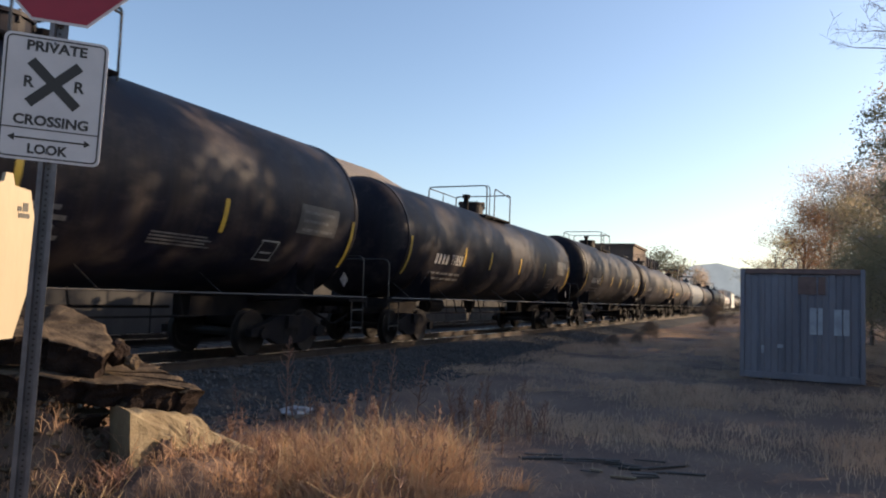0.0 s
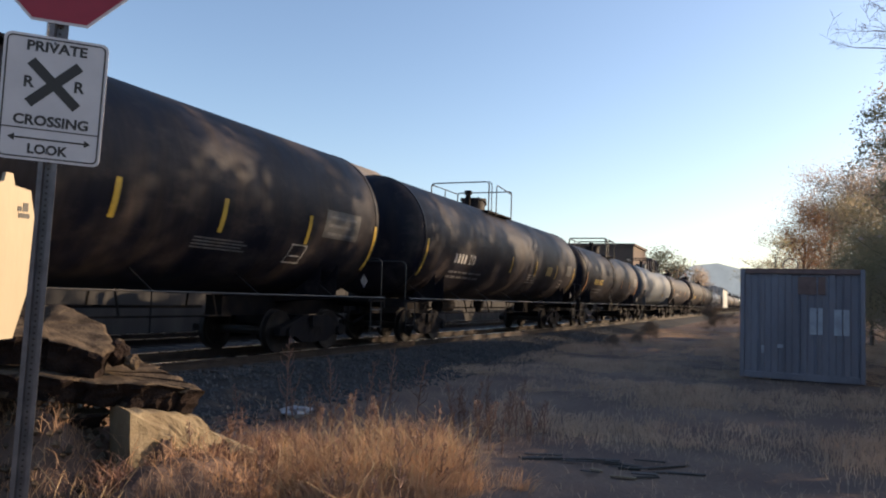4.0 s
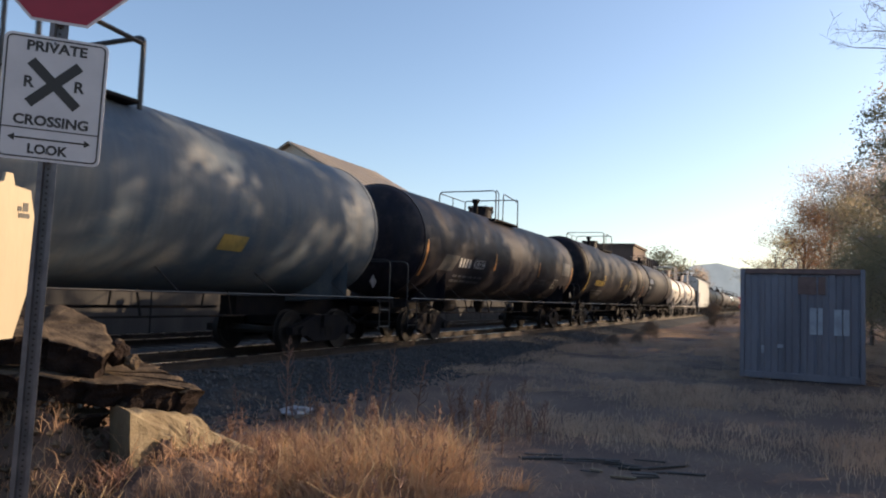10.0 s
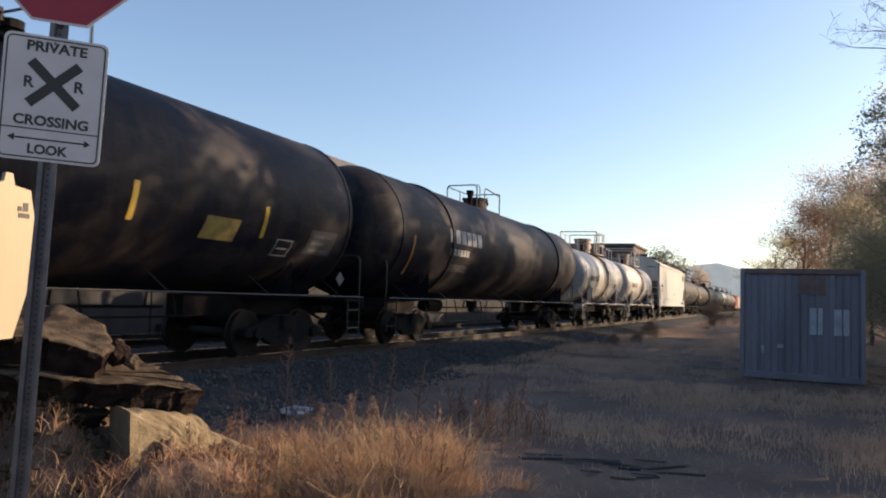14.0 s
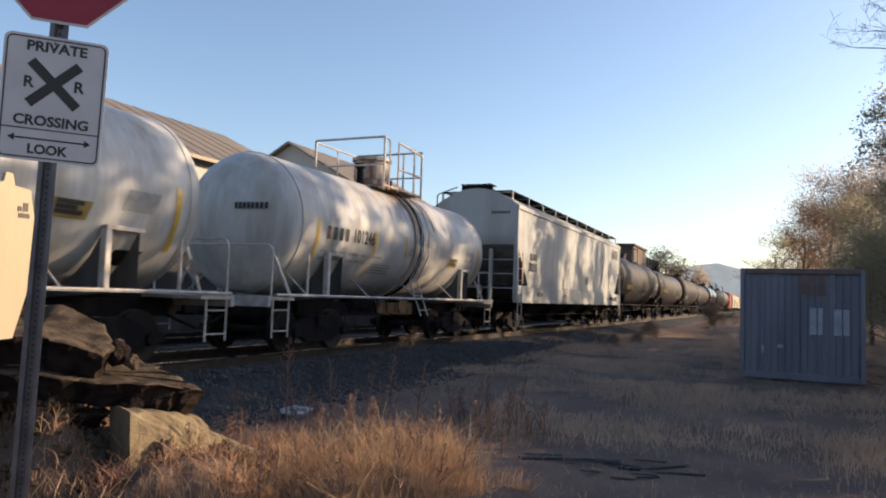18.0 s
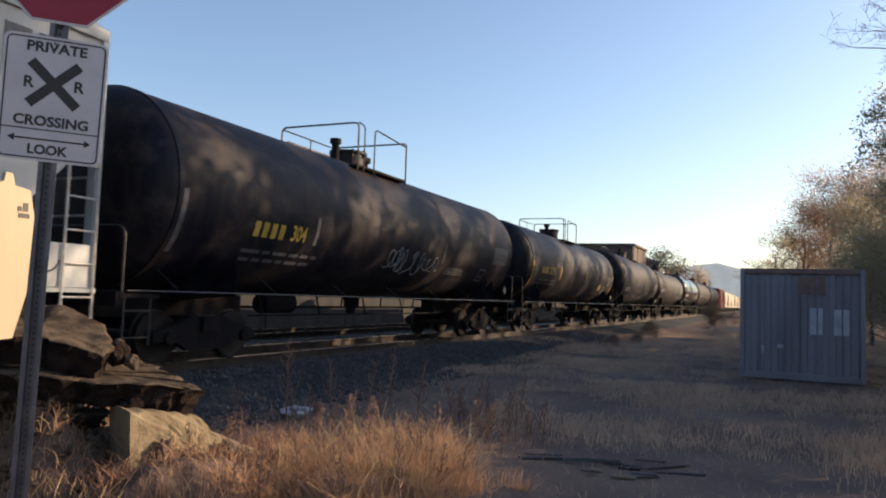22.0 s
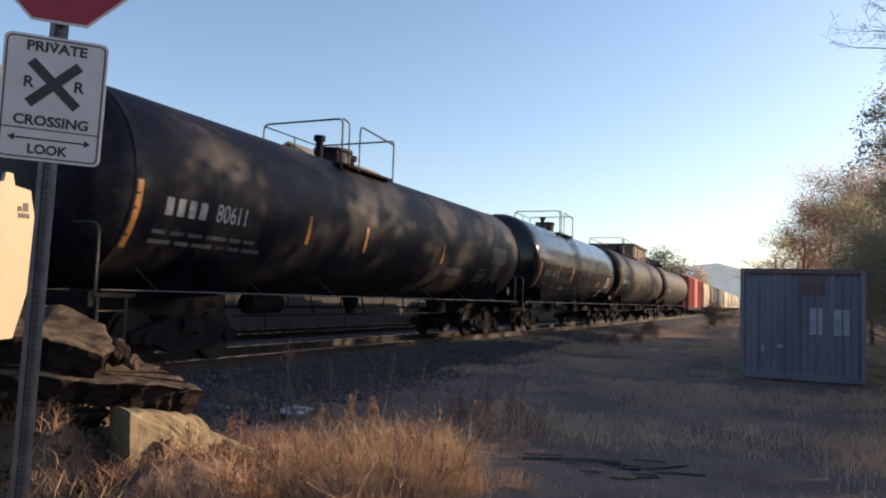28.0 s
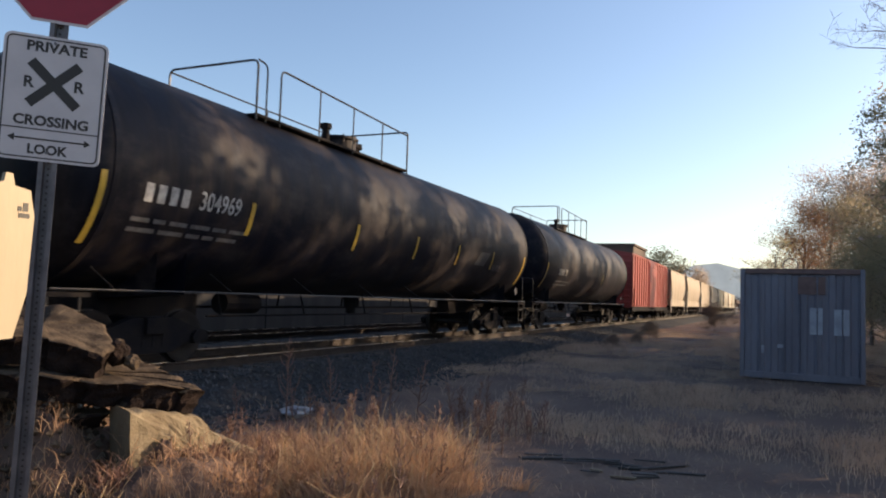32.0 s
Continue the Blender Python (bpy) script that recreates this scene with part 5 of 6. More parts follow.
        for v in bm.verts:
            q = v.co.copy()
            g = 1 + 0.45 * noise.noise(q * 1.7 + Vector((k * 5, 0, 0))) + 0.25 * noise.noise(q * 5 + Vector((k * 5, 0, 0)))
            v.co = Vector((q.x * rx, q.y * ry, q.z * rz)) * g
        tagged(part("soil_clod", bm, M_SOIL, at=(x, y, z)), "clod of reddish-brown soil on the broken block", "soil clod", "soil clods at the block")
    # earth core of the heap
    b = bmesh.new()
    n, m = 26, 22
    g = [[None] * (m + 1) for _ in range(n + 1)]
    for i in range(n + 1):
        for j in range(m + 1):
            x, y = -8.0 + 4.6 * i / n, 3.0 + 3.1 * j / m
            z = mound_height(x, y) + 0.10 * noise.noise((x * 3, y * 3, 0)) + 0.05 * noise.noise((x * 9, y * 9, 4)) - 0.06
            g[i][j] = b.verts.new((x, y, z if 0 < i < n and 0 < j < m else -0.2))
    for i in range(n):
        for j in range(m):
            b.faces.new((g[i][j], g[i + 1][j], g[i + 1][j + 1], g[i][j + 1]))
    tagged(part("earth_mound", b, M_SOIL, smooth=True), "heap of loose brown earth under broken slabs", "earth heap")
    # crumbled soil bank before the concrete block
    b = bmesh.new()
    n, m = 34, 26
    g = [[None] * (m + 1) for _ in range(n + 1)]
    for i in range(n + 1):
        for j in range(m + 1):
            x, y = -5.0 + 1.7 * i / n, 3.6 + 1.8 * j / m
            d = math.hypot((x + 4.15) / 0.8, (y - 4.5) / 0.85)
            z = 0.42 * max(0.0, 1 - d ** 2) + 0.10 * noise.noise((x * 4, y * 4, 2)) + 0.045 * noise.noise((x * 13, y * 13, 4)) - 0.07
            g[i][j] = b.verts.new((x, y, z if d < 1 else -0.12))
    for i in range(n):
        for j in range(m):
            b.faces.new((g[i][j], g[i + 1][j], g[i + 1][j + 1], g[i][j + 1]))
    tagged(part("soil_bank", b, M_SOIL, smooth=True), "crumbled reddish-brown soil bank with dead roots", "soil bank")
    rnd = random.Random(8)
    verts, faces = [], []
    for k in range(500):
        x, y = rnd.uniform(-6.4, -4.0), rnd.uniform(3.6, 5.0)
        z = mound_height(x, y)
        s = rnd.uniform(0.015, 0.05)
        o = len(verts)
        for vx, vy, vz in ((1, 0, 0), (0, 1, 0), (-1, 0.1, 0), (0, -1, 0.1), (0, 0, 0.8), (0, 0, -0.7)):
            verts.append((x + s * vx * rnd.uniform(0.6, 1.2), y + s * vy * rnd.uniform(0.6, 1.2), z + s * vz))
        faces += [(o + a, o + b2, o + c) for a, b2, c in ((0, 1, 4), (1, 2, 4), (2, 3, 4), (3, 0, 4), (1, 0, 5), (2, 1, 5), (3, 2, 5), (0, 3, 5))]
    me = bpy.data.meshes.new("heap_crumbs")
    me.from_pydata(verts, [], faces)
    me.materials.append(M_ASPHALT)
    tagged(new("heap_crumbs", me), "crumbs of asphalt and gravel on the heap", "rubble", kind="stuff")


# ---------------------------------------------------------------- grass and weeds
def blades(name, spots, material, label, seed, lo, hi, width=0.006, droop=0.5, heads=None):
    """Thin bent blades at the spots (x, y, z, scale), one object of stuff."""
    rnd = random.Random(seed)
    verts, faces = [], []
    hv, hf = [], []
    for x, y, z, s, *way in spots:
        a, h = way[0] if way else rnd.uniform(0, 6.283), rnd.uniform(lo, hi) * s
        lean = rnd.uniform(0.1, droop) * h
        ca, sa = math.cos(a), math.sin(a)
        pa, w = rnd.uniform(0, 6.283), width * rnd.uniform(0.6, 1.4)
        px, py = math.cos(pa) * w, math.sin(pa) * w
        o = len(verts)
        for t, k in ((0, 1), (0.45, 0.9), (0.8, 0.6), (1.0, 0.12)):
            bx, by, bz = x + ca * lean * t * t, y + sa * lean * t * t, z + h * (t - 0.18 * t ** 3 * droop)
            verts.append((bx - px * k, by - py * k, bz))
            verts.append((bx + px * k, by + py * k, bz))
        faces += [(o, o + 1, o + 3, o + 2), (o + 2, o + 3, o + 5, o + 4), (o + 4, o + 5, o + 7, o + 6)]
        if heads and rnd.random() < heads:
            o = len(hv)
            for t, k in ((0.86, 0.4), (0.95, 2.2), (1.06, 1.6), (1.16, 0.1)):
                bx, by, bz = x + ca * lean * t * t, y + sa * lean * t * t, z + h * (t - 0.18 * t ** 3 * droop)
                hv.append((bx - px * k, by - py * k, bz))
                hv.append((bx + px * k, by + py * k, bz))
            hf += [(o, o + 1, o + 3, o + 2), (o + 2, o + 3, o + 5, o + 4), (o + 4, o + 5, o + 7, o + 6)]
    me = bpy.data.meshes.new(name)
    me.from_pydata(verts, [], faces)
    me.materials.append(material)
    tagged(new(name, me), label, "grass", kind="stuff")
    if hv:
        me = bpy.data.meshes.new("seed_heads")
        me.from_pydata(hv, [], hf)
        me.materials.append(M_SEED)
        tagged(new("seed_heads", me), "pale seed heads of the dry grass", "grass", kind="stuff")


def grasses():
    rnd = random.Random(21)
    def patch(x, y):
        """How thick the dry grass stands: one tall tuft, thin low growth towards the heap."""
        d = math.hypot((x + 3.15) / 1.0, (y - 5.75) / 1.3)
        low = math.hypot((x + 4.05) / 1.2, (y - 5.35) / 1.0)
        return d, low
    gold, russet = [], []

    def sow(x, y, s, tone, way=None):
        spot = (x, y, ground_height(x, y) - 0.02, s * (0.85 if tone > 0.08 else 1.0))
        (russet if tone > 0.08 else gold).append(spot if way is None else spot + (way,))
    tufts_left = 390
    while tufts_left:
        x, y = rnd.uniform(-5.5, -1.6), rnd.uniform(4.3, 8.0)
        d, l = patch(x, y)
        k = noise.noise((x * 1.8, y * 1.8, 2)) * 0.6 + noise.noise((x * 5, y * 5, 9)) * 0.5
        if rnd.random() > max((1.10 - d + k) * 1.2, (0.62 - 0.5 * l + 0.8 * k) * 0.6):
            continue
        tufts_left -= 1
        s = max(0.26, 0.40 + 0.30 * max(0, 1 - d * d) + rnd.gauss(0, 0.14) + 0.2 * k)
        tone = noise.noise((x * 2.6, y * 2.6, 14)) + 0.26 * (-3.55 - x) + rnd.gauss(0, 0.16)
        rad, bias = rnd.uniform(0.03, 0.10), rnd.uniform(0, 6.283)
        for n in range(int(rnd.uniform(45, 125))):
            a, r = rnd.uniform(0, 6.283), abs(rnd.gauss(0, rad))
            sow(x + r * math.cos(a), y + r * math.sin(a), s * rnd.uniform(0.6, 1.15), tone + rnd.gauss(0, 0.14), a if rnd.random() < 0.7 else bias + rnd.gauss(0, 0.5))
    loose = 5500
    while loose:
        x, y = rnd.uniform(-5.6, -1.5), rnd.uniform(4.2, 8.2)
        d, l = patch(x, y)
        k = noise.noise((x * 1.8, y * 1.8, 2)) * 0.6 + noise.noise((x * 5, y * 5, 9)) * 0.5
        if rnd.random() > max((1.2 - d + k) * 1.1, (0.75 - 0.5 * l + 0.8 * k) * 0.8):
            continue
        loose -= 1
        sow(x, y, rnd.uniform(0.25, 0.5), noise.noise((x * 2.6, y * 2.6, 14)) + 0.2 + rnd.gauss(0, 0.25))
    blades("dry_grass_clump", gold, M_GRASS, "tall golden dry grass lit from behind", 1, 0.14, 0.60, 0.0026, 1.1, heads=0.02)
    blades("russet_grass", russet, M_RUSSET, "russet dead grass between the golden tufts", 4, 0.12, 0.56, 0.0027, 0.9)
    curl = []
    while len(curl) < 420:
        x, y = rnd.uniform(-5.0, -2.2), rnd.uniform(4.2, 7.0)
        if rnd.random() > 1.15 - patch(x, y)[0]:
            continue
        curl.append((x, y, ground_height(x, y), rnd.uniform(0.8, 1.25)))
    blades("curled_grass", curl, M_SEED, "pale curled dry grass blades", 8, 0.34, 0.6, 0.0032, 1.1)
    near = [(-3.18 + rnd.gauss(0, 0.07), 2.74 + rnd.gauss(0, 0.07), 0.0, rnd.uniform(0.75, 1.1)) for k in range(13)] + [(-3.42 + rnd.gauss(0, 0.1), 2.66 + rnd.gauss(0, 0.08), 0.0, rnd.uniform(0.7, 1.0)) for k in range(7)]
    blades("pale_grass_stalks", near, M_SEED, "few pale dry grass stalks with curled tips", 19, 0.6, 0.82, 0.0017, 0.55, heads=0.7)
    thin = []
    while len(thin) < 1500:
        x, y = rnd.uniform(-5.4, -3.6), rnd.uniform(3.7, 5.4)
        if rnd.random() > 0.45 + noise.noise((x * 3, y * 3, 6)):
            continue
        d = math.hypot((x + 4.15) / 0.8, (y - 4.5) / 0.85)
        thin.append((x, y, 0.36 * max(0.0, 1 - d ** 2) - 0.05, rnd.uniform(0.5, 1.0)))
    blades("dead_stalks", thin, M_GRASS, "thin dead stalks on the soil bank", 6, 0.12, 0.42, 0.0035, 1.3)
    low = []
    while len(low) < 120000:
        y = 6 + 44 * rnd.random() ** 1.5
        x = rnd.uniform(-6.6, 7.5)
        k = noise.noise((x * 0.4, y * 0.38, 5)) + 0.6 * noise.noise((x * 1.5, y * 1.2, 1))
        if rnd.random() > 0.42 + k * 1.2:
            continue
        if x < -3.6 - 0.12 * (y - 8) and y < 15 and rnd.random() > 0.06:
            continue
        if y < 9.0 and x > -2.7 and rnd.random() > 0.06 + 0.25 * max(0.0, y - 8):
            continue
        low.append((x, y, ground_height(x, y) - 0.01, (0.5 + 0.45 * max(-0.5, k) + 0.5 * noise.noise((x * 4, y * 3, 8))) * (1 + y * 0.008)))
    blades("verge_grass", low, M_GRASS2, "dull dry grass tufts on the verge", 2, 0.05, 0.27, 0.003, 1.0)
    straw = []
    while len(straw) < 1500:
        x, y = rnd.uniform(-3.2, 4.0), 5.2 + 5.5 * rnd.random()
        if rnd.random() > 0.45 + noise.noise((x * 1.1, y * 1.1, 17)) + 0.4 * noise.noise((x * 4, y * 4, 18)):
            continue
        straw.append((x, y, ground_height(x, y), rnd.uniform(0.5, 1.2)))
    blades("fallen_straw", straw, M_GRASS2, "trodden straw and stubble on bare earth", 15, 0.02, 0.06, 0.002, 1.6)
    tufts = []
    for cx, cy, z in ((-4.17, 4.55, 0.16), (-4.12, 4.35, 0.1), (-4.05, 5.05, 0.08), (-4.3, 4.1, 0.15), (-4.1, 4.75, 0.2), (-3.95, 5.2, 0.1)):
        for k in range(420):
            tufts.append((cx + rnd.gauss(0, 0.07), cy + rnd.gauss(0, 0.09), z * rnd.random(), rnd.uniform(0.5, 1.1)))
    blades("russet_tufts", tufts, M_RUSSET, "russet dead growth before the concrete block", 12, 0.12, 0.36, 0.004, 0.8)
    heap = []
    while len(heap) < 5200:
        x, y = rnd.uniform(-6.6, -3.4), rnd.uniform(3.0, 4.9)
        if rnd.random() > 0.5 + noise.noise((x * 3, y * 3, 3)):
            continue
        heap.append((x, y, mound_height(x, y) * (1 if y < 4.2 else 0.6) - 0.06, 0.62))
    blades("heap_grass", heap, M_GRASS, "dead grass growing on the earth heap", 3, 0.08, 0.36, 0.0026, 1.3)


def weed(x, y, h, seed, label="dry branching weed stalk"):
    rnd = random.Random(seed)
    b = bmesh.new()
    z = ground_height(x, y) - 0.03
    bend = rnd.uniform(-0.1, 0.1)
    thick = 0.006 + 0.006 * h

    def at(t):
        return Vector((x + bend * t * t, y, z + h * t))
    pts = [at(t) + Vector((rnd.gauss(0, 0.008), rnd.gauss(0, 0.008), 0)) for t in (0, 0.2, 0.4, 0.6, 0.8, 1)]
    tube(b, pts, [thick * (1 - 0.65 * t / 5) for t in range(6)], 5)
    for k in range(int(10 + 10 * h)):
        t = 0.22 + 0.75 * (k + rnd.random()) / int(10 + 10 * h)
        a = k * 2.4 + rnd.uniform(-0.6, 0.6)
        o = at(t)
        ln = h * rnd.uniform(0.14, 0.30) * (1.3 - t)
        d = Vector((math.cos(a), math.sin(a), rnd.uniform(0.5, 1.1))).normalized()
        mid = o + d * ln * 0.6
        end = mid + Vector((d.x * 0.4, d.y * 0.4, 1)).normalized() * ln * 0.55
        tube(b, [o, mid, end], [thick * 0.55, thick * 0.45, thick * 0.25], 4)
        for q in range(3):
            c = mid.lerp(end, rnd.uniform(-0.4, 1.0)) + Vector((rnd.gauss(0, 0.006), rnd.gauss(0, 0.006), rnd.gauss(0, 0.006)))
            s = rnd.uniform(0.005, 0.011)
            vs = [b.verts.new(c + Vector((rnd.gauss(0, s), rnd.gauss(0, s), rnd.gauss(0, s)))) for _ in range(3)]
            b.faces.new(vs)
    tagged(part("weed", b, M_WEED), label, "weed", "dry weeds beside the track")


# ---------------------------------------------------------------- trees
def tree_meshes(seed, H, spread_r, leaf_mat, leaves, leaf=0.12, first=0.3, clump=0.55, clumps=0, twig=0.014, drop=0.8):
    """Trunk with limbs and twigs, and a crown of loose leaf clumps at the twig ends."""
    rnd = random.Random(seed)
    b = bmesh.new()
    tips = []

    def limb(p, d, ln, r, level):
        n = 4
        pts, rr = [p], [r]
        q = p.copy()
        for k in range(n):
            d = (d + Vector((rnd.gauss(0, 0.16), rnd.gauss(0, 0.16), rnd.gauss(0.04, 0.1)))).normalized()
            q = q + d * ln / n
            pts.append(q.copy())
            rr.append(r * (1 - 0.62 * (k + 1) / n))
        tube(b, pts, rr, 6 if level < 2 else 4)
        if level >= 3:
            tips.extend(pts[2:])
            return
        for k in range((5, 4, 4)[level]):
            t = rnd.uniform(0.35, 1.0)
            i = min(int(t * n), n - 1)
            o = pts[i].lerp(pts[i + 1], t * n - i)
            a = rnd.uniform(0, 6.28)
            side = Vector((math.cos(a), math.sin(a), rnd.uniform(-0.1, 0.7))).normalized()
            limb(o, (d * 0.5 + side).normalized(), ln * rnd.uniform(0.45, 0.7), max(twig, rr[i] * 0.55), level + 1)

    trunk = [Vector((rnd.gauss(0, 0.02) * H * t, rnd.gauss(0, 0.02) * H * t, H * t - 0.15)) for t in (0, 0.15, 0.35, 0.55, 0.75, 0.92)]
    rad = [H * 0.022 * (1 - 0.8 * t) for t in (0, 0.15, 0.35, 0.55, 0.75, 0.92)]
    tube(b, trunk, rad, 9)
    for k in range(11):
        t = first + (0.95 - first) * (k + 0.5) / 11
        i = min(int(t / 0.92 * 5), 4)
        o = trunk[i].lerp(trunk[i + 1], min(1, max(0, (t * H - trunk[i].z) / max(0.1, trunk[i + 1].z - trunk[i].z))))
        a = k * 2.4 + rnd.uniform(-0.5, 0.5)
        d = Vector((math.cos(a), math.sin(a), 0.35 + 0.6 * t)).normalized()
        limb(o, d, spread_r * (1.15 - 0.6 * t) * rnd.uniform(0.75, 1.15), rad[i] * 0.45, 1)
    wood = finish("trunk", b, M_BARK, True)
    verts, faces = [], []
    if clumps:
        tips = [rnd.choice(tips) for _ in range(clumps)]
    for k in range(leaves):
        c = rnd.choice(tips)
        p = c + Vector((rnd.gauss(0, clump), rnd.gauss(0, clump), rnd.gauss(0, clump * drop)))
        if p.z < H * first * 0.6:
            continue
        s = leaf * rnd.uniform(0.6, 1.3)
        u = Vector((rnd.gauss(0, 1), rnd.gauss(0, 1), rnd.gauss(0, 0.6))).normalized()
        w = u.cross(Vector((rnd.gauss(0, 1), rnd.gauss(0, 1), rnd.gauss(0, 1)))).normalized()
        o = len(verts)
        verts += [tuple(p - u * s), tuple(p + w * s * 0.5), tuple(p + u * s), tuple(p - w * s * 0.5)]
        faces.append((o, o + 1, o + 2, o + 3))
    me = bpy.data.meshes.new("crown")
    me.from_pydata(verts, [], faces)
    me.materials.append(leaf_mat)
    return wood, me


def tree(kind, x, y, s, rot, label, group="trees along the verge"):
    wood, crown = TREES[kind]
    t = thing("tree", label, "tree", group, m=Matrix.Translation((x, y, 0)) @ Matrix.Rotation(rot, 4, "Z") @ Matrix.Scale(s, 4))
    part("trunk", wood, None, t)
    part("crown", crown, None, t)
    return t


TREES = {}


def reaching_tree(base, H, reach, leaf_mat, leaves, label, seed, leaf=0.06, clump=0.12, twig=0.006, shoots=16, shoot_len=0.85, depth=1):
    """Tree whose long limbs end at the given points, with fine twigs along them."""
    rnd = random.Random(seed)
    root = thing("tree", label, "tree", "trees along the verge", m=Matrix.Translation(base))
    base = Vector(base)
    b = bmesh.new()
    hs = (0, 0.15, 0.35, 0.55, 0.75, 1.0)
    trunk = [Vector((rnd.gauss(0, 0.012) * H, rnd.gauss(0, 0.012) * H, H * t - 0.15)) for t in hs]
    tube(b, trunk, [H * 0.014 * (1.05 - t) for t in hs], 9)
    tips = []

    def shoot(p, d, ln, r, level):
        pts, rr = [p], [r]
        for k in range(5):
            d = (d + Vector((rnd.gauss(0, 0.13), rnd.gauss(0, 0.13), rnd.gauss(0.02, 0.13)))).normalized()
            pts.append(pts[-1] + d * ln / 5)
            rr.append(max(0.0025, r * (1 - 0.8 * (k + 1) / 5)))
        tube(b, pts, rr, 4)
        if level == 0:
            tips.extend(pts[2:])
            return
        for k in range(4):
            i = rnd.randint(1, 4)
            side = Vector((rnd.gauss(0, 1), rnd.gauss(0, 1), rnd.gauss(0, 1))).normalized()
            shoot(pts[i], (d + side * 0.9).normalized(), ln * rnd.uniform(0.35, 0.6), rr[i] * 0.7, level - 1)

    for P in reach:
        q = Vector(P) - base
        o = Vector((0, 0, max(1.0, min(H * 0.92, q.z - 0.35 * math.hypot(q.x, q.y)))))
        span = (q - o).length
        pts = []
        for k in range(9):
            t = k / 8
            w = o.lerp(q, t) + Vector((0, 0, 0.10 * span * math.sin(math.pi * t)))
            pts.append(w + Vector((rnd.gauss(0, 0.03), rnd.gauss(0, 0.03), rnd.gauss(0, 0.05))) * (1 if 0 < k < 8 else 0))
        tube(b, pts, [0.009 + 0.035 * (1 - k / 8) ** 1.6 for k in range(9)], 6)
        for k in range(shoots):
            i = rnd.randint(2, 7)
            t = rnd.random()
            p = pts[i].lerp(pts[i + 1], t)
            side = Vector((rnd.gauss(0, 1), rnd.gauss(0, 1), rnd.gauss(0.2, 1))).normalized()
            shoot(p, ((pts[i + 1] - pts[i]).normalized() + side * 0.8).normalized(), shoot_len * rnd.uniform(0.6, 1.4), twig, depth)
        tips.append(pts[-1])
    part("trunk", finish("trunk", b, M_BARK, True), None, root)
    verts, faces = [], []
    for k in range(leaves):
        c = rnd.choice(tips)
        p = c + Vector((rnd.gauss(0, clump), rnd.gauss(0, clump), rnd.gauss(-0.02, clump)))
        u = Vector((rnd.gauss(0, 1), rnd.gauss(0, 1), rnd.gauss(0, 0.8))).normalized()
        w = u.cross(Vector((rnd.gauss(0, 1), rnd.gauss(0, 1), rnd.gauss(0, 1)))).normalized()
        z = leaf * rnd.uniform(0.6, 1.3)
        o = len(verts)
        verts += [tuple(p - u * z), tuple(p + w * z * 0.5), tuple(p + u * z), tuple(p - w * z * 0.5)]
        faces.append((o, o + 1, o + 2, o + 3))
    if faces:
        me = bpy.data.meshes.new("crown")
        me.from_pydata(verts, [], faces)
        me.materials.append(leaf_mat)
        part("crown", me, None, root)


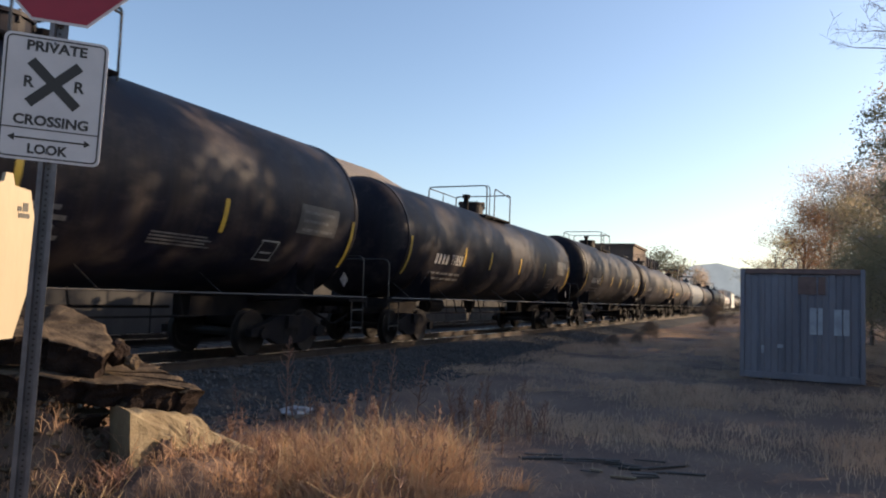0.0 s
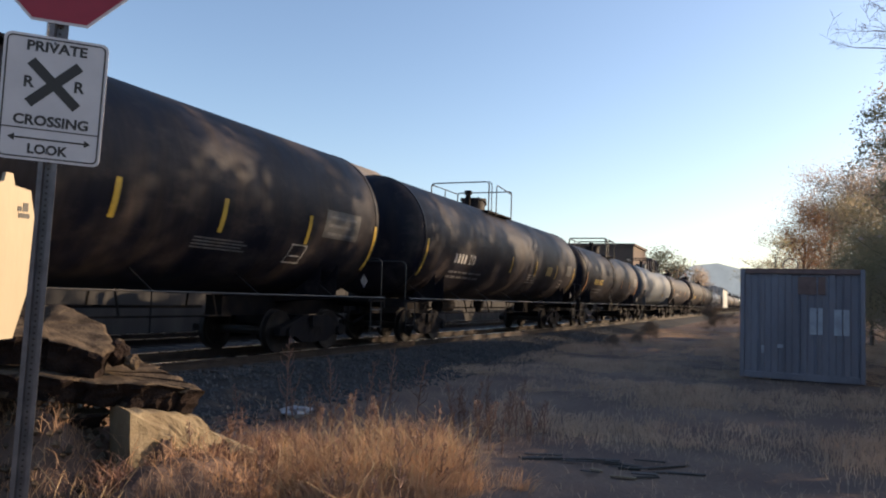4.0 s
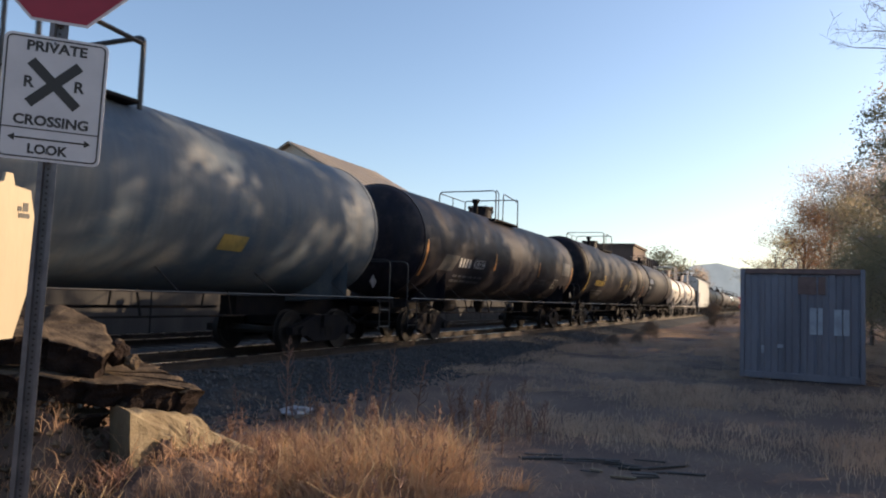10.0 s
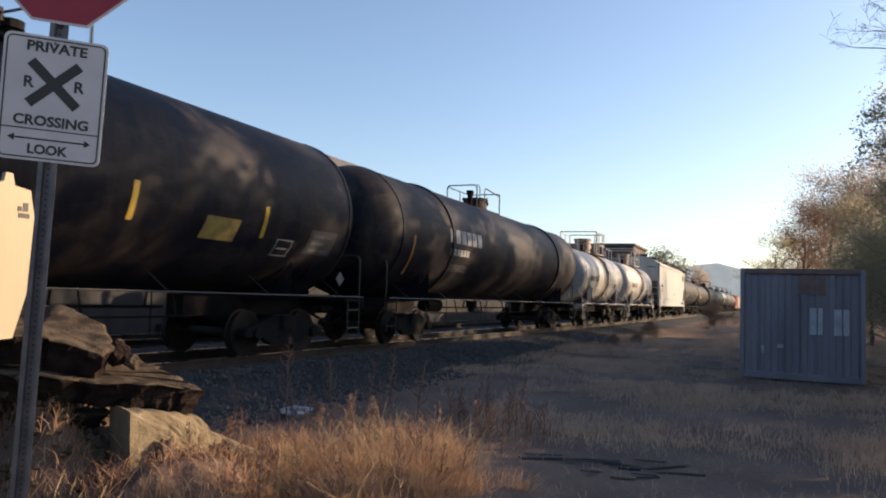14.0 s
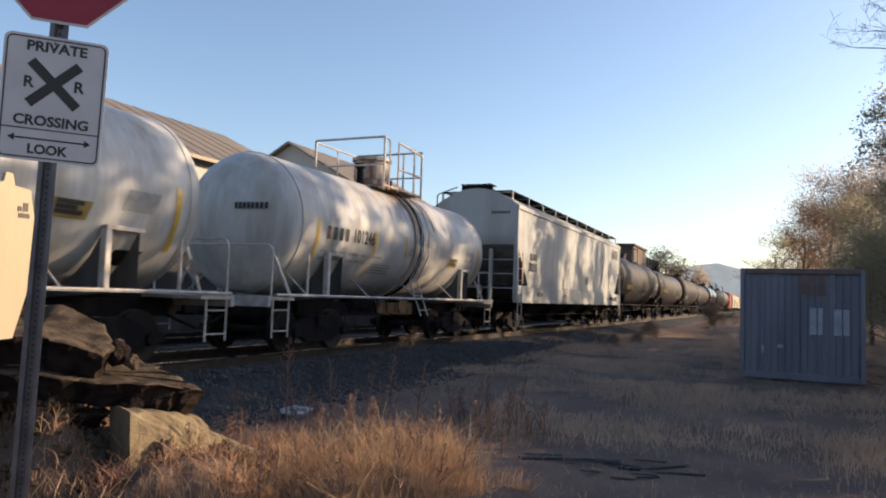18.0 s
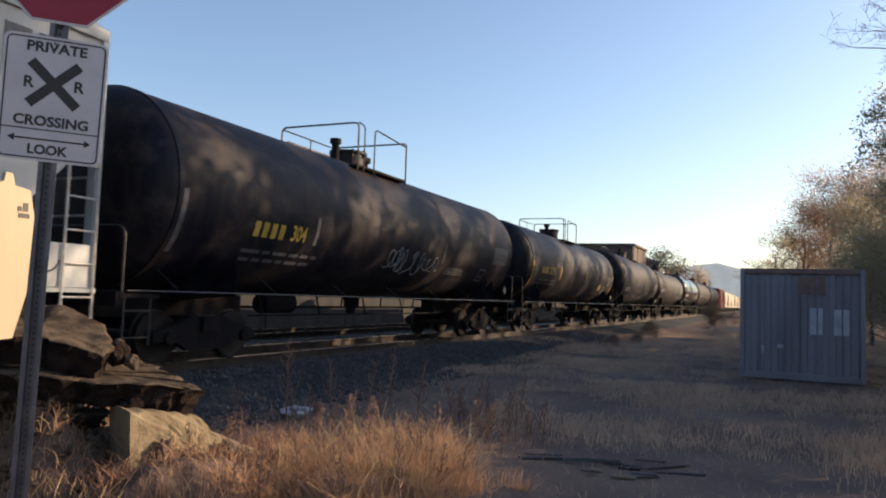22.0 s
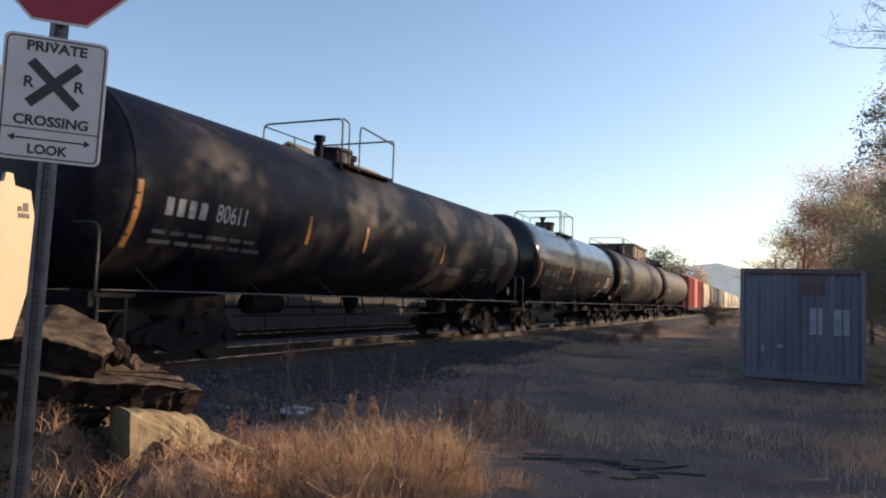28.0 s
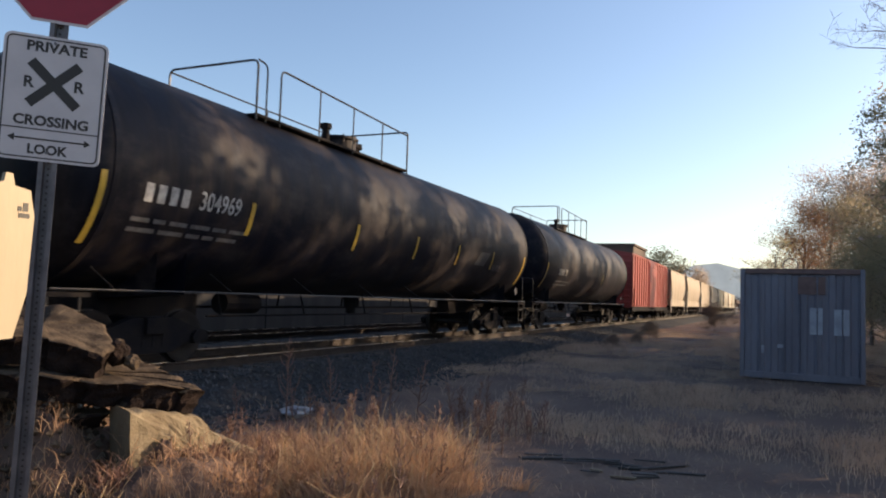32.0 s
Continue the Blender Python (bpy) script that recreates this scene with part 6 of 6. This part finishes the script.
def woods():
    TREES["tall"] = tree_meshes(3, 13.0, 4.4, M_LEAFB, 7000, 0.13, 0.22, 0.22, 150)
    TREES["dense"] = tree_meshes(3, 13.0, 4.4, M_LEAFB, 9000, 0.17, 0.22, 0.34, 150)
    TREES["sparse"] = tree_meshes(5, 14.0, 4.6, M_LEAFG, 6400, 0.11, 0.25, 0.21, 150)
    TREES["airy"] = tree_meshes(31, 13.5, 4.4, M_LEAFB, 4000, 0.14, 0.42, 0.22, 46, drop=1.6)
    TREES["high"] = tree_meshes(29, 14.5, 4.0, M_LEAFB, 5600, 0.15, 0.60, 0.30, 78)
    TREES["thicket"] = tree_meshes(15, 8.5, 3.2, M_LEAFB, 12000, 0.2, 0.06, 0.5, 170)
    TREES["bare"] = tree_meshes(6, 14.0, 4.8, M_LEAFB, 200, 0.07, 0.3, twig=0.007)
    TREES["green"] = tree_meshes(7, 7.5, 3.0, M_LEAFG, 36000, 0.06, 0.06, 0.55)
    TREES["orange"] = tree_meshes(9, 7.0, 2.8, M_LEAFO, 22000, 0.06, 0.05, 0.58)
    TREES["brown"] = tree_meshes(11, 8.5, 3.2, M_LEAFB, 24000, 0.06, 0.05, 0.62)
    TREES["yellow"] = tree_meshes(13, 6.0, 2.6, M_LEAFY, 14000, 0.06, 0.1)
    TREES["thin"] = tree_meshes(19, 6.0, 2.4, M_LEAFY, 2600, 0.06, 0.15, 0.3)
    TREES["shrub"] = tree_meshes(17, 2.2, 1.6, M_LEAFB, 7000, 0.045, 0.02, 0.26)
    TREES["bush"] = tree_meshes(23, 1.5, 1.25, M_LEAFD, 9000, 0.035, 0.0, 0.26)
    # in view behind the container and at the picture's edge
    for kind, x, y, s, r, lab in (("orange", 5.8, 143, 2.35, 2.0, "orange-brown autumn tree behind the container"), ("brown", 10.9, 156, 2.8, 2.4, "greyish brown autumn tree behind the container"), ("brown", 16.4, 161, 3.05, 0.7, "greyish brown autumn tree behind the container"), ("brown", 22.1, 151, 3.55, 1.0, "tall brown autumn tree beside the verge"),
                                  ("green", 5.6, 42, 0.85, 0.3, "faded green bushy tree behind the container"), ("yellow", 4.4, 39, 0.75, 2.7, "yellowing bushy tree behind the container"),
                                  ("thin", 0.75, 72, 1.2, 1.7, "pale thin yellowing tree in the distance"),
                                  ("green", 4.4, 32, 0.55, 0.9, "low green bush behind the container"), ("yellow", 5.2, 30, 0.65, 0.4, "low yellowing bush behind the container"), ("brown", 4.8, 26, 0.45, 0.4, "low brown bush behind the container")):
        tree(kind, x, y, s, r, lab)
    reaching_tree((5.6, 16.6, 0), 9.5, ((1.5, 15.5, 6.62), (1.8, 15.6, 6.95), (1.95, 15.7, 7.35), (2.2, 15.9, 7.7)), M_LEAFB, 0, "tall bare tree with thin drooping twigs", 41, shoots=12, depth=2, shoot_len=0.7)
    reaching_tree((6.8, 23.6, 0), 9.0, ((2.6, 22.5, 7.4), (2.7, 22.6, 6.8), (2.35, 22.4, 6.15), (2.2, 22.5, 5.6), (2.6, 22.6, 5.9), (2.9, 22.9, 7.0), (3.0, 23.0, 5.2), (2.4, 22.5, 4.8), (2.9, 22.8, 6.3), (3.2, 23.2, 4.4)), M_LEAFG, 6500, "tall tree with sparse faded green leaves", 43, leaf=0.05, clump=0.11, shoots=11, shoot_len=0.55)
    # the rest of the row, off to the side, shades the train
    for kind, x, y, s, r in (("dense", 11.0, 25.5, 0.955, 0.0), ("sparse", 13.0, 30, 0.95, 1.2), ("tall", 11.5, 34.0, 0.95, 2.2), ("airy", 13.0, 38.5, 1.03, 3.0), ("airy", 12.2, 43.5, 0.98, 4.0), ("airy", 13.5, 49, 1.0, 0.9), ("airy", 13.0, 56, 0.95, 2.1), ("airy", 14.5, 65, 1.0, 2.9), ("airy", 14.0, 75, 0.95, 5.2),
                             ("high", 10.6, 19.6, 0.95, 0.4), ("high", 10.8, 16.6, 0.91, 2.3), ("thicket", 9.0, 24.0, 0.93, 0.4), ("thicket", 8.8, 26.6, 0.9, 1.4), ("thicket", 8.5, 29.0, 0.93, 2.4), ("thicket", 9.0, 32.6, 0.82, 3.1), ("thicket", 9.2, 36.2, 0.74, 4.4), ("thicket", 9.4, 40.2, 0.70, 5.2), ("thicket", 9.8, 44.5, 0.70, 0.9), ("thicket", 10.2, 49.0, 0.70, 2.9), ("thicket", 10.4, 54.0, 0.7, 3.7), ("thicket", 9.0, 58.0, 0.62, 1.7), ("thicket", 9.2, 62.5, 0.62, 4.7), ("thicket", 9.4, 67.0, 0.6, 0.7), ("thicket", 9.6, 72.0, 0.6, 2.7), ("thicket", 9.8, 78.0, 0.6, 5.7),
                             ("bare", 11.0, 29.5, 1.0, 4.0), ("bare", 12.5, 47.0, 0.95, 2.5)):
        tree(kind, x, y, s, r, "autumn tree in the row beside the track")
    # shrubs added out of view, to shade the ground right of the grass
    for x, y, s in ((4.2, 11.8, 1.05), (5.2, 13.4, 1.12), (5.6, 16.0, 1.5), (5.8, 19.0, 1.8), (3.6, 9.7, 0.85)):
        tree("shrub", x, y, s, x, "unseen brown leafy shrub added to shade the verge", "shrubs on the verge")
    # beyond the tracks
    TREES["far_yellow"] = tree_meshes(13, 6.0, 2.6, M_LEAFY, 4000, 0.12, 0.1)
    TREES["far_orange"] = tree_meshes(9, 7.0, 2.8, M_LEAFO, 5000, 0.14, 0.06)
    TREES["far_brown"] = tree_meshes(11, 8.5, 3.2, M_LEAFB, 5000, 0.15, 0.06)
    for kind, x, y, s, r in (("far_yellow", -15.5, 128, 1.5, 0.2), ("far_orange", -17, 150, 1.1, 1.0), ("far_brown", -14, 172, 1.0, 2.0)):
        tree(kind, x, y, s, r, "far autumn tree beyond the tracks", "trees beyond the tracks")
    # low shrubs on the verge
    for x, y, s in ((-3.12, 51.3, 0.85), (-5.1, 36, 0.4), (-5.3, 28, 0.22), (-4.9, 31, 0.2)):
        tree("bush", x, y, s, x, "low dark shrub beside the ballast", "shrubs on the verge")


# ---------------------------------------------------------------- container and buildings
def container():
    root = thing("shipping_container", "weathered grey steel shipping container with rusty doors", "container", m=pose(-0.58, 18.62, 0.0, 0, 0, -2))
    W, H, D = 2.56, 2.58, 6.06
    b = bmesh.new()
    box(b, 0.05, W - 0.05, 0.08, D, 0.12, H - 0.05)
    part("inner_box", b, M_CONT, root)
    for name, q in (("corner_post", (0, 0.1, 0, 0.12, 0.05, H)), ("corner_post", (W - 0.1, W, 0, 0.12, 0.05, H)), ("corner_post", (0, 0.1, D - 0.1, D, 0.05, H)), ("corner_post", (W - 0.1, W, D - 0.1, D, 0.05, H)),
                    ("bottom_rail", (0.1, W - 0.1, 0, 0.1, 0.05, 0.2)), ("top_rail", (0.1, W - 0.1, 0, 0.1, H - 0.12, H))):
        b = bmesh.new()
        box(b, *q, 0.01)
        part(name, b, M_CONT if name != "top_rail" else M_CONTRUST, root)
    for k in range(2):
        b = bmesh.new()
        x0 = 0.11 + k * (W / 2 - 0.1)
        x1 = x0 + W / 2 - 0.13
        # corrugated door leaf
        n = 4
        xs = []
        for i in range(n):
            w = (x1 - x0) / n
            xs += [(x0 + i * w, 0.045), (x0 + i * w + w * 0.38, 0.045), (x0 + i * w + w * 0.5, 0.07), (x0 + i * w + w * 0.88, 0.07)]
        xs.append((x1, 0.045))
        lo = [b.verts.new((x, y, 0.2)) for x, y in xs]
        hi = [b.verts.new((x, y, H - 0.12)) for x, y in xs]
        for i in range(len(xs) - 1):
            b.faces.new((lo[i], lo[i + 1], hi[i + 1], hi[i]))
        door = part("door", b, M_CONT, root)
        for j in (0.28, 0.72):
            b = bmesh.new()
            x = x0 + (x1 - x0) * j
            cyl(b, (x, 0.025, 0.12), (x, 0.025, H - 0.06), 0.013, n=8)
            for z in (0.3, 0.9, 1.6, 2.3):
                box(b, x - 0.025, x + 0.025, 0.005, 0.045, z - 0.02, z + 0.02)
            part("lock_rod", b, M_CONT, door)
    for x0, x1, z0, z1, m in ((1.46, 1.72, 1.1, 1.7, M_CONTPALE), (1.95, 2.25, 1.1, 1.68, M_CONTPALE), (0.46, 0.52, 0.62, 0.80, M_CONTPALE), (0.80, 0.92, 0.76, 0.84, M_CONTPALE), (1.22, 1.78, 2.0, 2.40, M_CONTRUST)):
        b = bmesh.new()
        box(b, x0, x1, 0.034, 0.042, z0, z1)
        part("decal" if m is M_CONTPALE else "rust_patch", b, m, root)
    b = bmesh.new()
    hoop = [(1.05 + 0.17 * math.cos(a * 0.3142), 1.6, H + 0.16 + 0.17 * math.sin(a * 0.3142)) for a in range(21)]
    tube(b, hoop, 0.016)
    part("roof_hoop", b, M_CONTRUST, root)
    for sx, name in ((0, "side_wall"), (W, "side_wall")):
        b = bmesh.new()
        n = 26
        pts = []
        for i in range(n):
            w = (D - 0.24) / n
            o = 0.03 if sx == 0 else -0.03
            pts += [(sx + o * 0.2, 0.12 + i * w), (sx + o * 0.2, 0.12 + i * w + w * 0.35), (sx + o, 0.12 + i * w + w * 0.5), (sx + o, 0.12 + i * w + w * 0.85)]
        lo = [b.verts.new((x, y, 0.15)) for x, y in pts]
        hi = [b.verts.new((x, y, H - 0.06)) for x, y in pts]
        for i in range(len(pts) - 1):
            b.faces.new((lo[i], lo[i + 1], hi[i + 1], hi[i]))
        part(name, b, M_CONT, root)


def warehouse(x_ridge, w, y0, y1, ridge, eave, label):
    root = thing("warehouse", label, "warehouse", "buildings beyond the tracks", m=pose(x_ridge, 0, 0))
    h = w / 2
    b = bmesh.new()
    sec = [(-h, 0.0), (h, 0.0), (h, eave), (0, ridge - 0.15), (-h, eave)]
    a = [b.verts.new((x, y0, z)) for x, z in sec]
    c = [b.verts.new((x, y1, z)) for x, z in sec]
    b.faces.new(a[::-1])
    b.faces.new(c)
    for k in range(5):
        b.faces.new((a[k], a[(k + 1) % 5], c[(k + 1) % 5], c[k]))
    bmesh.ops.recalc_face_normals(b, faces=b.faces)
    part("wall", b, M_SIDING, root)
    sl = (ridge - eave) / h
    for s in (-1, 1):
        b = bmesh.new()
        top = [(0, ridge), (s * (h + 0.5), eave - 0.5 * sl + 0.15)]
        vs = [b.verts.new((x, y, z)) for y in (y0 - 0.4, y1 + 0.4) for x, z in top]
        lo = [b.verts.new((v.co.x, v.co.y, v.co.z - 0.14)) for v in vs]
        b.faces.new((vs[0], vs[1], vs[3], vs[2]))
        b.faces.new((lo[0], lo[2], lo[3], lo[1]))
        for i, j in ((0, 1), (1, 3), (3, 2), (2, 0)):
            b.faces.new((vs[i], lo[i], lo[j], vs[j]))
        bmesh.ops.recalc_face_normals(b, faces=b.faces)
        roof = part("roof", b, M_ROOF, root)
        n = int((y1 - y0) / 1.2)
        b = bmesh.new()
        for k in range(n):
            y = y0 + k * 1.2
            q = [(0, ridge + 0.01), (s * (h + 0.5), eave - 0.5 * sl + 0.16)]
            v = [b.verts.new((x, y + d, z + e)) for x, z in q for d, e in ((-0.02, 0), (0.02, 0), (0, 0.022))]
            b.faces.new((v[0], v[3], v[5], v[2]))
            b.faces.new((v[1], v[2], v[5], v[4]))
        part("roof_seams", b, M_ROOF, roof)
    b = bmesh.new()
    box(b, h, h + 0.15, y0 - 0.02, y1 + 0.02, 0, 1.05)
    part("foundation", b, M_BRICK, root)
    n = int((y1 - y0) / 6)
    for k in range(n):
        b = bmesh.new()
        y = y0 + 3 + 6 * k
        box(b, h + 0.01, h + 0.06, y - 1.6, y + 1.6, 1.0, 4.2, 0.02)
        part("dock_door", b, M_PANEL if k % 2 else M_CONT, root)
    b = bmesh.new()
    box(b, -h * 0.35 - 0.4, -h * 0.35 + 0.4, y0 - 0.08, y0 - 0.01, ridge - 3.4, ridge - 2.2)
    part("gable_vent", b, M_UNDER, root)
    return root


def backing_wall():
    """Dark old concrete wall added beyond the tracks, to darken gaps between cars."""
    root = thing("backing_wall", "dark concrete wall added to darken gaps between cars", "wall", m=pose(-18.4, 0, 0))
    for k in range(14):
        b = bmesh.new()
        y = -12 + 6.0 * k
        box(b, -0.15, 0.15, y + 0.02, y + 5.98, -0.2, 3.25 + 0.03 * (k % 3), 0.02)
        part("wall_panel", b, M_DARKWALL, root)


def brick_works():
    root = thing("brick_building", "dark brown brick building with tall window bays", "building", "buildings beyond the tracks")
    b = bmesh.new()
    box(b, -30, -16.6, 101, 112, -0.2, 9.5, 0.05)
    part("block", b, M_BRICK, root)
    b = bmesh.new()
    box(b, -30.2, -16.4, 100.8, 112.2, 9.5, 9.8)
    part("parapet", b, M_BRICK, root)
    b = bmesh.new()
    box(b, -27, -17.0, 112, 127, -0.2, 8.3, 0.05)
    part("wing", b, M_BRICK, root)
    for k in range(7):
        b = bmesh.new()
        y = 112.6 + k * 2.3
        box(b, -17.0, -16.6, y - 0.35, y + 0.35, -0.2, 8.8)
        part("pilaster", b, M_BRICK, root)
        if k < 6:
            b = bmesh.new()
            box(b, -16.98, -16.9, y + 0.5, y + 1.8, 2.0, 7.6)
            part("window", b, M_WIN, root)


def distance():
    b = bmesh.new()
    n = 60
    ring = []
    for k in range(n + 1):
        a = radians(-40 + 100 * k / n)
        x, y = math.sin(a) * 3000, math.cos(a) * 3000
        d = math.degrees(a)
        z = 60 + 122 * math.exp(-((d + 3.6) / 3.4) ** 2) + 45 * math.exp(-((d - 6) / 5) ** 2) + 14 * noise.noise((k * 0.7, 0, 0))
        ring.append((b.verts.new((x, y, -5)), b.verts.new((x * 1.05, y * 1.05, z)), b.verts.new((x * 1.3, y * 1.3, -5))))
    for p, q in zip(ring, ring[1:]):
        b.faces.new((p[0], q[0], q[1], p[1]))
        b.faces.new((p[1], q[1], q[2], p[2]))
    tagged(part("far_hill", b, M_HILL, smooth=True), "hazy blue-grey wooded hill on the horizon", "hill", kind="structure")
    # line of far woods below the hill; ring added behind the camera darkens reflections
    rnd = random.Random(2)
    verts, faces = [], []
    for k in range(20000):
        a = radians(rnd.uniform(-180, 180))
        r = rnd.uniform(330, 420)
        h = (5 + 3 * noise.noise((math.degrees(a) * 0.6, 0, 0))) * rnd.random() ** 0.6
        p = Vector((math.sin(a) * r, math.cos(a) * r, h))
        s = rnd.uniform(0.5, 1.1)
        o = len(verts)
        for i in range(4):
            verts.append(tuple(p + Vector((rnd.gauss(0, s), rnd.gauss(0, s), rnd.gauss(0, s)))))
        faces += [(o, o + 1, o + 2), (o, o + 2, o + 3), (o, o + 1, o + 3)]
    me = bpy.data.meshes.new("far_woods")
    me.from_pydata(verts, [], faces)
    me.materials.append(M_WOODS)
    tagged(new("far_woods", me), "far belt of bare brown woods, added all round", "woods", kind="stuff")


def scraps():
    rnd = random.Random(31)
    for k in range(17):
        x, y = rnd.gauss(-1.45, 0.42), rnd.gauss(7.5, 0.24)
        L, r, w = rnd.uniform(0.15, 0.6), rnd.gauss(22, 14), rnd.uniform(0.012, 0.04)
        b = bmesh.new()
        box(b, -L / 2, L / 2, -w, w, 0, rnd.uniform(0.008, 0.018), 0.003)
        for v in b.verts:
            v.co.x += 0.10 * noise.noise((v.co.y * 60, k, 0))
            v.co.y += 0.03 * noise.noise((v.co.x * 5, k, 3))
            v.co.z += 0.01 * noise.noise((v.co.x * 7, k, 9))
        ob = part("plank", b, M_PLANK)
        ob.matrix_basis = pose(x, y, ground_height(x, y) + 0.002 + 0.03 * rnd.random() * math.exp(-((x + 1.45) / 0.5) ** 2), rnd.uniform(-6, 6), rnd.uniform(-2, 2), r)
        tagged(ob, "weathered dark scrap board lying on dirt", "plank", "scrap boards on the ground")
    for x, y, w in ((-1.22, 7.08, 0.12), (-1.5, 7.2, 0.06)):
        b = bmesh.new()
        box(b, -w, w, -0.03, 0.03, 0, 0.012, 0.003)
        for v in b.verts:
            v.co.z += 0.02 * noise.noise((v.co.x * 9, v.co.y * 9, 1))
        ob = part("wood_splinter", b, M_CONC)
        ob.matrix_basis = pose(x, y, ground_height(x, y) + 0.012, 5, 0, 12)
        tagged(ob, "pale split wood scrap lying on dirt", "wood scrap", "scrap boards on the ground")
    b = bmesh.new()
    bmesh.ops.create_icosphere(b, subdivisions=3, radius=0.2)
    for v in b.verts:
        v.co *= 1 + 0.5 * noise.noise(v.co * 9)
        v.co.z *= 0.35
    tagged(part("plastic_scrap", b, M_BAG, at=(-5.75, 8.35, 0.06)), "crumpled white plastic scrap in the weeds", "litter")


ground()
track_bed()
the_train()
crossing_sign()
yellow_board()
rubble()
grasses()
for k, (x, y, h) in enumerate(((-5.64, 7.93, 1.08), (-5.18, 8.27, 0.84), (-4.79, 8.54, 0.8), (-4.61, 8.84, 0.95), (-4.24, 8.94, 0.82), (-6.13, 7.58, 0.5), (-3.45, 8.98, 0.6), (-3.78, 9.0, 0.55), (-3.37, 9.19, 0.65), (-5.3, 7.6, 0.55), (-4.4, 8.2, 0.6),
                               (-4.95, 6.2, 0.45), (-4.55, 5.5, 0.5), (-3.9, 6.6, 0.55), (-3.0, 6.4, 0.5), (-2.6, 5.8, 0.45), (-4.1, 5.2, 0.5), (-3.4, 5.0, 0.5), (-5.0, 4.0, 0.5), (-2.9, 8.8, 0.55), (-3.1, 9.8, 0.6))):
    weed(x, y, h, 50 + k)
wr = random.Random(77)
for k in range(46):
    weed(wr.uniform(-4.9, -2.3), wr.uniform(4.3, 7.6), wr.uniform(0.3, 0.62), 200 + k, "short reddish-brown dead weed in the grass")
for k in range(16):
    weed(wr.gauss(-2.95, 0.28), wr.gauss(8.2, 0.28), wr.uniform(0.35, 0.62), 300 + k, "thin dark upright dead weed stem")
woods()
container()
warehouse(-27.0, 12.0, 8.0, 30.6, 10.0, 7.0, "white metal warehouse with a brown gabled roof")
backing_wall()
warehouse(-27.0, 12.0, 37.2, 47.5, 10.9, 7.4, "smaller white warehouse with a brown gabled roof")
brick_works()
distance()
scraps()
motions()
